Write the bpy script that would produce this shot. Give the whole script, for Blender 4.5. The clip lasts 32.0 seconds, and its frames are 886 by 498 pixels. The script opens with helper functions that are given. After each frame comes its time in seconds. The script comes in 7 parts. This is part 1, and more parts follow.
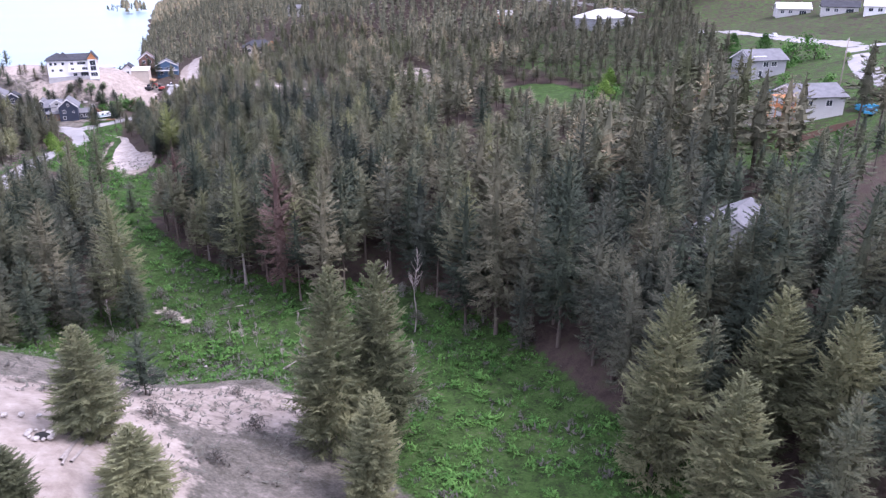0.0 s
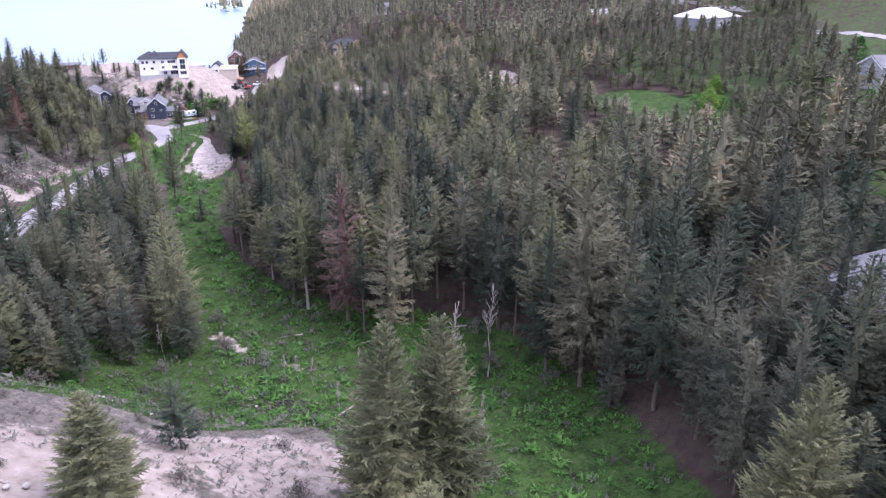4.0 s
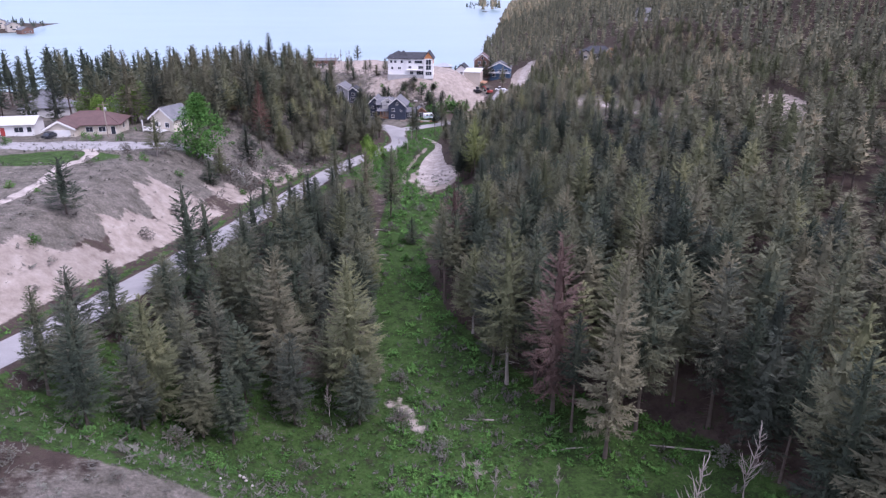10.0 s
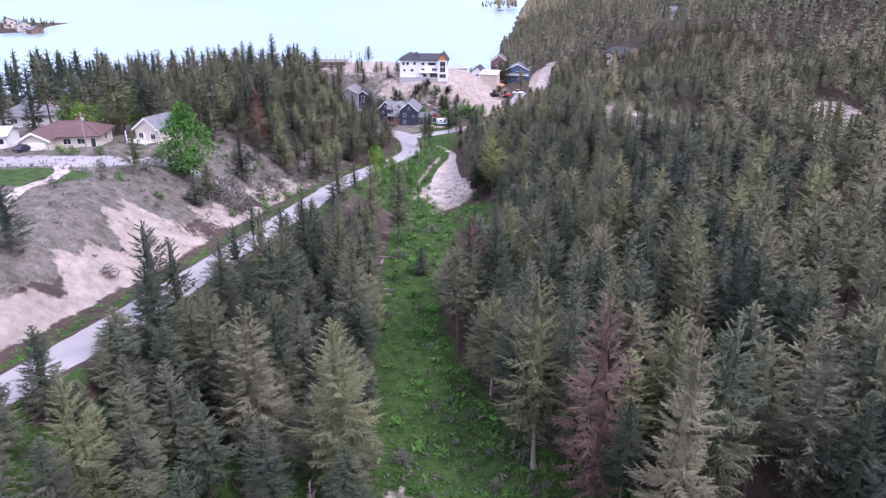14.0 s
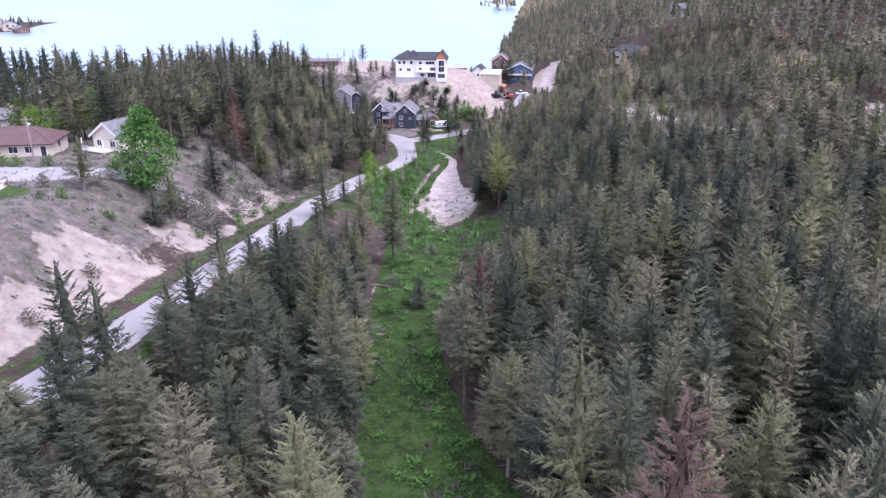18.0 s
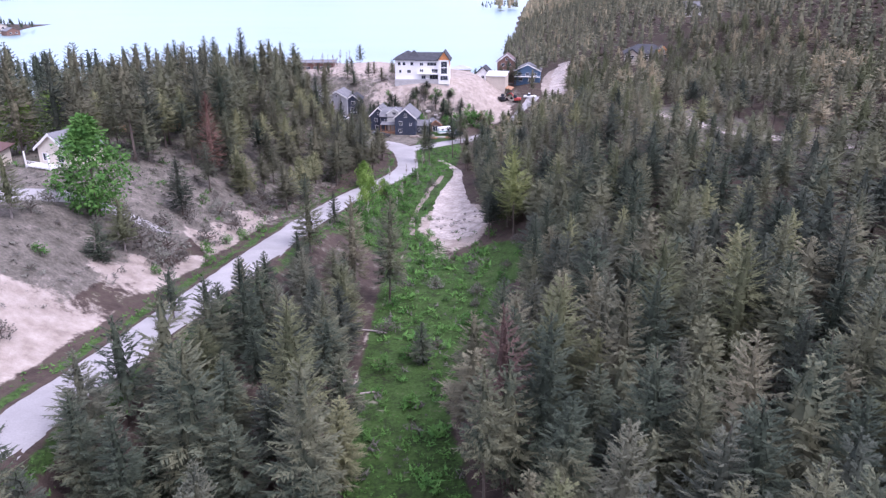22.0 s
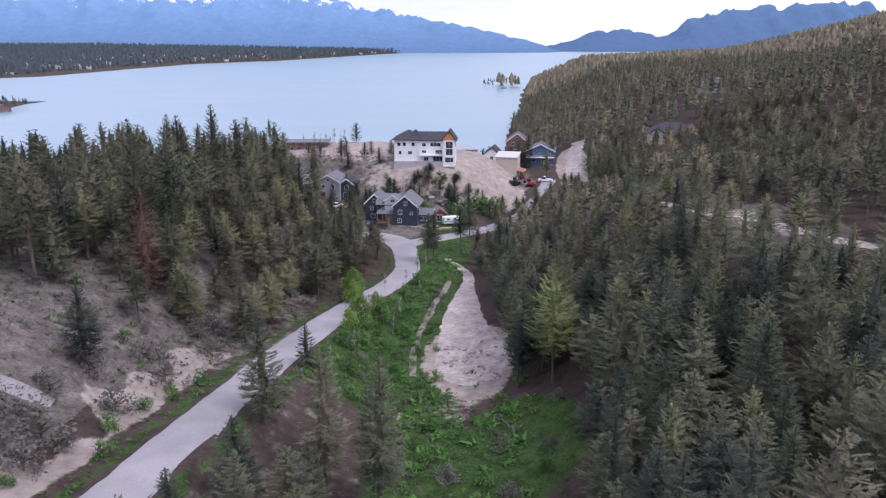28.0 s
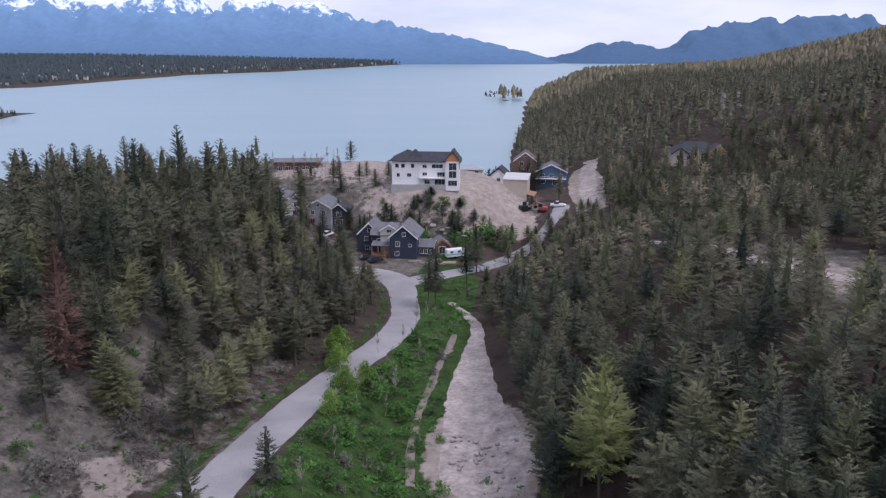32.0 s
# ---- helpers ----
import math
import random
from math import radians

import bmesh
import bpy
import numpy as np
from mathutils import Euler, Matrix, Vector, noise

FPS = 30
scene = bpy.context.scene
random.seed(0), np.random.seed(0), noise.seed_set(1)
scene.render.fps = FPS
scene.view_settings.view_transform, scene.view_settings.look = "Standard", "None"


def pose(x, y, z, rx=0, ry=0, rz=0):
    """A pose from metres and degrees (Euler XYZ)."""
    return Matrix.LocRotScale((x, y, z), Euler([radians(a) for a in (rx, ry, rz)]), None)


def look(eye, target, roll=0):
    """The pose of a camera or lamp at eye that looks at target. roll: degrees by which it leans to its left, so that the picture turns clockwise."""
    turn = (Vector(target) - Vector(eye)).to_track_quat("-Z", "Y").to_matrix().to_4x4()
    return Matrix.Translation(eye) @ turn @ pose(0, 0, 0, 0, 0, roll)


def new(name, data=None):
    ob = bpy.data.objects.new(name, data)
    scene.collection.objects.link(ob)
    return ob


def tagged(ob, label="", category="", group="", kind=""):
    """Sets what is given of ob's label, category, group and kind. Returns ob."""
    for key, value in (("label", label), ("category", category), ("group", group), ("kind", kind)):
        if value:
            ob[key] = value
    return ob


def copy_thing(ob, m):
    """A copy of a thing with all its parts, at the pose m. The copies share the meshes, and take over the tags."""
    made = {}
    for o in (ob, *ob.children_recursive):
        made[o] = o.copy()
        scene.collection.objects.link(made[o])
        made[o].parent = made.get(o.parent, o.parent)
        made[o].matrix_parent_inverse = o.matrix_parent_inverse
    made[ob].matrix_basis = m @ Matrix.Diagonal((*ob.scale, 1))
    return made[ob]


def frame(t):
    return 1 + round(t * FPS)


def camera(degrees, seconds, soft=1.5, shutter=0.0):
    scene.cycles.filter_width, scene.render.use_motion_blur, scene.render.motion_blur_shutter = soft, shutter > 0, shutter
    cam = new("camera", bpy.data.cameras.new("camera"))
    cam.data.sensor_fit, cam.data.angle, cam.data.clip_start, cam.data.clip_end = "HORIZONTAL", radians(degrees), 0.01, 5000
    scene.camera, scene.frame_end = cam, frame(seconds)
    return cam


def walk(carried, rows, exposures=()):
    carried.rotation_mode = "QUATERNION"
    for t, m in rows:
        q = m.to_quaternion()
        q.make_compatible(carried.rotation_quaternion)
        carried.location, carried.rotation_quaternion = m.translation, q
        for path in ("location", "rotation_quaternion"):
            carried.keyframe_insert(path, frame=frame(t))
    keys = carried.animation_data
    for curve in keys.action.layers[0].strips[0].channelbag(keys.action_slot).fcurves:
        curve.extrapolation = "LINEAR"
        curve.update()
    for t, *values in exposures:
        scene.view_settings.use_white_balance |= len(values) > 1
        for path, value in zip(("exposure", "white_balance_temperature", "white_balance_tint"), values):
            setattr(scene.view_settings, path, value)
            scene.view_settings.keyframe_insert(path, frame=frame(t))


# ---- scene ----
cam = camera(62.74, 32.0, 1.3)

# seconds, eye, pitch, heading (to the left of +y), roll
PATH = [
    (0, (0.00, 0.00, 75.40), -21.452, -27.031, 0.23),
    (1, (1.46, 2.90, 75.54), -21.494, -26.065, 0.23),
    (2, (3.17, 5.94, 75.64), -21.523, -24.226, 0.14),
    (2.5, (4.05, 7.49, 75.67), -21.550, -23.249, 0.10),
    (4.5, (7.42, 14.57, 75.67), -21.716, -18.794, -0.28),
    (5, (8.22, 16.61, 75.60), -21.684, -17.283, -0.25),
    (6, (9.68, 20.81, 75.41), -21.632, -13.350, -0.30),
    (7, (10.79, 24.95, 75.15), -21.498, -8.136, -0.08),
    (8, (11.43, 28.85, 75.16), -21.452, -4.008, 0.26),
    (9, (12.28, 33.65, 75.05), -21.497, -2.291, 0.20),
    (10, (12.76, 38.31, 74.99), -21.531, -1.102, 0.19),
    (11, (13.08, 43.05, 74.96), -21.567, -0.160, 0.20),
    (12, (13.09, 48.09, 74.96), -21.615, 0.096, 0.11),
    (13, (13.21, 53.04, 74.64), -21.598, 0.101, 0.05),
    (13.5, (13.25, 55.42, 74.35), -21.623, 0.114, 0.04),
    (15.5, (13.24, 65.52, 72.62), -21.614, 0.048, 0.10),
    (16, (13.11, 68.07, 72.18), -21.595, 0.006, 0.07),
    (17, (12.85, 73.34, 71.34), -21.570, -0.050, 0.07),
    (18, (12.56, 78.64, 70.58), -21.568, -0.102, 0.03),
    (19, (12.39, 84.07, 69.80), -21.552, -0.094, -0.02),
    (20, (12.15, 89.60, 69.02), -21.518, -0.097, -0.09),
    (21, (11.93, 95.13, 68.38), -21.396, -0.085, -0.10),
    (22, (11.67, 101.11, 67.21), -21.385, -0.024, -0.12),
    (23, (11.41, 107.34, 65.55), -21.368, 0.017, -0.11),
    (24, (11.24, 113.99, 64.38), -20.941, 0.097, -0.13),
    (25, (10.98, 120.67, 64.20), -18.744, 0.057, -0.05),
    (26, (10.58, 126.92, 64.30), -16.650, 0.028, -0.05),
    (26.5, (10.45, 130.03, 64.32), -15.775, 0.017, -0.05),
    (28.5, (10.01, 143.09, 64.26), -15.686, 0.012, -0.13),
    (29, (9.98, 146.28, 64.28), -15.707, 0.025, -0.07),
    (30, (9.99, 152.84, 64.34), -15.682, 0.090, -0.22),
    (31, (9.66, 159.57, 64.33), -15.624, 0.054, 0.01),
    (32, (9.24, 166.65, 64.30), -14.848, 0.000, 0.04),
]


def aim(pitch, heading):
    p, h = radians(pitch), radians(heading)
    return Vector((-math.sin(h) * math.cos(p), math.cos(h) * math.cos(p), math.sin(p)))


walk(cam, [(t, look(Vector(e), Vector(e) + aim(p, h), r)) for t, e, p, h, r in PATH],
     ((0, 1.52, 5680, 31), (5, 1.42, 5680, 31), (9, 0.95, 5680, 31), (13, 1.25, 5680, 32), (16, 1.36, 5680, 32), (23.5, 1.32, 5680, 31), (26.5, 0.72, 5800, 27), (28.5, 0.62, 5800, 27), (31, 0.4, 5780, 25), (32, 0.25, 5800, 23)))
# ---- light ----
world = bpy.data.worlds.new("sky")
scene.world = world
world.use_nodes = True
wn, wl = world.node_tree.nodes, world.node_tree.links
wn.clear()
sky = wn.new("ShaderNodeTexSky")
sky.sky_type, sky.sun_disc = "NISHITA", False
sky.sun_elevation, sky.sun_rotation = radians(54), radians(235)
sky.air_density, sky.dust_density, sky.ozone_density = 1.0, 0.4, 2.0
geo_w = wn.new("ShaderNodeTexCoord")
map_w = wn.new("ShaderNodeMapping")
map_w.inputs["Scale"].default_value = (1.0, 1.0, 5.0)
cloud = wn.new("ShaderNodeTexNoise")
cloud.inputs["Scale"].default_value, cloud.inputs["Detail"].default_value = 2.6, 8
cloud.inputs["Roughness"].default_value = 0.58
cover = wn.new("ShaderNodeValToRGB")
cover.color_ramp.elements[0].position, cover.color_ramp.elements[1].position = 0.30, 0.56
cover.color_ramp.elements[0].color = (0.5, 0.5, 0.5, 1)
tone = wn.new("ShaderNodeMixRGB")
tone.inputs[2].default_value = (10.6, 10.9, 12.0, 1)
shine = wn.new("ShaderNodeBackground")
shine.inputs["Strength"].default_value = 0.070
out_w = wn.new("ShaderNodeOutputWorld")
wl.new(geo_w.outputs["Generated"], map_w.inputs["Vector"])
wl.new(map_w.outputs["Vector"], cloud.inputs["Vector"])
wl.new(cloud.outputs["Fac"], cover.inputs["Fac"])
wl.new(cover.outputs["Color"], tone.inputs[0])
wl.new(sky.outputs["Color"], tone.inputs[1])
wl.new(tone.outputs["Color"], shine.inputs["Color"])
wl.new(shine.outputs["Background"], out_w.inputs["Surface"])

sun_data = bpy.data.lights.new("sun", "SUN")
sun_data.energy, sun_data.angle, sun_data.color = 1.5, radians(28), (1.0, 0.95, 0.89)
sun = new("sun", sun_data)
sun.matrix_world = look((0, 0, 400), (-225, 160, 20))
scene.view_settings.exposure = 0.0


# ---- materials ----
def shader(name, rough=0.9, metal=0.0, spec=0.3):
    m = bpy.data.materials.new(name)
    m.use_nodes = True
    b = m.node_tree.nodes["Principled BSDF"]
    b.inputs["Roughness"].default_value, b.inputs["Metallic"].default_value = rough, metal
    b.inputs["Specular IOR Level"].default_value = spec
    return m, m.node_tree.nodes, m.node_tree.links, b


def noise_node(n, l, scale, detail=5, coord="Object", rough=0.6, stretch=None):
    tc = n.new("ShaderNodeTexCoord")
    t = n.new("ShaderNodeTexNoise")
    t.inputs["Scale"].default_value, t.inputs["Detail"].default_value, t.inputs["Roughness"].default_value = scale, detail, rough
    if stretch:
        mp = n.new("ShaderNodeMapping")
        mp.inputs["Scale"].default_value = stretch
        l.new(tc.outputs[coord], mp.inputs["Vector"])
        l.new(mp.outputs["Vector"], t.inputs["Vector"])
    else:
        l.new(tc.outputs[coord], t.inputs["Vector"])
    return t


def ramp_node(n, l, source, stops):
    r = n.new("ShaderNodeValToRGB")
    e = r.color_ramp.elements
    while len(e) < len(stops):
        e.new(0.5)
    for el, (p, c) in zip(e, stops):
        el.position, el.color = p, (*c, 1)
    l.new(source, r.inputs["Fac"])
    return r


def mix_node(n, l, fac, a, b, mode="MIX"):
    m = n.new("ShaderNodeMixRGB")
    m.blend_type = mode
    for k, v in ((0, fac), (1, a), (2, b)):
        if isinstance(v, (int, float)):
            m.inputs[k].default_value = v
        elif isinstance(v, tuple):
            m.inputs[k].default_value = (*v, 1)
        else:
            l.new(v, m.inputs[k])
    return m


def bump_node(n, l, b, source, strength=0.4, distance=0.05):
    u = n.new("ShaderNodeBump")
    u.inputs["Strength"].default_value, u.inputs["Distance"].default_value = strength, distance
    l.new(source, u.inputs["Height"])
    l.new(u.outputs["Normal"], b.inputs["Normal"])


def plain(name, color, rough=0.7, metal=0.0, scale=1.5, spread=0.25, bump=0.2, fine=14.0, spec=0.3, deep=0.02, grain=0.25):
    """A surface of one colour with stains at one scale and grain at another."""
    m, n, l, b = shader(name, rough, metal, spec)
    big, small = noise_node(n, l, scale), noise_node(n, l, fine, 3)
    lo, hi = tuple(c * (1 - spread) for c in color), tuple(min(1, c * (1 + spread * 0.6)) for c in color)
    r = ramp_node(n, l, big.outputs["Fac"], [(0.3, lo), (0.7, hi)])
    g = mix_node(n, l, grain, r.outputs["Color"], small.outputs["Fac"], "OVERLAY")
    l.new(g.outputs["Color"], b.inputs["Base Color"])
    bump_node(n, l, b, small.outputs["Fac"], bump, deep)
    return m


def foliage(name, dark, mid, light, patch=0.16, spec=0.08, thin=0.10, lace=0.0):
    """Leaves or needles: tone by tree, by clump and by leaf; some light comes through."""
    m, n, l, b = shader(name, 0.75, 0, spec)
    tc = n.new("ShaderNodeNewGeometry")
    t = n.new("ShaderNodeTexNoise")
    t.inputs["Scale"].default_value, t.inputs["Detail"].default_value = patch, 2
    l.new(tc.outputs["Position"], t.inputs["Vector"])
    info = n.new("ShaderNodeObjectInfo")
    add = n.new("ShaderNodeMath")
    add.operation = "MULTIPLY_ADD"
    l.new(info.outputs["Random"], add.inputs[0])
    add.inputs[1].default_value = 0.36
    l.new(t.outputs["Fac"], add.inputs[2])
    isl = n.new("ShaderNodeMath")
    isl.operation = "MULTIPLY_ADD"
    l.new(tc.outputs["Random Per Island"], isl.inputs[0])
    isl.inputs[1].default_value = 0.22
    l.new(add.outputs[0], isl.inputs[2])
    r = ramp_node(n, l, isl.outputs[0], [(0.45, dark), (0.75, mid), (1.0, light)])
    l.new(r.outputs["Color"], b.inputs["Base Color"])
    tr = n.new("ShaderNodeBsdfTranslucent")
    l.new(r.outputs["Color"], tr.inputs["Color"])
    mx = n.new("ShaderNodeMixShader")
    mx.inputs[0].default_value = thin
    l.new(b.outputs[0], mx.inputs[1])
    l.new(tr.outputs[0], mx.inputs[2])
    done = mx.outputs[0]
    if lace:
        # needles with air between them: each spray is broken up finely
        fine = noise_node(n, l, lace, 2, rough=0.75)
        hole = ramp_node(n, l, fine.outputs["Fac"], [(0.42, (0, 0, 0)), (0.45, (1, 1, 1))])
        clear = n.new("ShaderNodeBsdfTransparent")
        open_mix = n.new("ShaderNodeMixShader")
        l.new(hole.outputs["Color"], open_mix.inputs[0])
        l.new(clear.outputs[0], open_mix.inputs[1])
        l.new(done, open_mix.inputs[2])
        done = open_mix.outputs[0]
    l.new(done, n["Material Output"].inputs["Surface"])
    return m


M_NEEDLE = foliage("needles", (0.037, 0.048, 0.035), (0.072, 0.089, 0.061), (0.147, 0.150, 0.093), thin=0.05, lace=4.6)
M_NEEDLE_BLUE = foliage("grey_needles", (0.039, 0.049, 0.037), (0.079, 0.089, 0.067), (0.148, 0.150, 0.104), thin=0.05, lace=4.6)
M_NEEDLE_YEL = foliage("yellow_needles", (0.076, 0.085, 0.046), (0.132, 0.142, 0.078), (0.211, 0.214, 0.113), thin=0.05, lace=4.6)
M_NEEDLE_OLIVE = foliage("olive_needles", (0.068, 0.072, 0.047), (0.127, 0.126, 0.082), (0.196, 0.183, 0.120), thin=0.05, lace=4.6)
M_NEEDLE_BRIGHT = foliage("bright_needles", (0.106, 0.131, 0.051), (0.184, 0.211, 0.080), (0.253, 0.275, 0.111), thin=0.05, lace=4.6)
# distant firs: same needles in a paler tone, haze put into the colour
M_NEEDLE_HAZE = foliage("hazed_needles", (0.087, 0.094, 0.065), (0.182, 0.177, 0.117), (0.347, 0.291, 0.185), 0.10, thin=0.05)
M_NEEDLE_DEAD = foliage("dead_needles", (0.076, 0.051, 0.044), (0.138, 0.094, 0.080), (0.193, 0.140, 0.118), thin=0.05, lace=4.6)
M_NEEDLE_RED = foliage("red_needles", (0.109, 0.062, 0.049), (0.193, 0.117, 0.093), (0.268, 0.176, 0.145), thin=0.05, lace=4.6)
M_LEAF = foliage("broad_leaves", (0.036, 0.093, 0.024), (0.060, 0.147, 0.034), (0.104, 0.216, 0.052), 0.5, lace=5.0)
M_LEAF_LIME = foliage("lime_leaves", (0.09, 0.16, 0.03), (0.15, 0.25, 0.05), (0.22, 0.32, 0.08), 0.5, lace=5.0)
M_SHRUB = foliage("shrub_leaves", (0.037, 0.078, 0.025), (0.062, 0.135, 0.034), (0.097, 0.205, 0.047), 0.22, lace=7.0)
M_SAGE = foliage("sage_leaves", (0.085, 0.082, 0.070), (0.128, 0.120, 0.103), (0.170, 0.172, 0.139), 0.3, lace=8.0)
M_BARK = plain("bark", (0.13, 0.105, 0.088), 0.95, 0, 0.8, 0.35, 0.8, 9)
M_DEADWOOD = plain("dead_wood", (0.33, 0.29, 0.26), 0.9, 0, 1.0, 0.3, 0.5, 12)
M_ROAD = plain("packed_gravel_road", (0.31, 0.297, 0.292), 0.95, 0, 0.12, 0.22, 0.35, 6)
M_PALE = plain("pale_gravel", (0.43, 0.375, 0.335), 0.97, 0, 0.35, 0.34, 1.0, 1.5, deep=0.35, grain=0.6)
M_DIRT = plain("brown_dirt", (0.25, 0.205, 0.175), 0.98, 0, 0.5, 0.3, 0.8, 3)
M_ROCK = plain("pale_rock", (0.40, 0.365, 0.335), 0.9, 0, 1.2, 0.3, 0.7, 7)
M_WHITE = plain("white_house_wrap", (0.80, 0.79, 0.77), 0.6, 0, 0.4, 0.06, 0.1, 5)
M_TRIM = plain("white_trim", (0.78, 0.77, 0.75), 0.5, 0, 0.8, 0.06, 0.05, 10)
M_DARKROOF = plain("charcoal_shingles", (0.055, 0.057, 0.065), 0.9, 0, 0.7, 0.3, 0.6, 6)
M_NAVY = plain("navy_siding", (0.050, 0.060, 0.088), 0.7, 0, 0.6, 0.15, 0.2, 9)
M_BEIGE = plain("beige_siding", (0.50, 0.44, 0.37), 0.8, 0, 0.5, 0.1, 0.2, 8)
M_GREYSIDE = plain("grey_siding", (0.33, 0.33, 0.34), 0.8, 0, 0.5, 0.12, 0.2, 8)
M_LIGHTGREY = plain("light_grey_siding", (0.52, 0.51, 0.49), 0.8, 0, 0.5, 0.1, 0.2, 8)
M_CREAM = plain("cream_stucco", (0.62, 0.56, 0.47), 0.85, 0, 0.5, 0.1, 0.3, 10)
M_BROWNROOF = plain("brown_metal_roof", (0.12, 0.072, 0.066), 0.6, 0, 0.6, 0.2, 0.2, 6)
M_GREYROOF = plain("grey_shingles", (0.17, 0.17, 0.18), 0.9, 0, 0.6, 0.25, 0.5, 6)
M_BROWNWALL = plain("red_brown_siding", (0.20, 0.115, 0.090), 0.8, 0, 0.6, 0.2, 0.3, 8)
M_ORANGE = plain("orange_sheathing", (0.62, 0.27, 0.11), 0.8, 0, 0.7, 0.12, 0.2, 8)
M_TIMBER = plain("cedar_timber", (0.36, 0.20, 0.12), 0.8, 0, 0.8, 0.2, 0.4, 10)
M_BLUE = plain("blue_siding", (0.075, 0.13, 0.21), 0.7, 0, 0.6, 0.12, 0.2, 8)
M_TARP = plain("blue_tarp", (0.05, 0.28, 0.45), 0.5, 0, 1.2, 0.2, 0.4, 5)
M_CONCRETE = plain("concrete", (0.42, 0.41, 0.40), 0.9, 0, 0.5, 0.15, 0.3, 6)
M_STEEL = plain("galvanised_steel", (0.45, 0.46, 0.48), 0.45, 0.7, 1.0, 0.15, 0.1, 9)
M_POLE = plain("weathered_pole", (0.30, 0.25, 0.21), 0.9, 0, 0.8, 0.25, 0.4, 10)
M_CARWHITE = plain("white_car_paint", (0.78, 0.78, 0.78), 0.3, 0, 0.8, 0.05, 0.0, 8, 0.5)
M_CARDARK = plain("dark_car_paint", (0.03, 0.032, 0.04), 0.3, 0.2, 0.8, 0.1, 0.0, 8, 0.5)
M_CARRED = plain("red_machine_paint", (0.42, 0.06, 0.05), 0.5, 0, 0.8, 0.15, 0.1, 8, 0.5)
M_CARTEAL = plain("teal_paint", (0.25, 0.45, 0.48), 0.4, 0, 0.8, 0.1, 0.1, 8, 0.5)
M_TYRE = plain("tyre_rubber", (0.02, 0.02, 0.02), 0.95, 0, 2, 0.2, 0.2, 20)


def glass_mat():
    m, n, l, b = shader("window_glass", 0.08, 0, 0.6)
    b.inputs["Base Color"].default_value = (0.035, 0.042, 0.055, 1)
    w = noise_node(n, l, 0.7, 2)
    r = ramp_node(n, l, w.outputs["Fac"], [(0.3, (0.05, 0.05, 0.05)), (0.7, (0.16, 0.16, 0.16))])
    l.new(r.outputs["Color"], b.inputs["Roughness"])
    return m


M_GLASS = glass_mat()


def water_mat():
    m, n, l, b = shader("lake_water", 0.30, 0, 0.5)
    t = noise_node(n, l, 0.004, 4, stretch=(1, 3, 1))
    r = ramp_node(n, l, t.outputs["Fac"], [(0.3, (0.175, 0.275, 0.30)), (0.7, (0.205, 0.315, 0.335))])
    l.new(r.outputs["Color"], b.inputs["Base Color"])
    w = noise_node(n, l, 0.5, 5, stretch=(1, 2.2, 1))
    bump_node(n, l, b, w.outputs["Fac"], 0.25, 0.12)
    return m


M_WATER = water_mat()


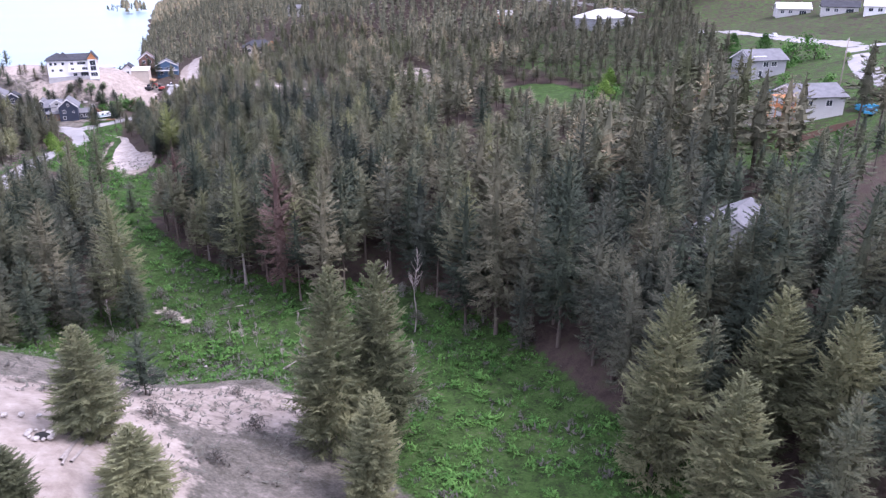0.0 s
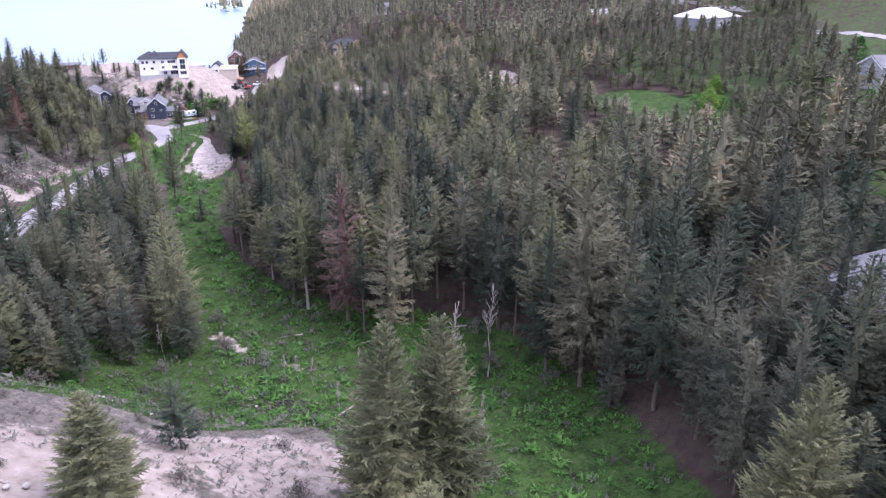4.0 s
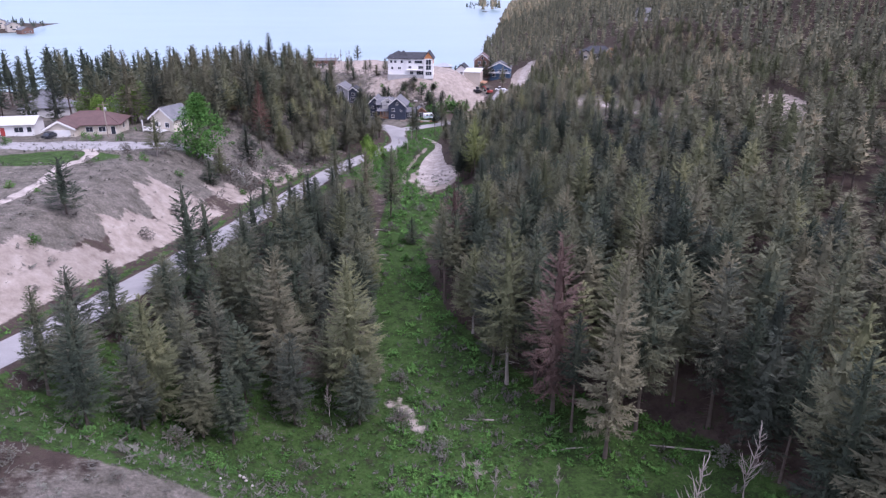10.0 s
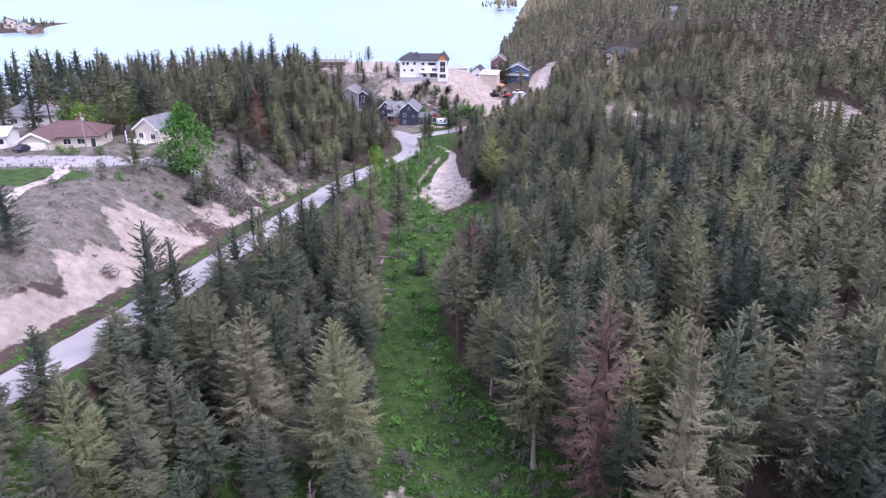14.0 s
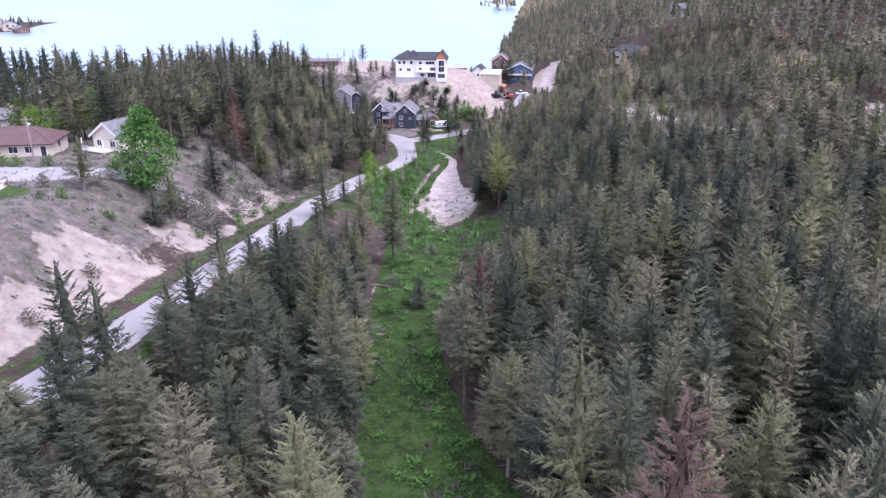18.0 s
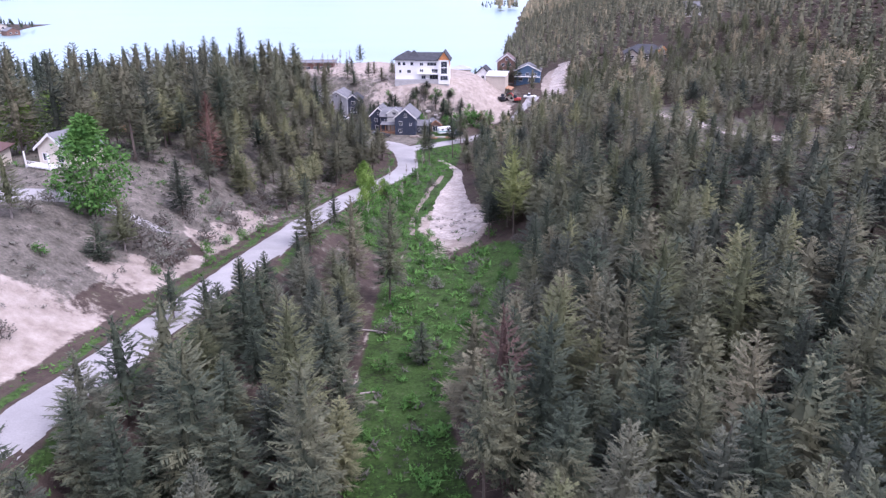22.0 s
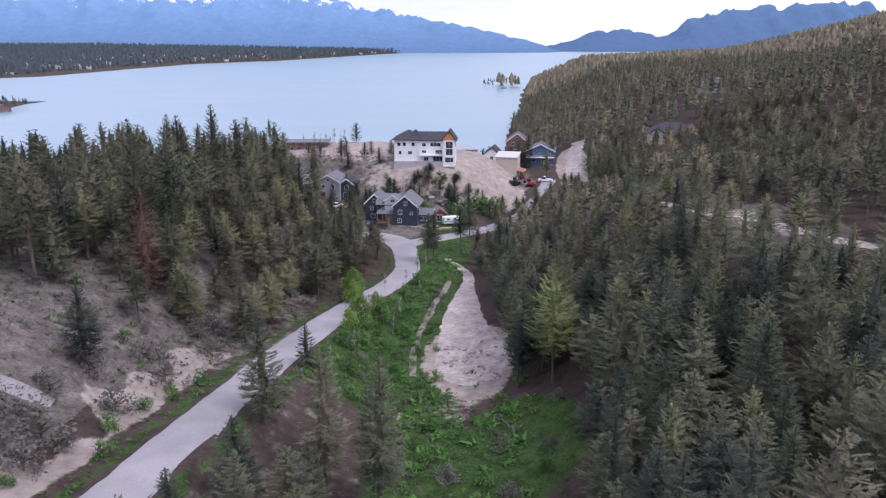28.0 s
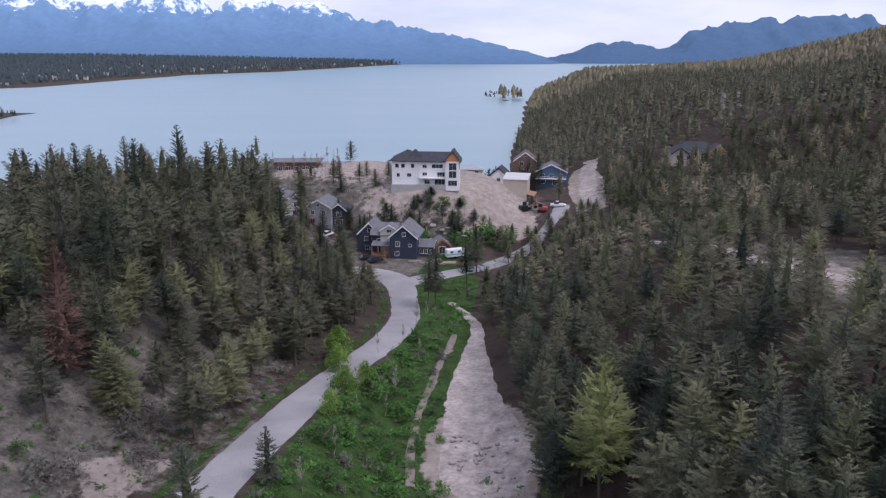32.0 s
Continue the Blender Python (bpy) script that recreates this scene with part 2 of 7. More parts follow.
def ground_mat():
    """One sheet: forest litter, with grass, sand and dry meadow laid over it by the zones of the plan."""
    m, n, l, b = shader("ground_cover", 0.97, 0, 0.1)
    mid, fine, wide = noise_node(n, l, 0.45, 8, rough=0.7), noise_node(n, l, 2.6, 6, rough=0.7), noise_node(n, l, 0.05, 5)
    litter = ramp_node(n, l, mid.outputs["Fac"], [(0.3, (0.042, 0.032, 0.028)), (0.52, (0.080, 0.060, 0.050)), (0.72, (0.070, 0.074, 0.042))])
    grass_mix = mix_node(n, l, 0.45, mid.outputs["Fac"], fine.outputs["Fac"])
    grass = ramp_node(n, l, grass_mix.outputs["Color"], [(0.38, (0.028, 0.030, 0.018)), (0.46, (0.034, 0.060, 0.018)), (0.55, (0.054, 0.104, 0.026)), (0.62, (0.085, 0.094, 0.048)), (0.68, (0.17, 0.145, 0.105))])
    sand = ramp_node(n, l, mid.outputs["Fac"], [(0.25, (0.20, 0.165, 0.14)), (0.45, (0.31, 0.26, 0.22)), (0.6, (0.39, 0.335, 0.29)), (0.75, (0.49, 0.43, 0.38))])
    dry_mix = mix_node(n, l, 0.42, mid.outputs["Fac"], fine.outputs["Fac"])
    dry = ramp_node(n, l, dry_mix.outputs["Color"], [(0.34, (0.064, 0.062, 0.046)), (0.46, (0.122, 0.112, 0.092)), (0.56, (0.190, 0.168, 0.145)), (0.68, (0.33, 0.29, 0.255))])
    zone = n.new("ShaderNodeVertexColor")
    zone.layer_name = "zone"
    sep = n.new("ShaderNodeSeparateColor")
    l.new(zone.outputs["Color"], sep.inputs[0])
    col = litter.outputs["Color"]
    for chan, tint in (("Blue", dry), ("Red", grass), ("Green", sand)):
        edge = n.new("ShaderNodeMath")
        edge.operation = "MULTIPLY_ADD"
        l.new(mid.outputs["Fac"], edge.inputs[0])
        edge.inputs[1].default_value = 1.3
        edge.inputs[2].default_value = -1.15
        add = n.new("ShaderNodeMath")
        add.operation = "MULTIPLY_ADD"
        l.new(sep.outputs[chan], add.inputs[0])
        add.inputs[1].default_value = 1.5
        l.new(edge.outputs[0], add.inputs[2])
        cut = ramp_node(n, l, add.outputs[0], [(0.16, (0, 0, 0)), (0.36, (1, 1, 1))])
        col = mix_node(n, l, cut.outputs["Color"], col, tint.outputs["Color"]).outputs["Color"]
    w = ramp_node(n, l, wide.outputs["Fac"], [(0.3, (0.34, 0.34, 0.34)), (0.7, (0.60, 0.60, 0.60))])
    l.new(mix_node(n, l, 0.5, col, w.outputs["Color"], "OVERLAY").outputs["Color"], b.inputs["Base Color"])
    bump_node(n, l, b, fine.outputs["Fac"], 0.9, 0.25)
    return m


M_GROUND = ground_mat()


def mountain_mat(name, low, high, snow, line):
    """Far range, a plain backdrop of distance: blue air painted into colour and faint glow."""
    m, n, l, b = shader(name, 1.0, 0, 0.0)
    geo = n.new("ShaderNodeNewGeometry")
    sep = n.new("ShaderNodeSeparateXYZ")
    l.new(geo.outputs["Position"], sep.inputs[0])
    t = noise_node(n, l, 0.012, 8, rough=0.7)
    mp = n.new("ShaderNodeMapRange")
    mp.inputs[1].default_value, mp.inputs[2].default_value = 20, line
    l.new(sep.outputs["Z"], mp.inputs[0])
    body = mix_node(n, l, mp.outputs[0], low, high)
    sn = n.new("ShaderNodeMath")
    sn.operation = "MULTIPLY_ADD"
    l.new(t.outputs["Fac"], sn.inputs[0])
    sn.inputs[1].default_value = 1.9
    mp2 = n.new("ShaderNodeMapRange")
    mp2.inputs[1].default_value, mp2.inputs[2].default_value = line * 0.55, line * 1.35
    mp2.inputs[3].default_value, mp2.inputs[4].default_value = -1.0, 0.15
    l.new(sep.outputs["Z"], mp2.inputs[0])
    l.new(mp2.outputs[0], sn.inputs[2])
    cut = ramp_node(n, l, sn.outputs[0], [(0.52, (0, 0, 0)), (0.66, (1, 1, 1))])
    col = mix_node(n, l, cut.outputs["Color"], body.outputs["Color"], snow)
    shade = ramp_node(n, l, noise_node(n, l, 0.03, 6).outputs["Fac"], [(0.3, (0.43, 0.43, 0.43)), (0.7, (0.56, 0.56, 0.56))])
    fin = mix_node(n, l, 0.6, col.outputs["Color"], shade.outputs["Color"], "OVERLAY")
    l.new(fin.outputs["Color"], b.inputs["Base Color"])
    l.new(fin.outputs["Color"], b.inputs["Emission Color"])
    # self-glow lightens the range the way airy haze would
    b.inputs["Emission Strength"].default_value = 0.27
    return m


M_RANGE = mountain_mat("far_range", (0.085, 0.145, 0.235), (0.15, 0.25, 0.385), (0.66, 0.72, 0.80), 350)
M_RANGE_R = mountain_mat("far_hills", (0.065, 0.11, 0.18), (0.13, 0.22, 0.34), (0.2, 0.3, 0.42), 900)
# trees over the lake: bluish haze of distance mixed into their leaf colour
M_FARWOOD = foliage("hazed_far_woods", (0.055, 0.075, 0.085), (0.080, 0.105, 0.115), (0.11, 0.135, 0.14), 0.02)


# ---- mesh helpers ----
def quads_mesh(name, quads, mat):
    """A mesh of loose faces from an array (n, corners, 3)."""
    me = bpy.data.meshes.new(name)
    k, c = quads.shape[:2]
    me.vertices.add(c * k)
    me.vertices.foreach_set("co", np.ascontiguousarray(quads, dtype=np.float32).ravel())
    me.loops.add(c * k)
    me.loops.foreach_set("vertex_index", np.arange(c * k, dtype=np.int32))
    me.polygons.add(k)
    me.polygons.foreach_set("loop_start", np.arange(0, c * k, c, dtype=np.int32))
    me.update(calc_edges=True)
    me.materials.append(mat)
    return me


def mesh_of(name, verts, faces, mat, smooth=False):
    me = bpy.data.meshes.new(name)
    me.from_pydata([tuple(v) for v in verts], [], faces)
    me.update()
    me.materials.append(mat)
    if smooth:
        me.polygons.foreach_set("use_smooth", [True] * len(me.polygons))
    return me


def part(name, me, parent, label="", m=None):
    ob = new(name, me)
    ob.parent = parent
    if m is not None:
        ob.matrix_basis = m
    if label:
        ob["label"] = label
    return ob


def thing(name, x, y, z, rz=0.0, label="", category="", group="", kind="", data=None):
    ob = new(name, data)
    ob.matrix_basis = pose(x, y, z, 0, 0, rz)
    return tagged(ob, label, category, group, kind)


def tube(points, radii, sides=7):
    """Verts and faces of a tapered tube along points."""
    verts, faces = [], []
    for i, (p, r) in enumerate(zip(points, radii)):
        p = Vector(p)
        a = Vector(points[min(i + 1, len(points) - 1)]) - Vector(points[max(i - 1, 0)])
        q = a.to_track_quat("Z", "Y")
        for k in range(sides):
            w = 2 * math.pi * k / sides
            verts.append(p + q @ Vector((math.cos(w) * r, math.sin(w) * r, 0)))
        if i:
            o = (i - 1) * sides
            for k in range(sides):
                faces.append((o + k, o + (k + 1) % sides, o + sides + (k + 1) % sides, o + sides + k))
    faces.append(tuple(range(len(verts) - sides, len(verts))))
    return verts, faces


def merged(*pieces):
    verts, faces = [], []
    for v, f in pieces:
        o = len(verts)
        verts += list(v)
        faces += [tuple(i + o for i in g) for g in f]
    return verts, faces


def box_vf(x0, x1, y0, y1, z0, z1, bevel=0.0):
    if bevel <= 0:
        v = [(x, y, z) for z in (z0, z1) for x, y in ((x0, y0), (x1, y0), (x1, y1), (x0, y1))]
        return v, [(0, 3, 2, 1), (4, 5, 6, 7), (0, 1, 5, 4), (1, 2, 6, 5), (2, 3, 7, 6), (3, 0, 4, 7)]
    bm = bmesh.new()
    bmesh.ops.create_cube(bm, size=1, matrix=Matrix.Translation(((x0 + x1) / 2, (y0 + y1) / 2, (z0 + z1) / 2)) @ Matrix.Diagonal((x1 - x0, y1 - y0, z1 - z0, 1)))
    bmesh.ops.bevel(bm, geom=bm.edges[:], offset=bevel, segments=2, affect="EDGES")
    bm.verts.index_update()
    v, f = [tuple(p.co) for p in bm.verts], [tuple(q.index for q in g.verts) for g in bm.faces]
    bm.free()
    return v, f


# ---- the lie of the land ----
def along(y, *pairs):
    return np.interp(y, pairs[0::2], pairs[1::2])


def step(a, b, v):
    t = np.clip((v - a) / (b - a), 0, 1)
    return t * t * (3 - 2 * t)


def axis_x(y):
    """The middle of the grassy draw."""
    return along(y, -80, 50, 40, 41, 75, 39, 90, 38, 108, 30, 128, 14, 150, 9, 180, 6, 240, 7, 300, 8, 345, 10)


def floor_z(y):
    return along(y, -80, 27, 40, 22.5, 75, 20, 100, 18.5, 115, 19.6, 128, 19.7, 175, 19.3, 242, 14.8, 280, 13.2, 335, 8.7, 385, 8.5, 450, 6, 520, 1.5, 570, -2, 700, -9, 2000, -12)


def road_x(y):
    return along(y, -200, -110, -80, -80, 0, -62, 60, -46, 107, -34.5, 130, -29.5, 150, -26.3, 172, -23.3, 215, -17.8, 238, -14.6, 258, -10.8, 270, -7.8, 280, -4.6, 290, -1.6, 300, 0.4, 310, 1.4, 322, 0.8, 336, -1.0, 345, -2)


def road_z(y):
    return along(y, -200, 52, 0, 43.5, 60, 40.2, 107, 35.1, 330, 9.15, 360, 8.9, 420, 8.6)


def left_z(y):
    return along(y, -80, 47, 60, 44, 107, 41, 150, 39.5, 180, 37.6, 210, 35.3, 240, 33, 280, 30.5, 330, 27, 375, 18, 420, 9, 470, 5, 530, 0.8, 570, -2, 700, -9, 2000, -12)


def right_z(y):
    return along(y, -80, 40, 62, 36, 110, 29, 156, 28, 200, 31, 260, 34.3, 295, 31, 320, 26, 370, 17, 420, 14, 470, 15)


def right_slope(y):
    return along(y, -80, 0.17, 110, 0.17, 190, 0.09, 264, 0.05, 340, 0.14, 420, 0.30, 470, 0.3)


def shore_x(y):
    return along(y, 450, 30, 520, 42, 600, 50, 670, 57, 806, 79, 994, 102, 1134, 118, 1400, 165, 1630, 230, 2100, 390, 2690, 640, 3400, 1000, 4600, 1600, 6000, 2200)


def ground_z(x, y):
    """Height of the land above the lake, for numbers or arrays."""
    x, y = np.asarray(x, float), np.asarray(y, float)
    ax, fz, rx, rz, lz = axis_x(y), floor_z(y), road_x(y), road_z(y), left_z(y)
    half = along(y, 0, 6, 75, 8, 90, 10, 125, 7, 180, 5, 300, 6)
    a, b = rx + 4.2, ax - half
    w = np.clip((x - a) / np.maximum(b - a, 3), 0, 1)
    steep = along(y, 94, 0, 108, 1, 200, 1, 232, 0)
    z = rz + (fz - rz) * (step(0, 1, w) * (1 - steep) + (1 - (1 - w) ** 3.4) * steep)
    bank = along(y, 60, 14, 150, 16, 195, 26, 230, 32, 300, 36)
    up = step(0.5, 1.0 + bank, rx - 4.2 - x)
    z = np.where(x < rx - 4.2, rz + (lz - rz) * up, z)
    rise = step(0, along(y, 40, 34, 100, 38, 120, 42), x - ax - half)
    far = np.maximum(0, x - ax - half - 42)
    zr = fz + (right_z(y) - fz) * rise + right_slope(y) * np.minimum(far, 230) + 0.19 * np.clip(far - 230, 0, 500)
    z = np.where(x > ax + half, zr, z)
    # the sandy knoll beside the draw
    z = z + 4.5 * np.exp(-(((x + 9) / 17) ** 2 + ((y - 62) / 19) ** 2)) - 3.0 * np.exp(-(((x - 4) / 9) ** 2 + ((y - 98) / 10) ** 2))
    # the level yards north of the junction, and the open lake beyond
    yard = step(336, 352, y) * step(-40, -22, x) * (1 - step(30, 46, x))
    z = z + (along(y, 330, 9.1, 380, 9.3, 450, 6, 520, 1.5, 570, -2, 700, -9, 2000, -12) - z) * yard
    # hillside over the lake
    sx = shore_x(y)
    e = x - sx
    hill = np.where(e > 0, np.minimum(0.42 * e, 36 * along(y, 1100, 1.0, 1600, 0.8, 2300, 0.5, 3000, 0.25) + (0.055 * np.maximum(0, e - 87) + 0.21 * np.maximum(0, e - 290)) * along(y, 1100, 1.0, 1600, 0.5, 2300, 0.12, 4000, 0.03)), 0.06 * e)
    hill = np.minimum(hill, 125 + 0.03 * np.maximum(0, e))
    hill = np.maximum(hill, -12)
    k = step(440, 540, y)
    z = z + (np.where(x > -20, hill, z) - z) * k
    # the bluff
    px, py = 56.0, -21.0
    s = np.clip(((x + 50) * px + (y - 446) * py) / (px * px + py * py), 0, 1)
    d = np.hypot(x + 50 - s * px, y - 446 - s * py)
    top = 22.8 + 2.2 * np.exp(-(((x + 22) / 16) ** 2 + ((y - 446) / 14) ** 2))
    z = z + (top - z) * (1 - step(17, 44, d)) * (z < top)
    # the left arm of the lake
    z = z - 60 * step(-170, -330, x) * step(380, 700, y)
    z = np.maximum(z, -12)
    # the point with houses on the left, the wooded point ahead, and the opposite shore
    z = np.maximum(z, 4.0 * (1 - step(0.55, 1.15, np.hypot((x + 545) / 130, (y - 930) / 80))) * 2 - 4 + 0 * x)
    z = np.maximum(z, 7.0 * (1 - step(0.4, 1.3, np.hypot((x - 104) / 34, (y - 1345) / 60))) - 2.0)
    far_shore = along(y, 1100, -2600, 1500, -1010, 1690, -900, 2300, -930, 2660, -900, 2990, -640, 3420, -440, 4100, -150, 4600, 120, 5200, 300)
    inland = far_shore - x
    z = np.where(inland > -20, np.maximum(z, np.clip(0.12 * inland, -2, 9) + 0.02 * np.clip(inland, 0, 1500)), z)
    # distance is drawn in: far away the land and the lake rise to their true height in the view
    return z + lift(y)


def lift(y):
    d = np.maximum(np.asarray(y, float) - 160, 1)
    true = np.where(d > 2200, 2200 + (d - 2200) * (1 + (d - 2200) / 1100.0), d)
    return np.where(d > 2200, 64.3 * (1 - d / true), 0.0)


TABLE_X, TABLE_Y, CELL = np.arange(-200.0, 460.1, 2.0), np.arange(-60.0, 720.1, 2.0), 2.0
TABLE = ground_z(*np.meshgrid(TABLE_X, TABLE_Y)).tolist()
ROAD_TABLE = [float(v) for v in road_x(np.arange(-200.0, 800.0, 1.0))]


def base_z(x, y):
    """ground_z for one place, from a table near the flight."""
    u, v = (x + 200.0) / CELL, (y + 60.0) / CELL
    i, j = int(u), int(v)
    if u < 0 or v < 0 or i + 1 >= len(TABLE_X) or j + 1 >= len(TABLE_Y):
        return float(ground_z(x, y))
    a, b = u - i, v - j
    r, q = TABLE[j], TABLE[j + 1]
    return (r[i] * (1 - a) + r[i + 1] * a) * (1 - b) + (q[i] * (1 - a) + q[i + 1] * a) * b


def road_at(y):
    return ROAD_TABLE[max(0, min(999, int(round(y + 200))))]


def gz(x, y):
    return base_z(x, y) + roughness(x, y)


def roughness(x, y):
    near = 1 - min(1.0, max(0.0, (y - 500) / 200.0))
    if near <= 0:
        return 0.0
    road = abs(x - road_at(y))
    calm = min(1.0, max(0.0, (road - 4.0) / 6.0)) if y < 345 else min(1.0, max(0.0, (y - 400) / 40)) if -30 < x < 30 else 1.0
    return (noise.fractal(Vector((x * 0.05, y * 0.05, 3.1)), 0.9, 2.1, 4) * 0.55 + noise.noise(Vector((x * 0.3, y * 0.3, 8.0))) * 0.22) * near * calm


def spread_axis(lo, hi, step_in, out_lo, out_hi, grow=1.16):
    mid = list(np.arange(lo, hi + 0.01, step_in))
    left, right, s = [], [], step_in
    p = lo
    while p > out_lo:
        s = min(s * grow, 160)
        p -= s
        left.append(max(p, out_lo))
    p, s = hi, step_in
    while p < out_hi:
        s = min(s * grow, 160)
        p += s
        right.append(min(p, out_hi))
    return np.array(left[::-1] + mid + right)


GX = spread_axis(-100, 120, 1.6, -4200, 3000)
GY = spread_axis(30, 440, 1.6, -500, 4950)


def zones(x, y):
    """How far the ground is grass, sand or dry meadow there, each 0 to 1."""
    ax, rx = axis_x(y), road_x(y)
    d = np.abs(x - ax)
    half = along(y, 0, 15, 60, 16, 90, 20, 110, 22, 128, 13, 150, 7, 180, 5.5, 230, 6, 300, 7, 345, 9, 370, 4)
    grass = 1 - step(half * 0.6, half * 1.25, d)
    grass = np.where(y > 372, 0, grass)
    gap = step(215, 240, y) * (x > rx + 3.5) * (x < ax + 2) * (y < 345)
    grass = np.maximum(grass, 0.75 * gap)
    low_left = (x > rx + 6) & (x < ax) & (y > 92) & (y < 128)
    grass = np.maximum(grass, np.where(low_left, 0.62, 0))
    grass = np.maximum(grass, 0.85 * (1 - step(0.6, 1.1, np.minimum(np.hypot((x - 20) / 9, (y - 219) / 15), np.hypot((x - 15) / 7, (y - 198) / 26)))))
    # the open field and the lawns on the right
    grass = np.maximum(grass, 1 - step(0.75, 1.1, np.hypot((x - 132) / 17, (y - 178) / 31)))
    grass = np.maximum(grass, 1 - step(0.7, 1.1, np.hypot((x - 133) / 14, (y - 100) / 11)))
    grass = np.maximum(grass, 0.5 * (x > 262) * (y > 120) * (y < 420) * (x < 430))
    grass = np.maximum(grass, 0.8 * (1 - step(0.7, 1.2, np.hypot((x + 66) / 16, (y - 186) / 9))))
    grass = np.maximum(grass, 0.55 * (x > 122) * (x < 220) * (y > 84) * (y < 146))
    grass = np.maximum(grass, 0.55 * (x > 148) * (x < 264) * (y > 118) * (y < 300))
    grass = np.maximum(grass, 0.42 * (y > 1500))
    # sand: the knoll, the cut banks, the bluff and the slides
    sand = 0.95 * (1 - step(0.5, 1.15, np.hypot((x + 12) / 21, (y - 64) / 23)))
    sand = np.maximum(sand, 0.62 * (1 - step(0.6, 1.2, np.hypot((x - 9) / 17, (y - 82) / 10))))
    cut = rx - 5 - x
    top = along(y, 200, 11, 220, 7.5, 240, 5.5) + 3.0 * np.sin(y * 0.11 + 1.0) + 2.0 * np.sin(y * 0.29 + 1.0) + 1.5 * np.sin(y * 0.7 + x * 0.4)
    face = step(1.0, 2.6, cut) * (1 - step(top - 2.5, top + 2.0, cut)) * (y > 60) * (1 - step(236, 246, y)) * (1 - 0.55 * np.exp(-(((y - 186) / 7) ** 2)))
    sand = np.maximum(sand, 0.80 * face)
    px, py = 56.0, -21.0
    s = np.clip(((x + 50) * px + (y - 446) * py) / (px * px + py * py), 0, 1)
    db = np.hypot(x + 50 - s * px, y - 446 - s * py)
    sand = np.maximum(sand, 0.92 * (1 - step(24, 33, db)) * np.maximum(step(-16, -4, x), step(428, 438, y) * step(-42, -30, x)))
    sand = np.maximum(sand, 0.62 * (1 - step(30, 42, db)) * step(-30, -12, x))
    sand = np.maximum(sand, 0.72 * (1 - step(16, 27, db)) * step(-62, -48, x))
    sand = np.maximum(sand, 0.95 * (1 - step(0.6, 1.1, np.hypot((x - 26) / 17, (y - 402) / 24))))
    sand = np.maximum(sand, 0.95 * (1 - step(0.6, 1.1, np.hypot((x - 64 - (y - 440) * 0.12) / 8, (y - 440) / 52))))
    sand = np.maximum(sand, 0.9 * (1 - step(0.6, 1.1, np.hypot((x - 112 - (y - 243) * 0.35) / 10, (y - 243) / 24))))
    sand = np.maximum(sand, 0.75 * (1 - step(0.5, 1.1, np.hypot((x - 38) / 6, (y - 157) / 5))))
    sand = np.maximum(sand, 0.60 * (1 - step(0.5, 1.1, np.hypot((x - 64) / 8, (y - 268) / 20))))
    sand = np.maximum(sand, 0.78 * (1 - step(0.75, 1.25, np.hypot((x - 14.3) / 8.0, (y - 250) / 18))))
    sand = np.maximum(sand, 0.50 * (1 - step(0.5, 1.2, np.hypot((x - 11.5) / 4, (y - 231) / 7))))
    trail = np.abs(x - along(y, 95, 12, 120, 6.5, 150, 1.5, 175, 0.6, 200, 1.4, 225, 4, 245, 6))
    sand = np.maximum(sand, (0.40 + 0.16 * np.sin(y * 0.5)) * (1 - step(0.3, 1.5, trail)) * (y > 118) * (y < 236))
    for cx, cy, r in ((8.5, 121, 3.4), (10.8, 117, 2.6), (18.6, 109, 2.6), (4, 173, 2.0)):
        sand = np.maximum(sand, 0.52 * (1 - step(0.3 * r, 1.3 * r, np.hypot(x - cx + 0.5 * (y - cy), (y - cy) * 0.6))))
    beach = (ground_z(x, y) < 0.9) & (y > 450) & (y < 640) & (x < -20)
    sand = np.maximum(sand, np.where(beach, 0.9, 0))
    verge = np.exp(-((np.abs(x - rx) - 4.6) / 1.0) ** 2) * (y > 60) * (y < 335)
    grass = np.maximum(grass, 0.8 * verge)
    dry = ((x < rx - 12) & (x > -120) & (y > 60) & (y < 290)) * np.where(y < 238, 0.72, 0.62)
    dry = np.maximum(dry, ((x > rx + 3.5) & (x < ax - half * 0.8) & (y > 128) & (y < 250)) * 0.42)
    dry = np.maximum(dry, 0.8 * (1 - step(0.7, 1.35, np.hypot((x - 6) / 32, (y - 72) / 30))))
    dry = np.maximum(dry, 0.8 * (1 - step(0.5, 1.2, np.hypot((x + 6) / 36, (y - 358) / 12))))
    dry = np.maximum(dry, 0.75 * (1 - step(26, 60, db)))
    dry = np.maximum(dry, 0.35 * ((x > 90) & (y > 90) & (y < 220)))
    dry = np.maximum(dry, 0.5 * ((x < -14) & (y > 232) & (y < 400)))
    dry = np.maximum(dry, 0.9 * np.maximum(1 - step(0.7, 1.15, np.hypot((x - 65) / 14, (y - 266) / 28)), 1 - step(0.7, 1.15, np.hypot((x - 100) / 26, (y - 234) / 22))))
    dry = np.maximum(dry, 0.9 * (1 - step(0.8, 1.1, np.hypot((x - 345) / 75, (y - 900) / 28))))
    return grass, sand, dry


ZX, ZY = np.arange(-200.0, 460.1, 1.5), np.arange(-60.0, 720.1, 1.5)
ZONE_TABLE = [t.tolist() for t in zones(*np.meshgrid(ZX, ZY))]


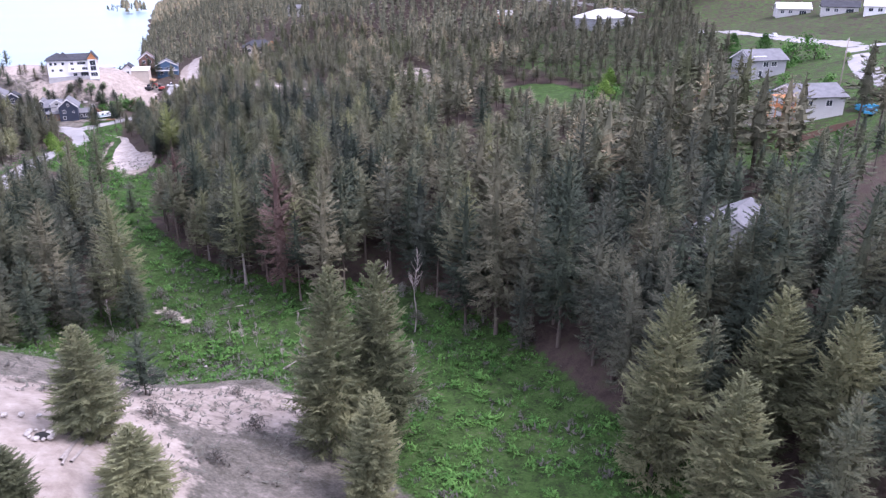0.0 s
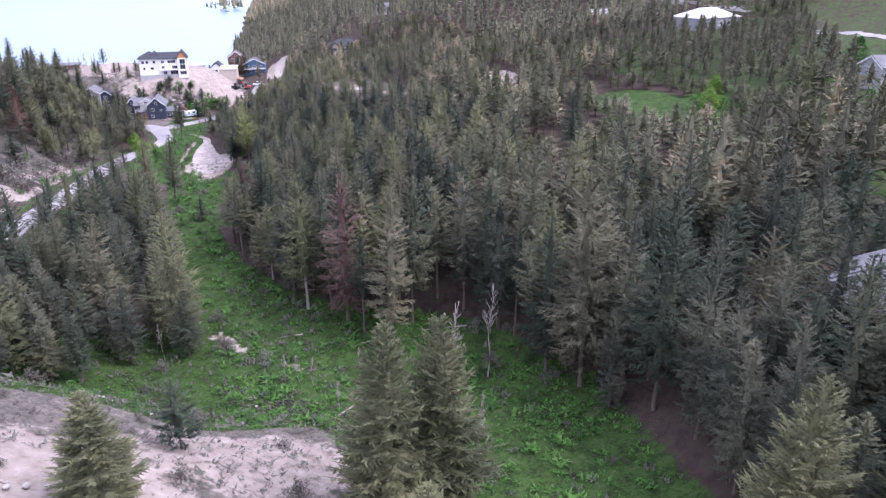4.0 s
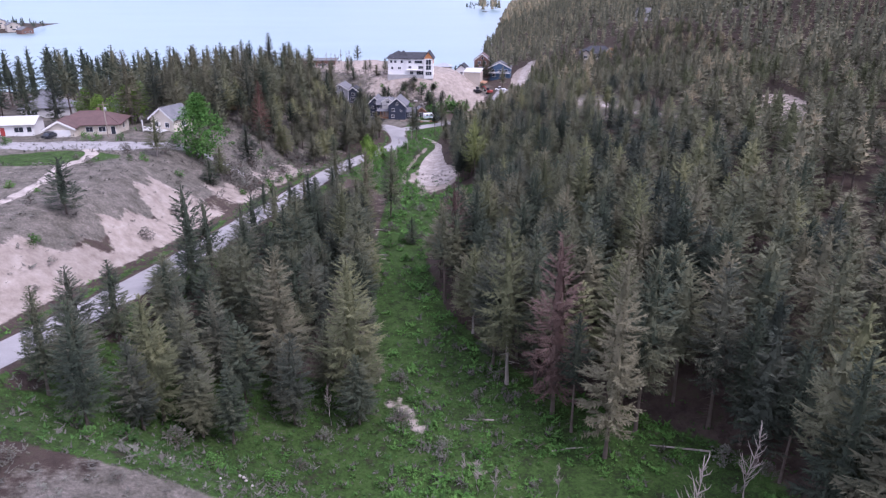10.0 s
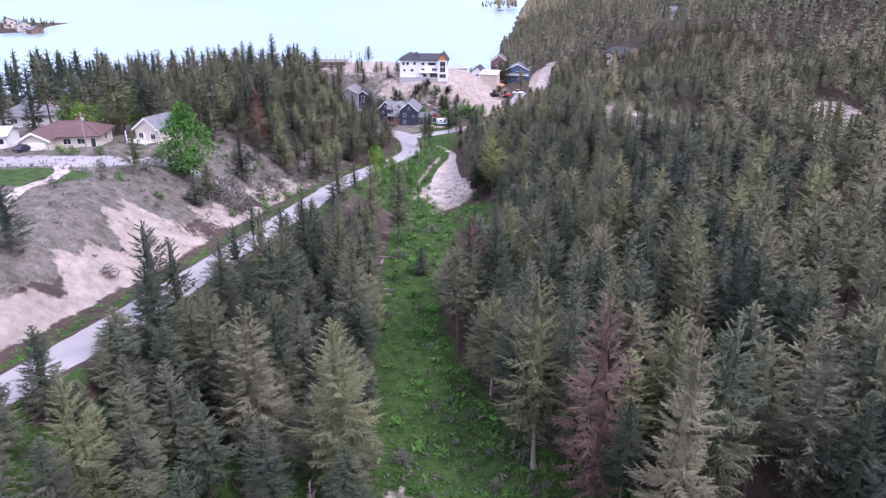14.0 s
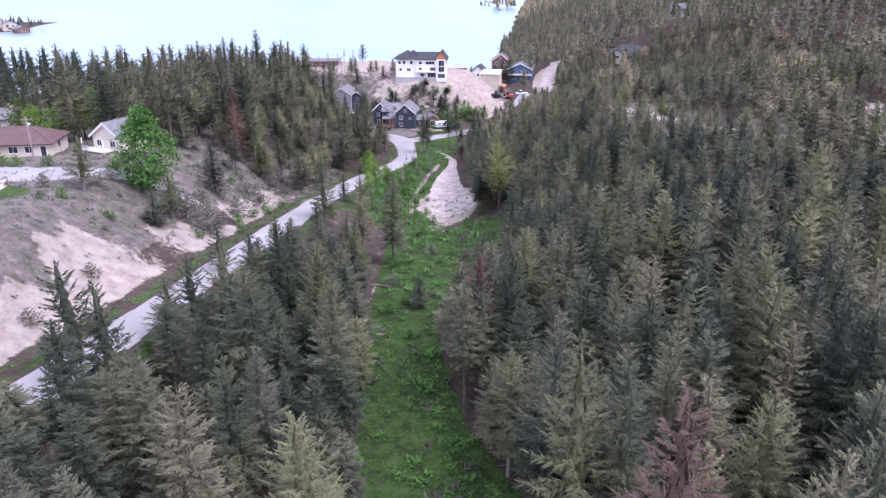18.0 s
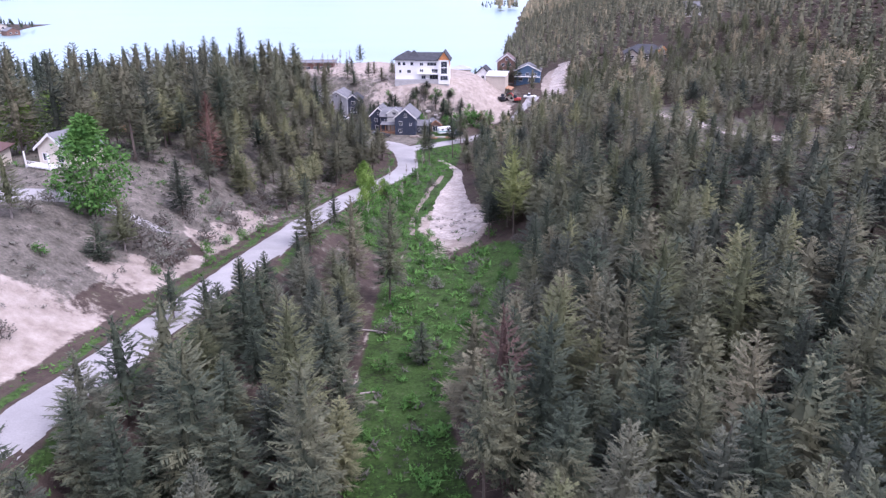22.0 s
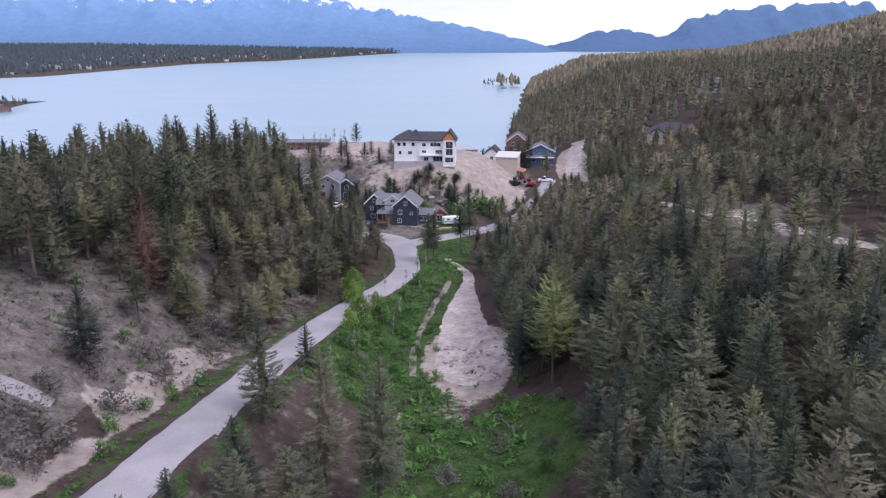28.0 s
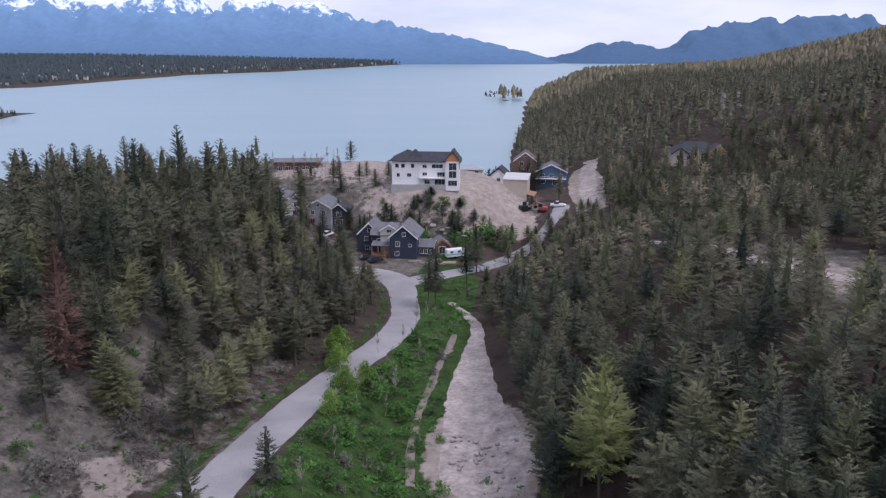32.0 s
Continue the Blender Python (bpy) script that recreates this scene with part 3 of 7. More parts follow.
def zone_at(x, y):
    i, j = int(round((x + 200) / 1.5)), int(round((y + 60) / 1.5))
    if not (0 <= i < len(ZX) and 0 <= j < len(ZY)):
        return 0.0, 0.0, 0.0
    return tuple(t[j][i] for t in ZONE_TABLE)


def build_ground():
    xs, ys = np.meshgrid(GX, GY)
    z = ground_z(xs, ys)
    rough = np.array([roughness(float(a), float(b)) if b < 720 and -300 < a < 420 else 0.0 for a, b in zip(xs.ravel(), ys.ravel())]).reshape(xs.shape)
    z = z + rough * np.where(z < 0.5, 0.2, 1)
    co = np.stack([xs, ys, z], -1).reshape(-1, 3)
    w, h = len(GX), len(GY)
    i = (np.arange(h - 1)[:, None] * w + np.arange(w - 1)[None]).ravel()
    loops = np.stack([i, i + 1, i + w + 1, i + w], -1)
    me = bpy.data.meshes.new("ground")
    me.vertices.add(len(co))
    me.vertices.foreach_set("co", co.astype(np.float32).ravel())
    me.loops.add(loops.size)
    me.loops.foreach_set("vertex_index", loops.astype(np.int32).ravel())
    me.polygons.add(len(loops))
    me.polygons.foreach_set("loop_start", np.arange(0, loops.size, 4, dtype=np.int32))
    me.update(calc_edges=True)
    me.polygons.foreach_set("use_smooth", [True] * len(me.polygons))
    g, s, d = zones(xs, ys)
    col = me.color_attributes.new("zone", "FLOAT_COLOR", "POINT")
    col.data.foreach_set("color", np.stack([g, s, d, np.ones_like(g)], -1).astype(np.float32).ravel())
    me.materials.append(M_GROUND)
    return tagged(new("ground", me), "uneven ground of grass, pale sand and forest litter", "ground", kind="structure")


build_ground()


def build_lake():
    ys = np.concatenate([np.arange(420, 2400, 90.0), np.arange(2400, 4960, 80.0)])
    verts, faces = [], []
    for y in ys:
        z = float(lift(y))
        verts += [(-4200, y, z), (-1500, y, z), (0, y, z), (1500, y, z), (3000, y, z)]
    for r in range(len(ys) - 1):
        for c in range(4):
            o = r * 5 + c
            faces.append((o, o + 1, o + 6, o + 5))
    me = mesh_of("lake", verts, faces, M_WATER, True)
    tagged(new("water", me), "pale blue lake with a lightly ruffled surface", "lake", kind="structure")


build_lake()


def strip(name, centre, width, mat, label, category, lift_by=0.07, edge=0.35, cols=7):
    """A road or path laid on the ground along a centre line of (x, y, width factor), with ragged edges."""
    verts, faces = [], []
    for i, (x, y, k) in enumerate(centre):
        a, b = centre[max(i - 1, 0)], centre[min(i + 1, len(centre) - 1)]
        dx, dy = b[0] - a[0], b[1] - a[1]
        n = math.hypot(dx, dy)
        nx, ny = dy / n, -dx / n
        for c in range(cols):
            u = c / (cols - 1) * 2 - 1
            w = width * k / 2 + (edge * noise.noise(Vector((x * 0.35, y * 0.35, 5.0 * u))) if abs(u) == 1 else 0)
            px, py = x + nx * u * w, y + ny * u * w
            crown = 0.06 * (1 - u * u)
            verts.append((px, py, gz(px, py) + lift_by + crown - (0.10 if abs(u) == 1 else 0)))
    for r in range(len(centre) - 1):
        for c in range(cols - 1):
            o = r * cols + c
            faces.append((o, o + 1, o + cols + 1, o + cols))
    return tagged(new(name, mesh_of(name, verts, faces, mat, True)), label, category, kind="structure")


def smooth_line(points, every=1.5):
    """Points joined by a curve, as (x, y, width factor)."""
    out = []
    p = [np.array(q if len(q) == 3 else (*q, 1.0), float) for q in points]
    p = [2 * p[0] - p[1]] + p + [2 * p[-1] - p[-2]]
    for a, b, c, d in zip(p, p[1:], p[2:], p[3:]):
        k = max(2, int(np.hypot(*(c - b)[:2]) / every))
        for t in np.arange(k) / k:
            out.append(tuple(0.5 * (2 * b + (c - a) * t + (2 * a - 5 * b + 4 * c - d) * t * t + (3 * b - a - 3 * c + d) * t ** 3)))
    return out + [tuple(p[-2])]


strip("road", smooth_line([(float(road_x(y)), y) for y in range(-60, 335, 9)] + [(-1.0, 338, 1.15), (-3.5, 345, 1.3), (-9, 350.5, 1.1), (-18, 354), (-30, 360), (-44, 372)]),
      6.8, M_ROAD, "pale packed gravel road with a light crown and ragged edges", "road")
strip("road_branch", smooth_line([(-2.5, 337.5, 1.0), (3, 344.5, 1.15), (11, 349.5), (22, 357), (33, 371), (42, 388), (48, 404), (51, 416)]), 5.6, M_ROAD,
      "pale gravel road branch past the house yards", "road", 0.09)


# ---- trees ----
def diamond(base, way, side, length, width, sag):
    """A spray: a kite of needles or a leaf from base along way, opening to both sides."""
    tip = base + way * length + Vector((0, 0, -sag * length))
    mid = base + way * length * 0.45 + Vector((0, 0, -sag * length * 0.25))
    return [base, mid + side * width, tip, mid - side * width]


def skirts(rng, height, radius, bare, round_top, layers, sides):
    """Layered ragged skirts of boughs round the stem, as triangles."""
    tris = []
    for i in range(layers):
        v = i / layers
        env = min(1.0, 0.66 + 2.2 * v) * (1 - v) ** round_top
        z = height * (bare + (1 - bare) * v)
        top = Vector((0, 0, min(height, z + height * (1 - bare) * 1.9 / layers)))
        turn = rng.uniform(0, 6.283)
        for j in range(sides):
            a, b = turn + j * 6.283 / sides, turn + (j + 1.25) * 6.283 / sides
            r, q = radius * env * rng.uniform(0.75, 1.15), radius * env * rng.uniform(0.75, 1.15)
            dz = height * 0.02
            tris.append((top, Vector((math.cos(a) * r, math.sin(a) * r, z + rng.uniform(-dz, dz))), Vector((math.cos(b) * q, math.sin(b) * q, z + rng.uniform(-dz, dz)))))
    return tris


def far_tree(seed, bare, top, layers, sides):
    """A far tree one metre high and one metre in radius, of skirts alone."""
    q = np.array([[tuple(v) for v in t] for t in skirts(random.Random(seed), 1.0, 1.0, bare, top, layers, sides)])
    return q, np.zeros((0, 4, 3))


def girth(h):
    """Usual crown radius of a fir of height h."""
    return 1.9 + 0.125 * h


def conifer_quads(seed, height, radius, bare=0.2, rows=42, per_row=6, sprays=8, gap=0.0, droop=0.35, round_top=0.58, thick=0.62, size=0.7):
    """The crown of a conifer: whorls of boughs, each a flat feathered fan that rises towards the top and hangs below, as triangles."""
    rng = random.Random(seed)
    tris = []
    lobes = [(rng.uniform(0, 6.283), rng.uniform(0.0, 0.75), rng.uniform(-0.34, 0.20)) for _ in range(8)]
    up = Vector((0, 0, 1))
    for i in range(rows):
        u = (i / (rows - 1)) ** 0.88
        k = max(3, int(round(per_row * (1.1 - 0.55 * u))))
        for j in range(k):
            if rng.random() < gap:
                continue
            az = i * 2.4 + j * 6.2832 / k + rng.uniform(-0.35, 0.35)
            v = min(0.985, max(0.0, u + rng.uniform(-0.55, 0.55) / rows))
            env = min(1.0, 0.60 + 1.3 * v) * (1 - v) ** round_top + 0.02
            for a, c, k2 in lobes:
                env *= 1 + k2 * math.exp(-((v - c) / 0.09) ** 2) * max(0.0, math.cos(az - a))
            length = max(0.16, radius * env * rng.uniform(0.74, 1.12))
            rise = 0.62 * v ** 1.2 + 0.10 - droop * (1 - v) ** 1.4 + rng.uniform(-0.12, 0.12)
            out = Vector((math.cos(az), math.sin(az), 0))
            flat = Vector((-math.sin(az), math.cos(az), 0))
            slope = math.tan(min(1.1, rise))
            base_at = height * (bare + (1 - bare) * v) - slope * length * 0.9
            sag = rng.uniform(0.05, 0.22) * (1 - v)
            tilt = rng.uniform(-0.30, 0.30)
            n = sprays if length > 0.9 else max(1, sprays - 2)
            for q in range(n):
                f = 0.26 + 0.62 * (q + rng.uniform(0.1, 0.9)) / n
                p = out * length * f + up * (base_at + slope * length * f - 4 * sag * length * f * (1 - f))
                fan = (0.16 + 0.40 * length * (1.02 - f) + 0.10 * length) * size
                for sgn in (-1, 1):
                    ln = fan * rng.uniform(0.7, 1.25)
                    way = (out * rng.uniform(0.55, 1.0) + flat * sgn * rng.uniform(0.45, 0.95) + up * (slope * 0.6 + tilt * sgn + rng.uniform(-0.32, 0.16))).normalized()
                    side = out * (0.13 + 0.15 * ln) * thick + up * rng.uniform(-0.05, 0.09)
                    tris.append((p + side, p - side, p + way * ln))
            p = out * length * 0.62 + up * (base_at + slope * length * 0.62 - 0.9 * sag * length)
            w = flat * (0.09 + 0.07 * length) * thick
            tris.append((p + w, p - w, out * length * rng.uniform(0.98, 1.12) + up * (base_at + slope * length + 0.05 * length)))
    tris += skirts(rng, height * 0.97, radius * (0.22 if sprays > 4 else 0.34), bare + 0.05, round_top, 9 if sprays > 2 else 6, 7)
    for j in range(5):
        az = j * 1.26 + seed
        w = Vector((-math.sin(az), math.cos(az), 0)) * 0.11 * size
        p = Vector((0, 0, height * 0.955))
        tris.append((p + w, p - w, p + Vector((math.cos(az) * 0.16 * (j > 1), math.sin(az) * 0.16 * (j > 1), 1)) * height * 0.045))
    return np.array([[tuple(v) for v in q] for q in tris])


def trunk_vf(seed, height, base, lean=0.0, stubs=10, stub_to=0.5, sides=7):
    rng = random.Random(seed + 77)
    pts, rad = [], []
    for i in range(9):
        u = i / 8
        pts.append((lean * u * u * height + 0.05 * math.sin(u * 5 + seed), 0.05 * math.cos(u * 4 + seed), u * height * 0.985 - 0.35 * (i == 0)))
        rad.append(base * (1 - u) ** 0.8 + 0.012 + (0.10 * base / 0.2 if i == 0 else 0))
    pieces = [tube(pts, rad, sides)]
    for _ in range(stubs):
        u, az, ln = rng.uniform(0.08, stub_to), rng.uniform(0, 6.28), rng.uniform(0.4, 1.7)
        p = Vector((lean * u * u * height, 0, u * height))
        q = p + Vector((math.cos(az), math.sin(az), rng.uniform(-0.35, 0.2))) * ln
        pieces.append(tube([p, (p + q) / 2 + Vector((0, 0, 0.06)), q], [0.035, 0.022, 0.008], 4))
    return merged(*pieces)


def make_conifer(name, label, seed, needle, height, radius, category="tree", bark=None, stubs=10, base=None, **shape):
    radius *= 1.12
    root = thing(name, 0, 0, -900, 0, label, category)
    v, f = trunk_vf(seed, height, base or height * 0.0085 + 0.02, stubs=stubs, stub_to=max(0.3, shape.get("bare", 0.2) + 0.15))
    part("trunk", mesh_of("trunk", v, f, bark or M_BARK, True), root)
    part("crown", quads_mesh("crown", conifer_quads(seed, height, radius, **shape), needle), root)
    root["tall"] = height
    return root


FIR_LABEL = "tall green douglas fir with layered drooping boughs"
EDGE_LABEL = "tall fir with a long bare trunk at the wood's edge"
PROTO = {
    "fir": [
        make_conifer("fir_tree", FIR_LABEL, 1, M_NEEDLE, 18, 3.9, bare=0.14),
        make_conifer("fir_tree", FIR_LABEL, 2, M_NEEDLE, 18, 3.6, bare=0.22, droop=0.25, round_top=0.66),
        make_conifer("fir_tree", FIR_LABEL, 3, M_NEEDLE, 18, 4.2, bare=0.18, round_top=0.52),
        make_conifer("fir_tree", FIR_LABEL, 4, M_NEEDLE_BLUE, 18, 3.8, bare=0.12, droop=0.2, round_top=0.58),
        make_conifer("fir_tree", FIR_LABEL, 5, M_NEEDLE, 18, 3.9, bare=0.26, gap=0.08, round_top=0.50),
        make_conifer("fir_tree", FIR_LABEL, 15, M_NEEDLE_BLUE, 18, 3.9, bare=0.16, droop=0.4, round_top=0.64),
    ],
    "edge": [
        make_conifer("fir_tree", EDGE_LABEL, 6, M_NEEDLE, 18, 3.4, bare=0.34, gap=0.10, stubs=26),
        make_conifer("fir_tree", EDGE_LABEL, 22, M_NEEDLE_BLUE, 18, 3.5, bare=0.30, gap=0.10, stubs=28, round_top=0.52),
        make_conifer("fir_tree", EDGE_LABEL, 23, M_NEEDLE, 18, 3.6, bare=0.40, rows=36, gap=0.14, stubs=28, round_top=0.54),
        make_conifer("fir_tree", EDGE_LABEL, 7, M_NEEDLE, 18, 3.2, bare=0.44, rows=34, gap=0.12, stubs=30),
    ],
    "yellow": [
        make_conifer("fir_tree", "fir with sparse yellowish green needles and a pale trunk", 8, M_NEEDLE_YEL, 18, 3.9, bare=0.22, rows=34, gap=0.22, droop=0.15, bark=M_DEADWOOD, stubs=24),
        make_conifer("fir_tree", "bushy fir with yellow-green needle tips", 9, M_NEEDLE_YEL, 18, 4.3, bare=0.10, round_top=0.51),
    ],
    "bushy": [
        make_conifer("fir_tree", "broad bushy fir with yellowish green tips", 19, M_NEEDLE_YEL, 16, 4.9, bare=0.06, size=0.7, sprays=11, rows=54, per_row=9, round_top=0.54, droop=0.15),
        make_conifer("fir_tree", "broad bushy grey-green fir", 20, M_NEEDLE_YEL, 16, 4.9, bare=0.05, size=0.7, sprays=11, rows=54, per_row=9, round_top=0.62, droop=0.2),
    ],
    "bright": [make_conifer("pine_tree", "light green pine with an open rounded crown", 10, M_NEEDLE_BRIGHT, 18, 4.7, bare=0.34, rows=26, gap=0.10, droop=0.0, round_top=0.54, thick=0.8, stubs=18)],
    "pine": [
        make_conifer("pine_tree", "dark pine with wide uneven boughs", 11, M_NEEDLE, 14, 4.3, bare=0.16, rows=22, gap=0.22, droop=0.05, round_top=0.48, thick=0.8),
        make_conifer("pine_tree", "dark pine with wide uneven boughs", 12, M_NEEDLE, 14, 3.9, bare=0.2, rows=20, gap=0.26, droop=0.05, round_top=0.56, thick=0.8),
    ],
    "pink": [make_conifer("dead_fir_tree", "dying fir with sparse pinkish brown needles", 13, M_NEEDLE_DEAD, 18, 3.9, bare=0.10, rows=34, gap=0.30, droop=0.6, stubs=46, thick=0.55, size=0.75, round_top=0.51)],
    "red": [make_conifer("dead_fir_tree", "dead fir with rust red needles", 14, M_NEEDLE_RED, 16, 3.6, bare=0.08, gap=0.12)],
    "pale": [make_conifer("fir_tree", "grey-green fir with long shaggy boughs", 16, M_NEEDLE_OLIVE, 20, 4.3, bare=0.14, gap=0.14, droop=0.45, round_top=0.56, thick=0.8)],
    "small": [
        make_conifer("young_fir_tree", "young dense fir reaching to the ground", 17, M_NEEDLE, 8, 2.5, bare=0.03, rows=24, round_top=0.62),
        make_conifer("young_fir_tree", "young blue-green fir reaching to the ground", 18, M_NEEDLE_BLUE, 8, 2.3, bare=0.03, rows=24, round_top=0.68),
    ],
}


def bare_tree(seed, height, label, thick=0.10, mat=None, forks=26):
    """A leafless snag: a bent trunk with forked twigs."""
    rng = random.Random(seed)
    root = thing("bare_tree", 0, 0, -900, 0, label, "bare tree")
    pts = [(0.18 * math.sin(i * 1.3 + seed) * (i > 0), 0.18 * math.cos(i * 1.7 + seed) * (i > 0), height * i / 7 - 0.3 * (i == 0)) for i in range(8)]
    v, f = tube(pts, [thick * (1 - i / 8) + 0.012 for i in range(8)], 6)
    part("trunk", mesh_of("trunk", v, f, mat or M_DEADWOOD, True), root)
    pieces = []
    for _ in range(forks):
        u, az = rng.uniform(0.42, 0.97), rng.uniform(0, 6.28)
        i = min(6, int(u * 7))
        p = Vector(pts[i]).lerp(Vector(pts[i + 1]), u * 7 - i)
        ln = rng.uniform(0.5, 1.6) * (1.25 - u) * height / 7
        q = p + Vector((math.cos(az) * 0.6, math.sin(az) * 0.6, rng.uniform(0.5, 1.0))) * ln
        r = q + Vector((math.cos(az + 0.6) * 0.3, math.sin(az + 0.6) * 0.3, 0.7)) * ln * 0.6
        pieces.append(tube([p, q, r], [0.04, 0.025, 0.008], 4))
        for _ in range(2):
            s = p.lerp(q, rng.uniform(0.4, 0.9))
            e = s + Vector((rng.uniform(-0.5, 0.5), rng.uniform(-0.5, 0.5), rng.uniform(0.3, 0.9))) * ln * 0.7
            pieces.append(tube([s, e], [0.02, 0.006], 3))
    v, f = merged(*pieces)
    part("branch", mesh_of("branch", v, f, mat or M_DEADWOOD), root)
    root["tall"] = height
    return root


PROTO["bare"] = [bare_tree(3, 11, "leafless pale snag with upswept twigs in the draw"), bare_tree(8, 12, "leafless pale snag with upswept twigs in the draw", 0.09, forks=34)]
PROTO["twiggy"] = [bare_tree(21, 5, "grey leafless thicket sapling", 0.05, forks=30)]


def broad_quads(seed, height, radius, bare=0.15, clumps=46, leaves=26, leaf=0.34, squash=1.0):
    """The crown of a broadleaved tree: clumps of leaves on an uneven outline with gaps."""
    rng = random.Random(seed)
    quads = []
    for _ in range(clumps):
        u = rng.random() ** 0.8
        az = rng.uniform(0, 6.283)
        prof = math.sin(min(1, u * 1.02 + 0.10) * math.pi) ** 0.55
        r = radius * prof * rng.uniform(0.35, 1.02)
        c = Vector((math.cos(az) * r, math.sin(az) * r, height * (bare + (1 - bare) * u * squash)))
        size = radius * rng.uniform(0.20, 0.36)
        for _ in range(leaves):
            d = Vector((rng.gauss(0, 1), rng.gauss(0, 1), rng.gauss(0, 0.8))).normalized() * size * rng.uniform(0.5, 1.0)
            way = (d.normalized() + Vector((rng.uniform(-0.8, 0.8), rng.uniform(-0.8, 0.8), rng.uniform(-0.7, 0.2)))).normalized()
            side = way.cross(Vector((rng.uniform(-1, 1), rng.uniform(-1, 1), 1))).normalized()
            ln = leaf * rng.uniform(0.7, 1.4)
            quads.append(diamond(c + d, way, side, ln, ln * 0.36, 0.1))
    return np.array([[tuple(v) for v in q] for q in quads])


def make_broad(name, label, seed, leaf_mat, height, radius, category="tree", **shape):
    root = thing(name, 0, 0, -900, 0, label, category)
    rng = random.Random(seed)
    pieces = [tube([(0, 0, -0.3), (0.05, 0, height * 0.25), (0.1, 0.05, height * 0.75)], [height * 0.02 + 0.04, height * 0.016 + 0.02, 0.03], 7)]
    for _ in range(9):
        az, z = rng.uniform(0, 6.28), rng.uniform(0.12, 0.5) * height
        e = Vector((math.cos(az) * radius * 0.7, math.sin(az) * radius * 0.7, z + height * rng.uniform(0.15, 0.4)))
        pieces.append(tube([(0.03, 0, z), e * 0.5 + Vector((0, 0, z * 0.5)), e], [0.08, 0.05, 0.015], 5))
    part("trunk", mesh_of("trunk", *merged(*pieces), M_BARK, True), root)
    part("crown", quads_mesh("crown", broad_quads(seed, height, radius, **shape), leaf_mat), root)
    root["tall"] = height
    return root


PROTO["maple"] = [make_broad("broadleaf_tree", "full green broadleaf tree beside the drive", 31, M_LEAF, 13, 4.4, clumps=150, leaves=40, leaf=0.46)]
PROTO["willow"] = [make_broad("broadleaf_tree", "round yellow-green willow in a garden", 32, M_LEAF_LIME, 9, 4.6, clumps=100, leaves=34, leaf=0.42)]
PROTO["bush"] = [
    make_broad("bush", "round leafy green bush", 33, M_LEAF, 3.2, 2.0, "bush", bare=0.02, clumps=30, leaves=15, leaf=0.36),
    make_broad("bush", "loose leafy green bush", 34, M_SHRUB, 2.6, 1.9, "bush", bare=0.02, clumps=28, leaves=15, leaf=0.36),
]
PROTO["lime"] = [make_broad("broadleaf_tree", "bright lime green roadside tree", 35, M_LEAF_LIME, 6.5, 2.8, bare=0.06, clumps=80, leaves=34, leaf=0.34)]
PROTO["grey_bush"] = [make_broad("bush", "grey-green twiggy bush on the dry bank", 36, M_SAGE, 3.0, 2.2, "bush", bare=0.03, clumps=30, leaves=15, leaf=0.34)]

trees_rng = random.Random(5)
TAKEN = []


def plant(kind, x, y, h, lean=0.0, group="", sink=0.15):
    proto = trees_rng.choice(PROTO[kind])
    s = h / proto["tall"]
    wide = girth(h) / girth(proto["tall"]) * trees_rng.uniform(0.90, 1.12) if "fir" in proto.name or "pine" in proto.name else s * trees_rng.uniform(0.88, 1.08)
    m = pose(x, y, gz(x, y) - sink, trees_rng.uniform(-2, 2), lean + trees_rng.uniform(-2, 2), trees_rng.uniform(0, 360)) @ Matrix.Diagonal((wide, wide, s, 1))
    ob = copy_thing(proto, m)
    if group:
        ob["group"] = group
    TAKEN.append((x, y, 0.16 * h))
    return ob


def scatter(x0, x1, y0, y1, gap, count, test):
    """Up to count places no nearer to each other than gap."""
    rng, cells, out = random.Random(int(x0 * 7 + y0 * 13 + 1000)), {}, []
    for _ in range(count * 14):
        if len(out) >= count:
            break
        x, y = rng.uniform(x0, x1), rng.uniform(y0, y1)
        i, j = int(x // gap), int(y // gap)
        if any(math.hypot(x - a, y - b) < gap for p in (-1, 0, 1) for q in (-1, 0, 1) for a, b in cells.get((i + p, j + q), ())):
            continue
        if not test(x, y):
            continue
        cells.setdefault((i, j), []).append((x, y))
        out.append((x, y))
    return out


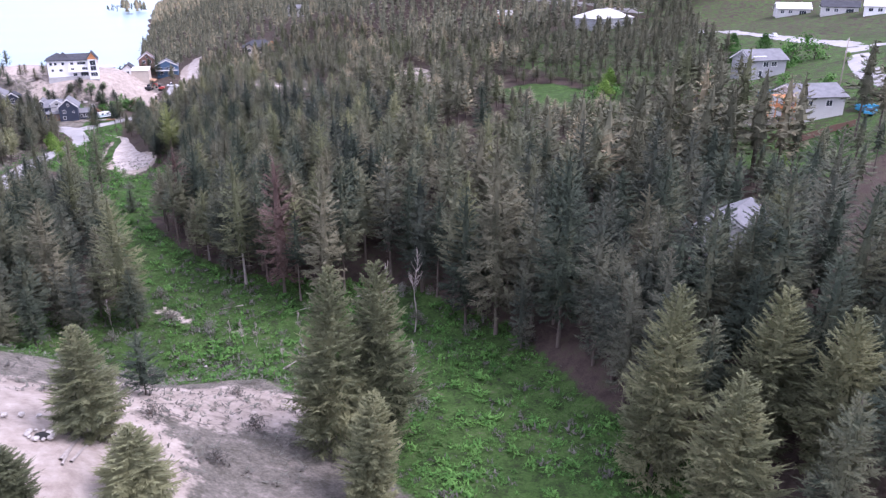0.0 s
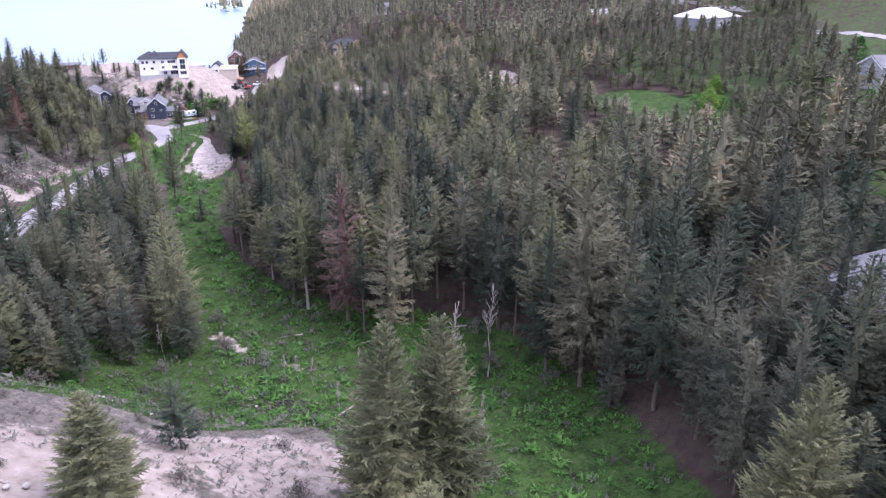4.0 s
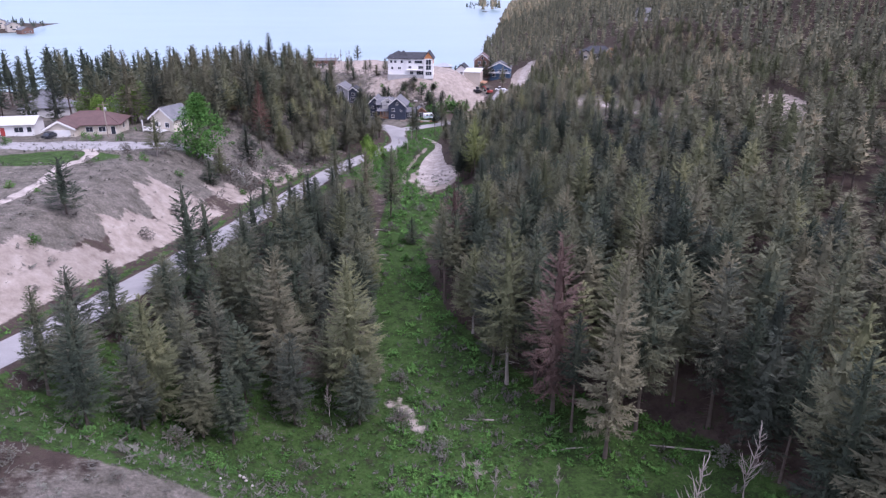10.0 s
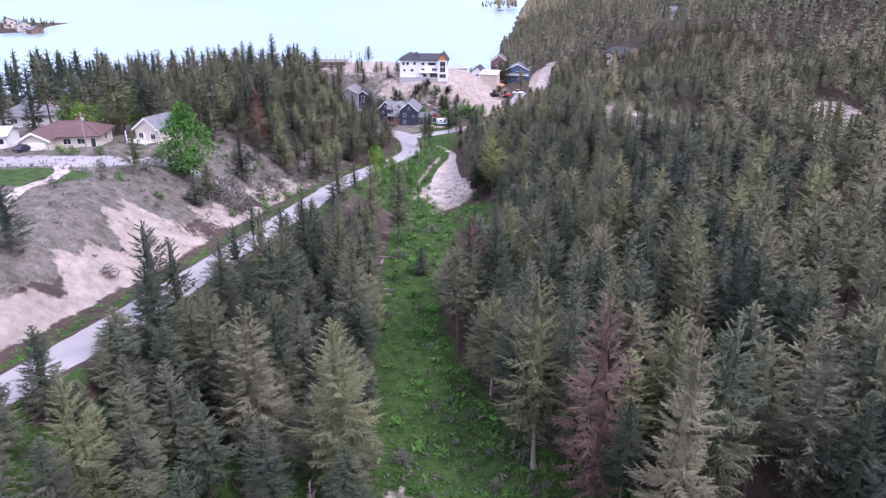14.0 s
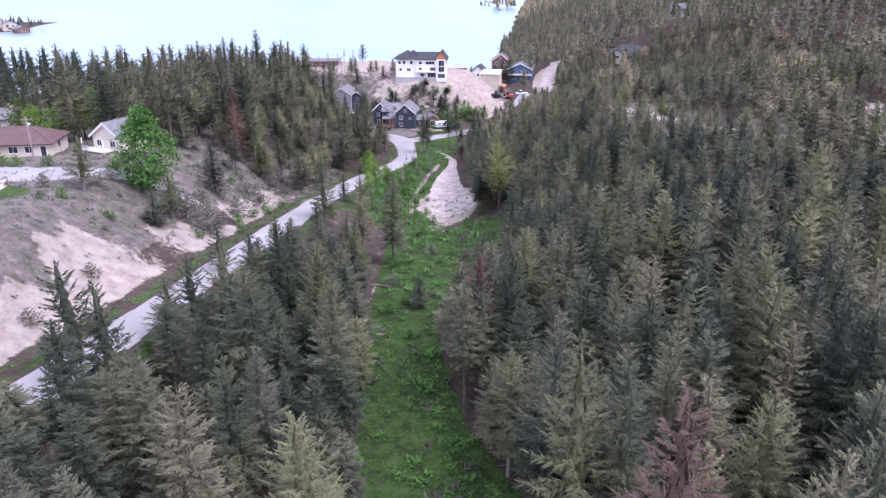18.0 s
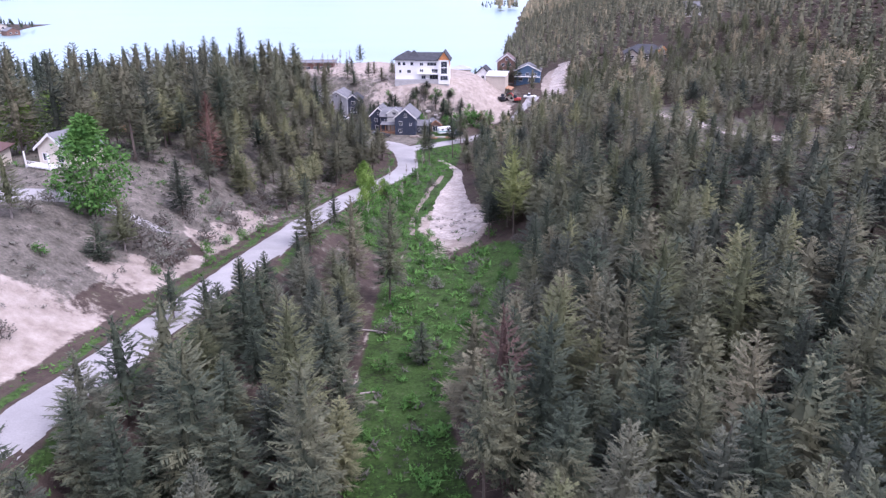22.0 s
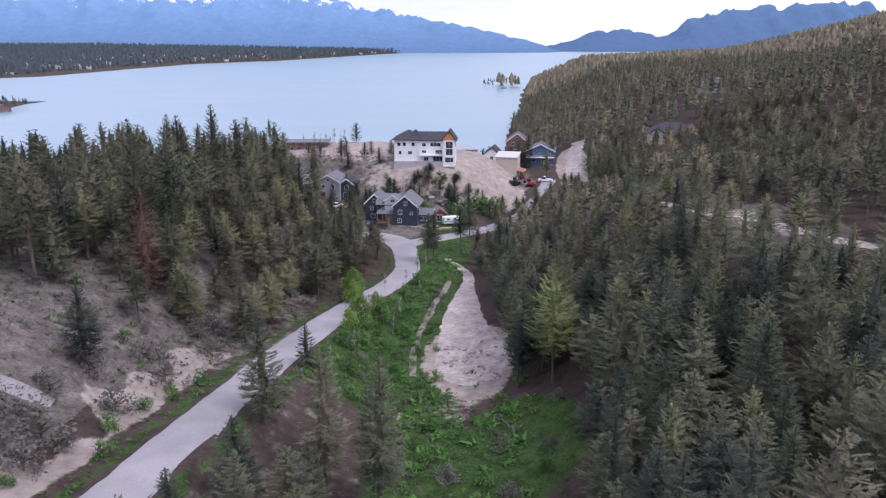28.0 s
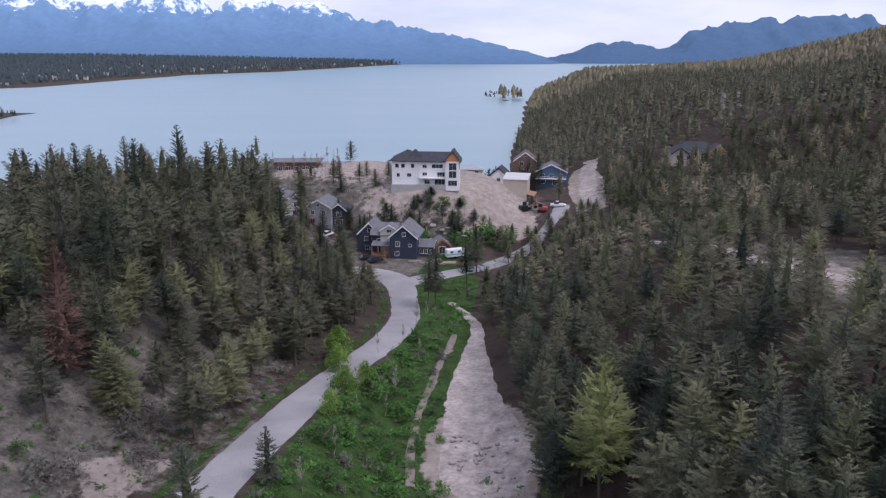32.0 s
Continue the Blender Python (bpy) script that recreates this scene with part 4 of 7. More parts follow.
# single trees whose place is known: kind, x, y, height
LANDMARKS = (("yellow", 2.9, 121.5, 21.5), ("pink", 28.7, 118.9, 25), ("pale", 33.8, 110.5, 26.5), ("fir", 38.5, 114.5, 24.5), ("edge", 30.5, 115, 16), ("fir", 27.3, 124.8, 23), ("yellow", 23.5, 126, 24),
             ("pine", -23.6, 142.3, 13.5), ("pine", -21.2, 143.4, 13), ("fir", -11, 217.5, 14), ("red", -36.1, 247.7, 16.5), ("pink", 17.6, 157.9, 19.5), ("fir", 20.5, 155.3, 20), ("bright", 25.3, 232.2, 17), ("fir", 3.3, 204.7, 17.5))
RIGHT_WOOD = (("fir", 22, 131.3, 22), ("fir", 32.3, 133.8, 20), ("fir", 29.4, 140, 19), ("edge", 23.5, 141, 19), ("fir", 28.3, 149.6, 18.5), ("fir", 33, 140.6, 18.5), ("fir", 36.3, 133.9, 18), ("pale", 34.8, 147, 19), ("yellow", 43.4, 137.7, 19), ("fir", 47, 130.6, 18.6), ("edge", 52.3, 126, 18.5), ("fir", 50.3, 124.5, 17),
              ("yellow", 45.3, 145.2, 18.5), ("fir", 50.2, 159.4, 14), ("yellow", 40.5, 164.9, 17.5), ("fir", 44.9, 164.7, 14.5), ("fir", 51.4, 168.4, 15.5), ("pale", 28.2, 160.9, 19), ("yellow", 22.8, 165, 18.5), ("fir", 31.6, 163.5, 17.5), ("fir", 27.9, 167.2, 17), ("yellow", 34.7, 170, 17), ("fir", 39, 171, 13.5),
              ("fir", 28.7, 177, 15.5), ("fir", 31.8, 184, 14.5), ("fir", 27.3, 185.4, 13.5), ("yellow", 42.6, 192.8, 12), ("fir", 50.9, 183, 13), ("fir", 24.5, 193, 14.5), ("fir", 27, 203, 13.5), ("edge", 18.1, 164, 16.5), ("fir", 34.6, 215.6, 15.5), ("fir", 40, 220.3, 11.5), ("fir", 43.6, 219.5, 9), ("edge", 37.7, 232.5, 11.5), ("fir", 41.3, 239.6, 11),
              ("fir", 66, 171.5, 17), ("fir", 72.4, 149.8, 16), ("edge", 84.6, 146, 18), ("fir", 90.2, 135.1, 17), ("fir", 57.2, 168.4, 10), ("fir", 65.4, 131.5, 13), ("edge", 56.3, 108.7, 25.5))
NEAR_RIGHT = (("bushy", 21.2, 70.3, 23), ("bushy", 27.2, 70.5, 23), ("bushy", -3.3, 67.6, 11.5), ("bushy", 21.5, 58, 13), ("bushy", -0.5, 56, 8), ("bushy", -9, 53, 7), ("pine", 2.3, 83.5, 8.5), ("pale", 54.5, 88, 31), ("edge", 47, 113.2, 21.5), ("fir", 52.2, 94.1, 23), ("small", 54.6, 81.1, 15), ("fir", 58, 76.4, 29), ("fir", 57.9, 64, 21),
              ("bushy", 50.3, 48, 23), ("fir", 58.4, 68.6, 24), ("fir", 72, 72, 20), ("fir", 66, 91, 21), ("fir", 65, 53, 18), ("bushy", 60, 43, 19), ("fir", 73, 44, 20), ("fir", 56, 54, 17), ("fir", 75.7, 53, 9), ("bushy", 62, 36, 18), ("bushy", 50, 38, 18), ("fir", 62, 54, 24), ("edge", 67, 49.5, 26), ("fir", 73, 52, 19.5), ("fir", 58.5, 56, 20), ("fir", 66, 52.5, 20), ("fir", 71, 57, 15), ("fir", 70, 54.5, 18.5), ("bushy", 75.5, 57, 15.5))
DRAW = (("bare", 36.5, 89.7, 15.5), ("bare", 44.4, 97.2, 14.3), ("twiggy", 18, 105, 5), ("twiggy", 20, 104, 4.5), ("twiggy", 16.5, 107, 4), ("twiggy", 27, 104, 5), ("bare", 0, 117, 6), ("twiggy", 36, 80, 6), ("twiggy", 33, 82, 7), ("twiggy", 38, 84, 6))
LEFT_LOW = (("pale", -7.9, 125.8, 19.9), ("small", -7.1, 121, 10.9), ("small", -14.2, 125.1, 9.1), ("yellow", -18.1, 110, 16), ("fir", -22.6, 119, 7.0), ("fir", -16.6, 137.3, 12.9), ("fir", -5.1, 138.9, 16.1), ("fir", -6.7, 135, 17.3), ("fir", -13.7, 133, 16.6),
            ("fir", -12.8, 146.9, 14.3), ("fir", -9.7, 151.9, 18.5), ("fir", 0.9, 149, 19.4), ("yellow", -3.2, 161.2, 18.9), ("fir", -4.2, 167.5, 16.3), ("fir", -14.5, 173, 12.5), ("fir", -10.7, 176, 15.9), ("pine", -15.3, 163, 15.2), ("pine", -18.6, 161, 10.7),
            ("fir", -12.3, 157.5, 14.6), ("small", -13.6, 154, 9.9), ("fir", -1.5, 157, 13.0), ("fir", -10, 129, 15.9), ("fir", -10.4, 110, 10.5), ("fir", -17, 117, 11.7), ("fir", -21.5, 100, 14.4), ("fir", -24, 131, 7.0),
            ("pine", -21.3, 181, 7.0), ("fir", -17, 149, 12.1), ("fir", -25, 107, 11.5), ("pale", -3, 210, 15.6))
LEFT_MORE = (("fir", -7, 145, 13), ("fir", -6, 178, 12), ("small", -3, 203, 9), ("yellow", -1.5, 190, 12), ("fir", -2, 176, 13), ("fir", -9, 160, 13), ("fir", -9, 184, 11),
             ("small", 9, 184, 6), ("pine", -44, 147, 9), ("yellow", -46.6, 194.3, 9), ("yellow", -35, 200.7, 8.5), ("small", -9.5, 236, 6.5), ("small", -36, 195, 6), ("fir", -34.2, 223, 10.5), ("fir", -33.1, 251, 13.5))
RIDGE = (("fir", -52.3, 311.6, 20), ("fir", -48.3, 324.2, 22), ("fir", -57, 318, 20), ("fir", -62, 306, 19), ("fir", -14.2, 310.3, 13), ("pale", -68.3, 237, 19.5), ("fir", -62.3, 239.5, 18), ("pale", -57.6, 241, 20.5), ("fir", -52.5, 242.5, 14.5),
         ("fir", -78, 238, 16), ("fir", -47, 246, 16.5), ("fir", -86, 232, 17.5), ("fir", -92, 230, 18.5), ("fir", -42, 262, 20.5), ("pale", -46, 267, 20), ("fir", -38, 266, 22))
SHORE_SIDE = (("fir", -11, 299, 15), ("fir", -17, 296, 14), ("edge", -12, 318, 16), ("edge", -14, 330, 17), ("edge", 6, 318, 13), ("edge", 7.5, 321, 13), ("edge", 15, 332, 13), ("fir", 18, 350, 13), ("pine", -27, 452, 8.5), ("twiggy", -36, 450, 7))
for row in (LANDMARKS, RIGHT_WOOD, NEAR_RIGHT, DRAW, LEFT_LOW, LEFT_MORE, RIDGE, SHORE_SIDE):
    for kind, x, y, h in row:
        plant(kind, x, y, h * 1.04)
for x, y in scatter(-44, -7, 384, 428, 5.5, 26, lambda x, y: math.hypot(x + 40, y - 402) > 13 and math.hypot(x + 2, y - 372) > 13):
    plant(trees_rng.choice(("bare", "pale", "small", "pine", "bare")), x, y, trees_rng.uniform(5, 9), group="thin trees on the bluff")
for x, y in scatter(-5, 16, 384, 402, 4.5, 8, lambda x, y: math.hypot(x + 2, y - 372) > 13):
    plant(trees_rng.choice(("small", "fir", "bush")), x, y, trees_rng.uniform(3, 6), group="thin trees on the bluff")
plant("maple", -40.5, 206, 15)
plant("willow", -75, 262, 9)
plant("lime", -8.2, 280, 6)

HOUSES = ((3, 412, 22), (-2, 372, 16), (-40, 402, 18), (-46, 444, 14), (35, 428, 16), (50, 440, 14), (101, 432, 15), (-72, 226, 16), (-56, 226, 8), (-98, 222, 16), (-95, 250, 14), (80, 66, 9), (152, 112, 17), (184, 152, 14), (241, 292, 22))


def open_ground(x, y):
    """Whether trees keep away: roads, yards, clearings, the draw."""
    if abs(x - road_at(y)) < 6.5 and y < 346:
        return True
    if y > 332 and y < 376 and -24 < x < 26:
        return True
    if -11 < road_at(y) - x - 6.5 < 22 and 60 < y < 232 and x > road_at(y) - 24:
        return True
    ax = float(axis_x(y))
    half = float(along(y, 0, 10, 60, 12, 90, 15, 110, 15, 128, 10, 150, 6.5, 180, 6, 230, 7, 240, 11, 262, 11, 275, 10, 300, 8, 345, 11))
    if abs(x - ax) < half and y < 350:
        return True
    if y < 92 and -32 < x < 20 and y > 44:
        return True
    if math.hypot((x - 20) / 9, (y - 219) / 15) < 1 or (y < 222 and math.hypot((x - 16) / 8, (y - 200) / 28) < 1):
        return True
    if 7 < x < 20.5 and 224 < y < 300:
        return True
    g, s, d = zone_at(x, y)
    if s > 0.5 or g > 0.72:
        return True
    if (12 < x < 24 and 346 < y < 406) or (x < 52 and 384 < y < 410 and x > 12):
        return True
    if 222 < y < 320 and 48 < x < 122:
        lane = float(along(y, 222, 110, 233, 90, 247, 75, 262, 66, 276, 61, 288, 58, 303, 55, 318, 52))
        if abs(x - lane) < 3.4 or math.hypot((x - 64) / 8, (y - 268) / 20) < 1 and noise.noise(Vector((x * 0.3, y * 0.3, 0))) < 0.2:
            return True
    if x > 126 and 96 < y < 142 and x < 215:
        return True
    if x > 42 and y > 395 and y < 425 and x < 56:
        return True
    if -82 < x < -42 and 176 < y < 216:
        return True
    return any(math.hypot(x - a, y - b) < r for a, b, r in HOUSES)


def crowded(x, y, gap):
    return any(abs(x - a) < 7 and math.hypot(x - a, y - b) < max(gap, r * 0.9) for a, b, r in TAKEN if abs(y - b) < 7)


def right_wood_at(x, y):
    return x > axis_x(y) and wood(x, y)


def wood(x, y):
    return not open_ground(x, y) and not crowded(x, y, 2.9)


def growth(x, y):
    """Usual height of the wood there: tall by the draw, lower up the slope and towards the bluff."""
    h = float(along(y, 40, 21, 90, 23, 112, 22, 128, 19, 150, 17.5, 168, 16, 185, 14, 205, 13.5, 235, 12.5, 300, 11.5, 440, 11))
    return max(8.0, h - 0.03 * max(0.0, x - 50))


# trees of the wood that the flight passes nearest, each its own
singles = scatter(14, 52, 96, 250, 4.6, 70, right_wood_at) + scatter(46, 84, 26, 96, 5.5, 24, wood) + scatter(-36, 4, 104, 204, 4.6, 50, lambda x, y: wood(x, y) and x > road_at(y) + 6 and (y > 116 or x < -11))
for x, y in singles:
    d = x - float(axis_x(y))
    kind = trees_rng.choices(("edge", "fir", "pale", "yellow"), (5, 1.6, 0.5, 0.6) if 0 < d < 20 else (0.5, 7, 0.6, 1.2))[0]
    h = growth(x, y) * trees_rng.uniform(0.78, 1.08) if d > 0 else trees_rng.uniform(9, 14)
    plant(kind, x, y, h, group="firs of the wood")


# ---- the rest of the woods, joined ----
def fine_tree(seed, bare, top, gap, rows=28, per_row=5, sprays=4, thick=0.95, size=0.85):
    """A tree one metre high and one metre in radius with feathered boughs, for joined woods."""
    q = conifer_quads(seed, 16.0, 4.1, bare=bare, rows=rows, per_row=per_row, sprays=sprays, gap=gap, droop=0.3, round_top=top, thick=thick, size=size)
    return q / np.array([4.1, 4.1, 16.0]), stem_quads()


def stem_quads():
    t = []
    for k in range(4):
        a, b = k * 1.571, (k + 1) * 1.571
        t.append([(0.06 * math.cos(a), 0.06 * math.sin(a), -0.03), (0.06 * math.cos(b), 0.06 * math.sin(b), -0.03), (0.02 * math.cos(b), 0.02 * math.sin(b), 0.8), (0.02 * math.cos(a), 0.02 * math.sin(a), 0.8)])
    return np.array(t)


SHAPES = ((0.26, 0.58, 0.03), (0.34, 0.52, 0.05), (0.22, 0.64, 0.02), (0.40, 0.56, 0.06), (0.30, 0.50, 0.04), (0.28, 0.60, 0.08))
FINE_FORMS = [fine_tree(80 + k, b, t, g) for k, (b, t, g) in enumerate(SHAPES)]
MID_FORMS = [fine_tree(90 + k, b, t, g, 16, 5, 2, 1.5, 1.2) for k, (b, t, g) in enumerate(SHAPES)]
FAR_FORMS = [(fine_tree(100 + k, b, t, 0.0, 6, 4, 1, 2.6, 1.4)[0], np.zeros((0, 4, 3))) for k, (b, t, g) in enumerate(SHAPES)]
TINY_FORMS = [far_tree(110 + k, 0.1, 0.62, 3, 5) for k in range(4)]


def limit(x, y):
    """Lower growth on the poor ground towards the bluff and round the sandy clearing."""
    k = 1.0
    if x > 8 and 285 < y < 420 and x < 62:
        k = 0.62 if y < 330 else 0.5
    if math.hypot((x - 70) / 24, (y - 262) / 40) < 1 or math.hypot((x - 106) / 24, (y - 240) / 32) < 1:
        k = min(k, 0.8)
    near_field = math.hypot((x - 104) / 30, (y - 142) / 30)
    if near_field < 1 or math.hypot((x - 131) / 22, (y - 178) / 36) < 1.1:
        k = min(k, 0.48)
    return k


def joined_wood(name, places, forms, heights, label, needle, group="", wide=1.0):
    """Many trees as one stuff object with its trunks beside it; heights as a range, or as shares of the usual growth."""
    rng = random.Random(len(places) + 3)
    leaf, stem = [], []
    for x, y in places:
        k = limit(x, y)
        h = rng.uniform(*heights) * k * (growth(x, y) if heights[1] < 2 else 1.0)
        q, t = rng.choice(forms)
        a, r = rng.uniform(0, 6.283), girth(h) * wide * rng.uniform(0.82, 1.15)
        c, s = math.cos(a) * r, math.sin(a) * r
        rot = np.array([[c, s, 0], [-s, c, 0], [rng.uniform(-0.03, 0.03) * h, rng.uniform(-0.03, 0.03) * h, h]])
        at = np.array([x, y, gz(x, y) - 0.2])
        leaf.append(q @ rot + at)
        if len(t):
            stem.append(t @ rot + at)
    ob = tagged(new(name, quads_mesh(name, np.concatenate(leaf), needle)), label, "trees", group, "stuff")
    if stem:
        part("trunks", quads_mesh("trunks", np.concatenate(stem), M_BARK), ob)
    return ob


def mixed(places, every, offset):
    return [p for i, p in enumerate(places) if i % every == offset]


right_wood = scatter(14, 150, 92, 440, 4.7, 2300, right_wood_at)
right_near = scatter(60, 190, -20, 100, 6.0, 260, wood)
left_ridge = scatter(-135, -30, 231, 400, 7.4, 330, lambda x, y: wood(x, y) and x < road_at(y) - 22 and (x < -46 or y > 262 + 0.5 * (x + 62)))
left_slope = scatter(-62, -6, 246, 352, 4.9, 300, lambda x, y: wood(x, y) and x < road_at(y) - 7.5 and not crowded(x, y, 3.4) and all(math.hypot(x - a, y - b) > 3.8 for a, b in left_ridge))
hill = scatter(55, 420, 440, 900, 6.6, 4000, lambda x, y: wood(x, y) and base_z(x, y) > 1.0)
right_far = scatter(112, 420, 300, 440, 5.6, 1300, lambda x, y: wood(x, y) and not (x > 240 and y < 400 and trees_rng.random() < 0.6) and x > 150)
upper_gardens = scatter(112, 420, 135, 300, 5.6, 700, lambda x, y: wood(x, y) and not (x < 150 and y > 180) and not (x > 150 and y < 174 + 1.2 * (x - 191)) and not (x > 235 and trees_rng.random() < 0.7))
far_hill = scatter(100, 1300, 900, 2400, 12.5, 6000, lambda x, y: base_z(x, y) > 1.5)
near_shore = scatter(-170, -64, 400, 520, 7, 130, lambda x, y: wood(x, y) and base_z(x, y) > 1.5)
close = [p for p in right_wood if p[0] < 80 and p[1] < 300]
rest = [p for p in right_wood if not (p[0] < 80 and p[1] < 300)]
NEAR_SHARE = (0.72, 1.04)
joined_wood("forest", [p for k, p in enumerate(close) if k % 9 < 4], FINE_FORMS, NEAR_SHARE, "dense dark green fir wood on the slope", M_NEEDLE, wide=1.15)
joined_wood("forest", [p for k, p in enumerate(close) if 4 <= k % 9 < 6], FINE_FORMS, NEAR_SHARE, "dense grey-green fir wood on the slope", M_NEEDLE_BLUE, wide=1.15)
joined_wood("forest", [p for k, p in enumerate(close) if k % 9 == 6], FINE_FORMS, NEAR_SHARE, "light olive firs among the dark wood", M_NEEDLE_YEL, wide=1.15)
joined_wood("forest", [p for k, p in enumerate(close) if k % 9 > 6], FINE_FORMS, NEAR_SHARE, "brownish olive firs among the dark wood", M_NEEDLE_OLIVE, wide=1.15)
joined_wood("forest", [p for k, p in enumerate(rest) if k % 7 < 2], MID_FORMS, (0.8, 1.25), "dense fir wood towards the hillside", M_NEEDLE_HAZE, wide=1.15)
joined_wood("forest", [p for k, p in enumerate(rest) if 2 <= k % 7 < 5], MID_FORMS, (0.8, 1.25), "olive firs towards the hillside", M_NEEDLE_OLIVE, wide=1.15)
joined_wood("forest", [p for k, p in enumerate(rest) if k % 7 > 4], MID_FORMS, (0.8, 1.25), "light green firs towards the hillside", M_NEEDLE_YEL, wide=1.15)
joined_wood("forest", [p for p in right_near if p[0] < 100], FINE_FORMS, (12, 18), "tall firs round the houses on the slope", M_NEEDLE, wide=1.15)
joined_wood("forest", [p for k, p in enumerate(right_near) if p[0] >= 100 and k % 2], MID_FORMS, (8, 12), "firs round the upper gardens", M_NEEDLE, wide=1.15)
joined_wood("forest", [p for p in left_ridge if p[0] < -85], MID_FORMS, (12, 19), "dark firs behind the bungalows", M_NEEDLE, wide=1.1)
joined_wood("forest", [p for k, p in enumerate(left_ridge) if p[0] >= -85 and k % 2], FINE_FORMS, (13, 21), "tall dark firs along the ridge over the lake", M_NEEDLE, wide=1.2)
joined_wood("forest", [p for k, p in enumerate(left_ridge) if p[0] >= -85 and k % 2 == 0], FINE_FORMS, (12, 20), "olive brown firs along the ridge over the lake", M_NEEDLE_OLIVE, wide=1.2)
joined_wood("forest", mixed(left_slope, 3, 0), FINE_FORMS, (8, 13), "light olive firs on the dry slope over the road", M_NEEDLE_YEL, wide=1.15)
joined_wood("forest", mixed(left_slope, 3, 1) + mixed(left_slope, 3, 2), FINE_FORMS, (8, 13), "thin olive firs on the dry slope over the road", M_NEEDLE_OLIVE, wide=1.15)
joined_wood("forest", near_shore, FAR_FORMS, (9, 15), "firs down to the lake shore", M_NEEDLE, wide=1.15)
joined_wood("forest", hill + right_far, FAR_FORMS, (10, 16), "dense firs over the hillside by the lake", M_NEEDLE_HAZE, wide=1.25)
joined_wood("forest", upper_gardens, MID_FORMS, (9, 13), "olive firs round the upper houses", M_NEEDLE_OLIVE, wide=1.15)
joined_wood("forest", far_hill, TINY_FORMS, (13, 19), "distant fir woods on the hills", M_NEEDLE_HAZE, wide=1.3)
isle_wood = scatter(76, 128, 1300, 1400, 7, 34, lambda x, y: base_z(x, y) > 0.6) + scatter(-600, -385, 850, 1010, 9, 130, lambda x, y: base_z(x, y) > 0.6)
joined_wood("forest", isle_wood, FAR_FORMS, (5, 10), "trees on the low points in the lake", M_NEEDLE, wide=1.15)
far_shore_wood = scatter(-2300, 300, 1500, 4700, 18, 8000, lambda x, y: base_z(x, y) - float(lift(y)) > 1.2 and x < 300)
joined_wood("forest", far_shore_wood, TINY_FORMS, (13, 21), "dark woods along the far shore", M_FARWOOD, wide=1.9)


# ---- buildings ----
def hull(w, d, h, roof, rise, axis="x"):
    """Walls with their gables: x across the front, y from the front (0) back, feet sunk below ground."""
    lo = -1.6
    x0, x1 = -w / 2, w / 2
    v = [(x0, 0, lo), (x1, 0, lo), (x1, d, lo), (x0, d, lo), (x0, 0, h), (x1, 0, h), (x1, d, h), (x0, d, h)]
    f = [(0, 1, 5, 4), (1, 2, 6, 5), (2, 3, 7, 6), (3, 0, 4, 7)]
    if roof == "gable" and axis == "x":
        v += [(x0, d / 2, h + rise), (x1, d / 2, h + rise)]
        f += [(4, 8, 7), (5, 6, 9)]
    elif roof == "gable":
        v += [(0, 0, h + rise), (0, d, h + rise)]
        f += [(4, 5, 8), (6, 7, 9)]
    else:
        f += [(4, 5, 6, 7)]
    return v, f


def slab(corners, thick):
    """A roof plane of some thickness from its corners, in order."""
    a, b, c = (Vector(p) for p in corners[:3])
    n = (b - a).cross(c - a).normalized()
    if n.z < 0:
        n = -n
    top = [Vector(p) + n * thick for p in corners]
    k = len(corners)
    v = [Vector(p) for p in corners] + top
    f = [tuple(range(k))[::-1], tuple(range(k, 2 * k))] + [(i, (i + 1) % k, k + (i + 1) % k, k + i) for i in range(k)]
    return v, f


def roof_vf(w, d, h, roof, rise, axis="x", over=0.5, thick=0.22):
    x0, x1, y0, y1 = -w / 2, w / 2, 0.0, d
    if roof == "gable":
        if axis == "x":
            s = rise / (d / 2) * over
            return merged(slab([(x0 - over, -over, h - s), (x1 + over, -over, h - s), (x1 + over, d / 2, h + rise), (x0 - over, d / 2, h + rise)], thick),
                          slab([(x1 + over, d + over, h - s), (x0 - over, d + over, h - s), (x0 - over, d / 2, h + rise), (x1 + over, d / 2, h + rise)], thick))
        s = rise / (w / 2) * over
        return merged(slab([(x0 - over, d + over, h - s), (x0 - over, -over, h - s), (0, -over, h + rise), (0, d + over, h + rise)], thick),
                      slab([(x1 + over, -over, h - s), (x1 + over, d + over, h - s), (0, d + over, h + rise), (0, -over, h + rise)], thick))
    if roof == "hip":
        m = min(w, d) / 2
        s = rise / m * over
        a, b, c, e = (x0 - over, y0 - over, h - s), (x1 + over, y0 - over, h - s), (x1 + over, y1 + over, h - s), (x0 - over, y1 + over, h - s)
        r0, r1 = ((x0 + m, d / 2, h + rise), (x1 - m, d / 2, h + rise)) if w >= d else ((0, y0 + m, h + rise), (0, y1 - m, h + rise))
        if w >= d:
            return merged(slab([a, b, r1, r0], thick), slab([c, e, r0, r1], thick), slab([e, a, r0], thick), slab([b, c, r1], thick))
        return merged(slab([a, b, r0], thick), slab([c, e, r1], thick), slab([e, a, r0, r1], thick), slab([b, c, r1, r0], thick))
    if roof == "shed":
        return slab([(x0 - over, -over, h), (x1 + over, -over, h), (x1 + over, d + over, h + rise), (x0 - over, d + over, h + rise)], thick)
    return merged(box_vf(x0 - over, x1 + over, -over, d + over, h, h + thick + 0.1))


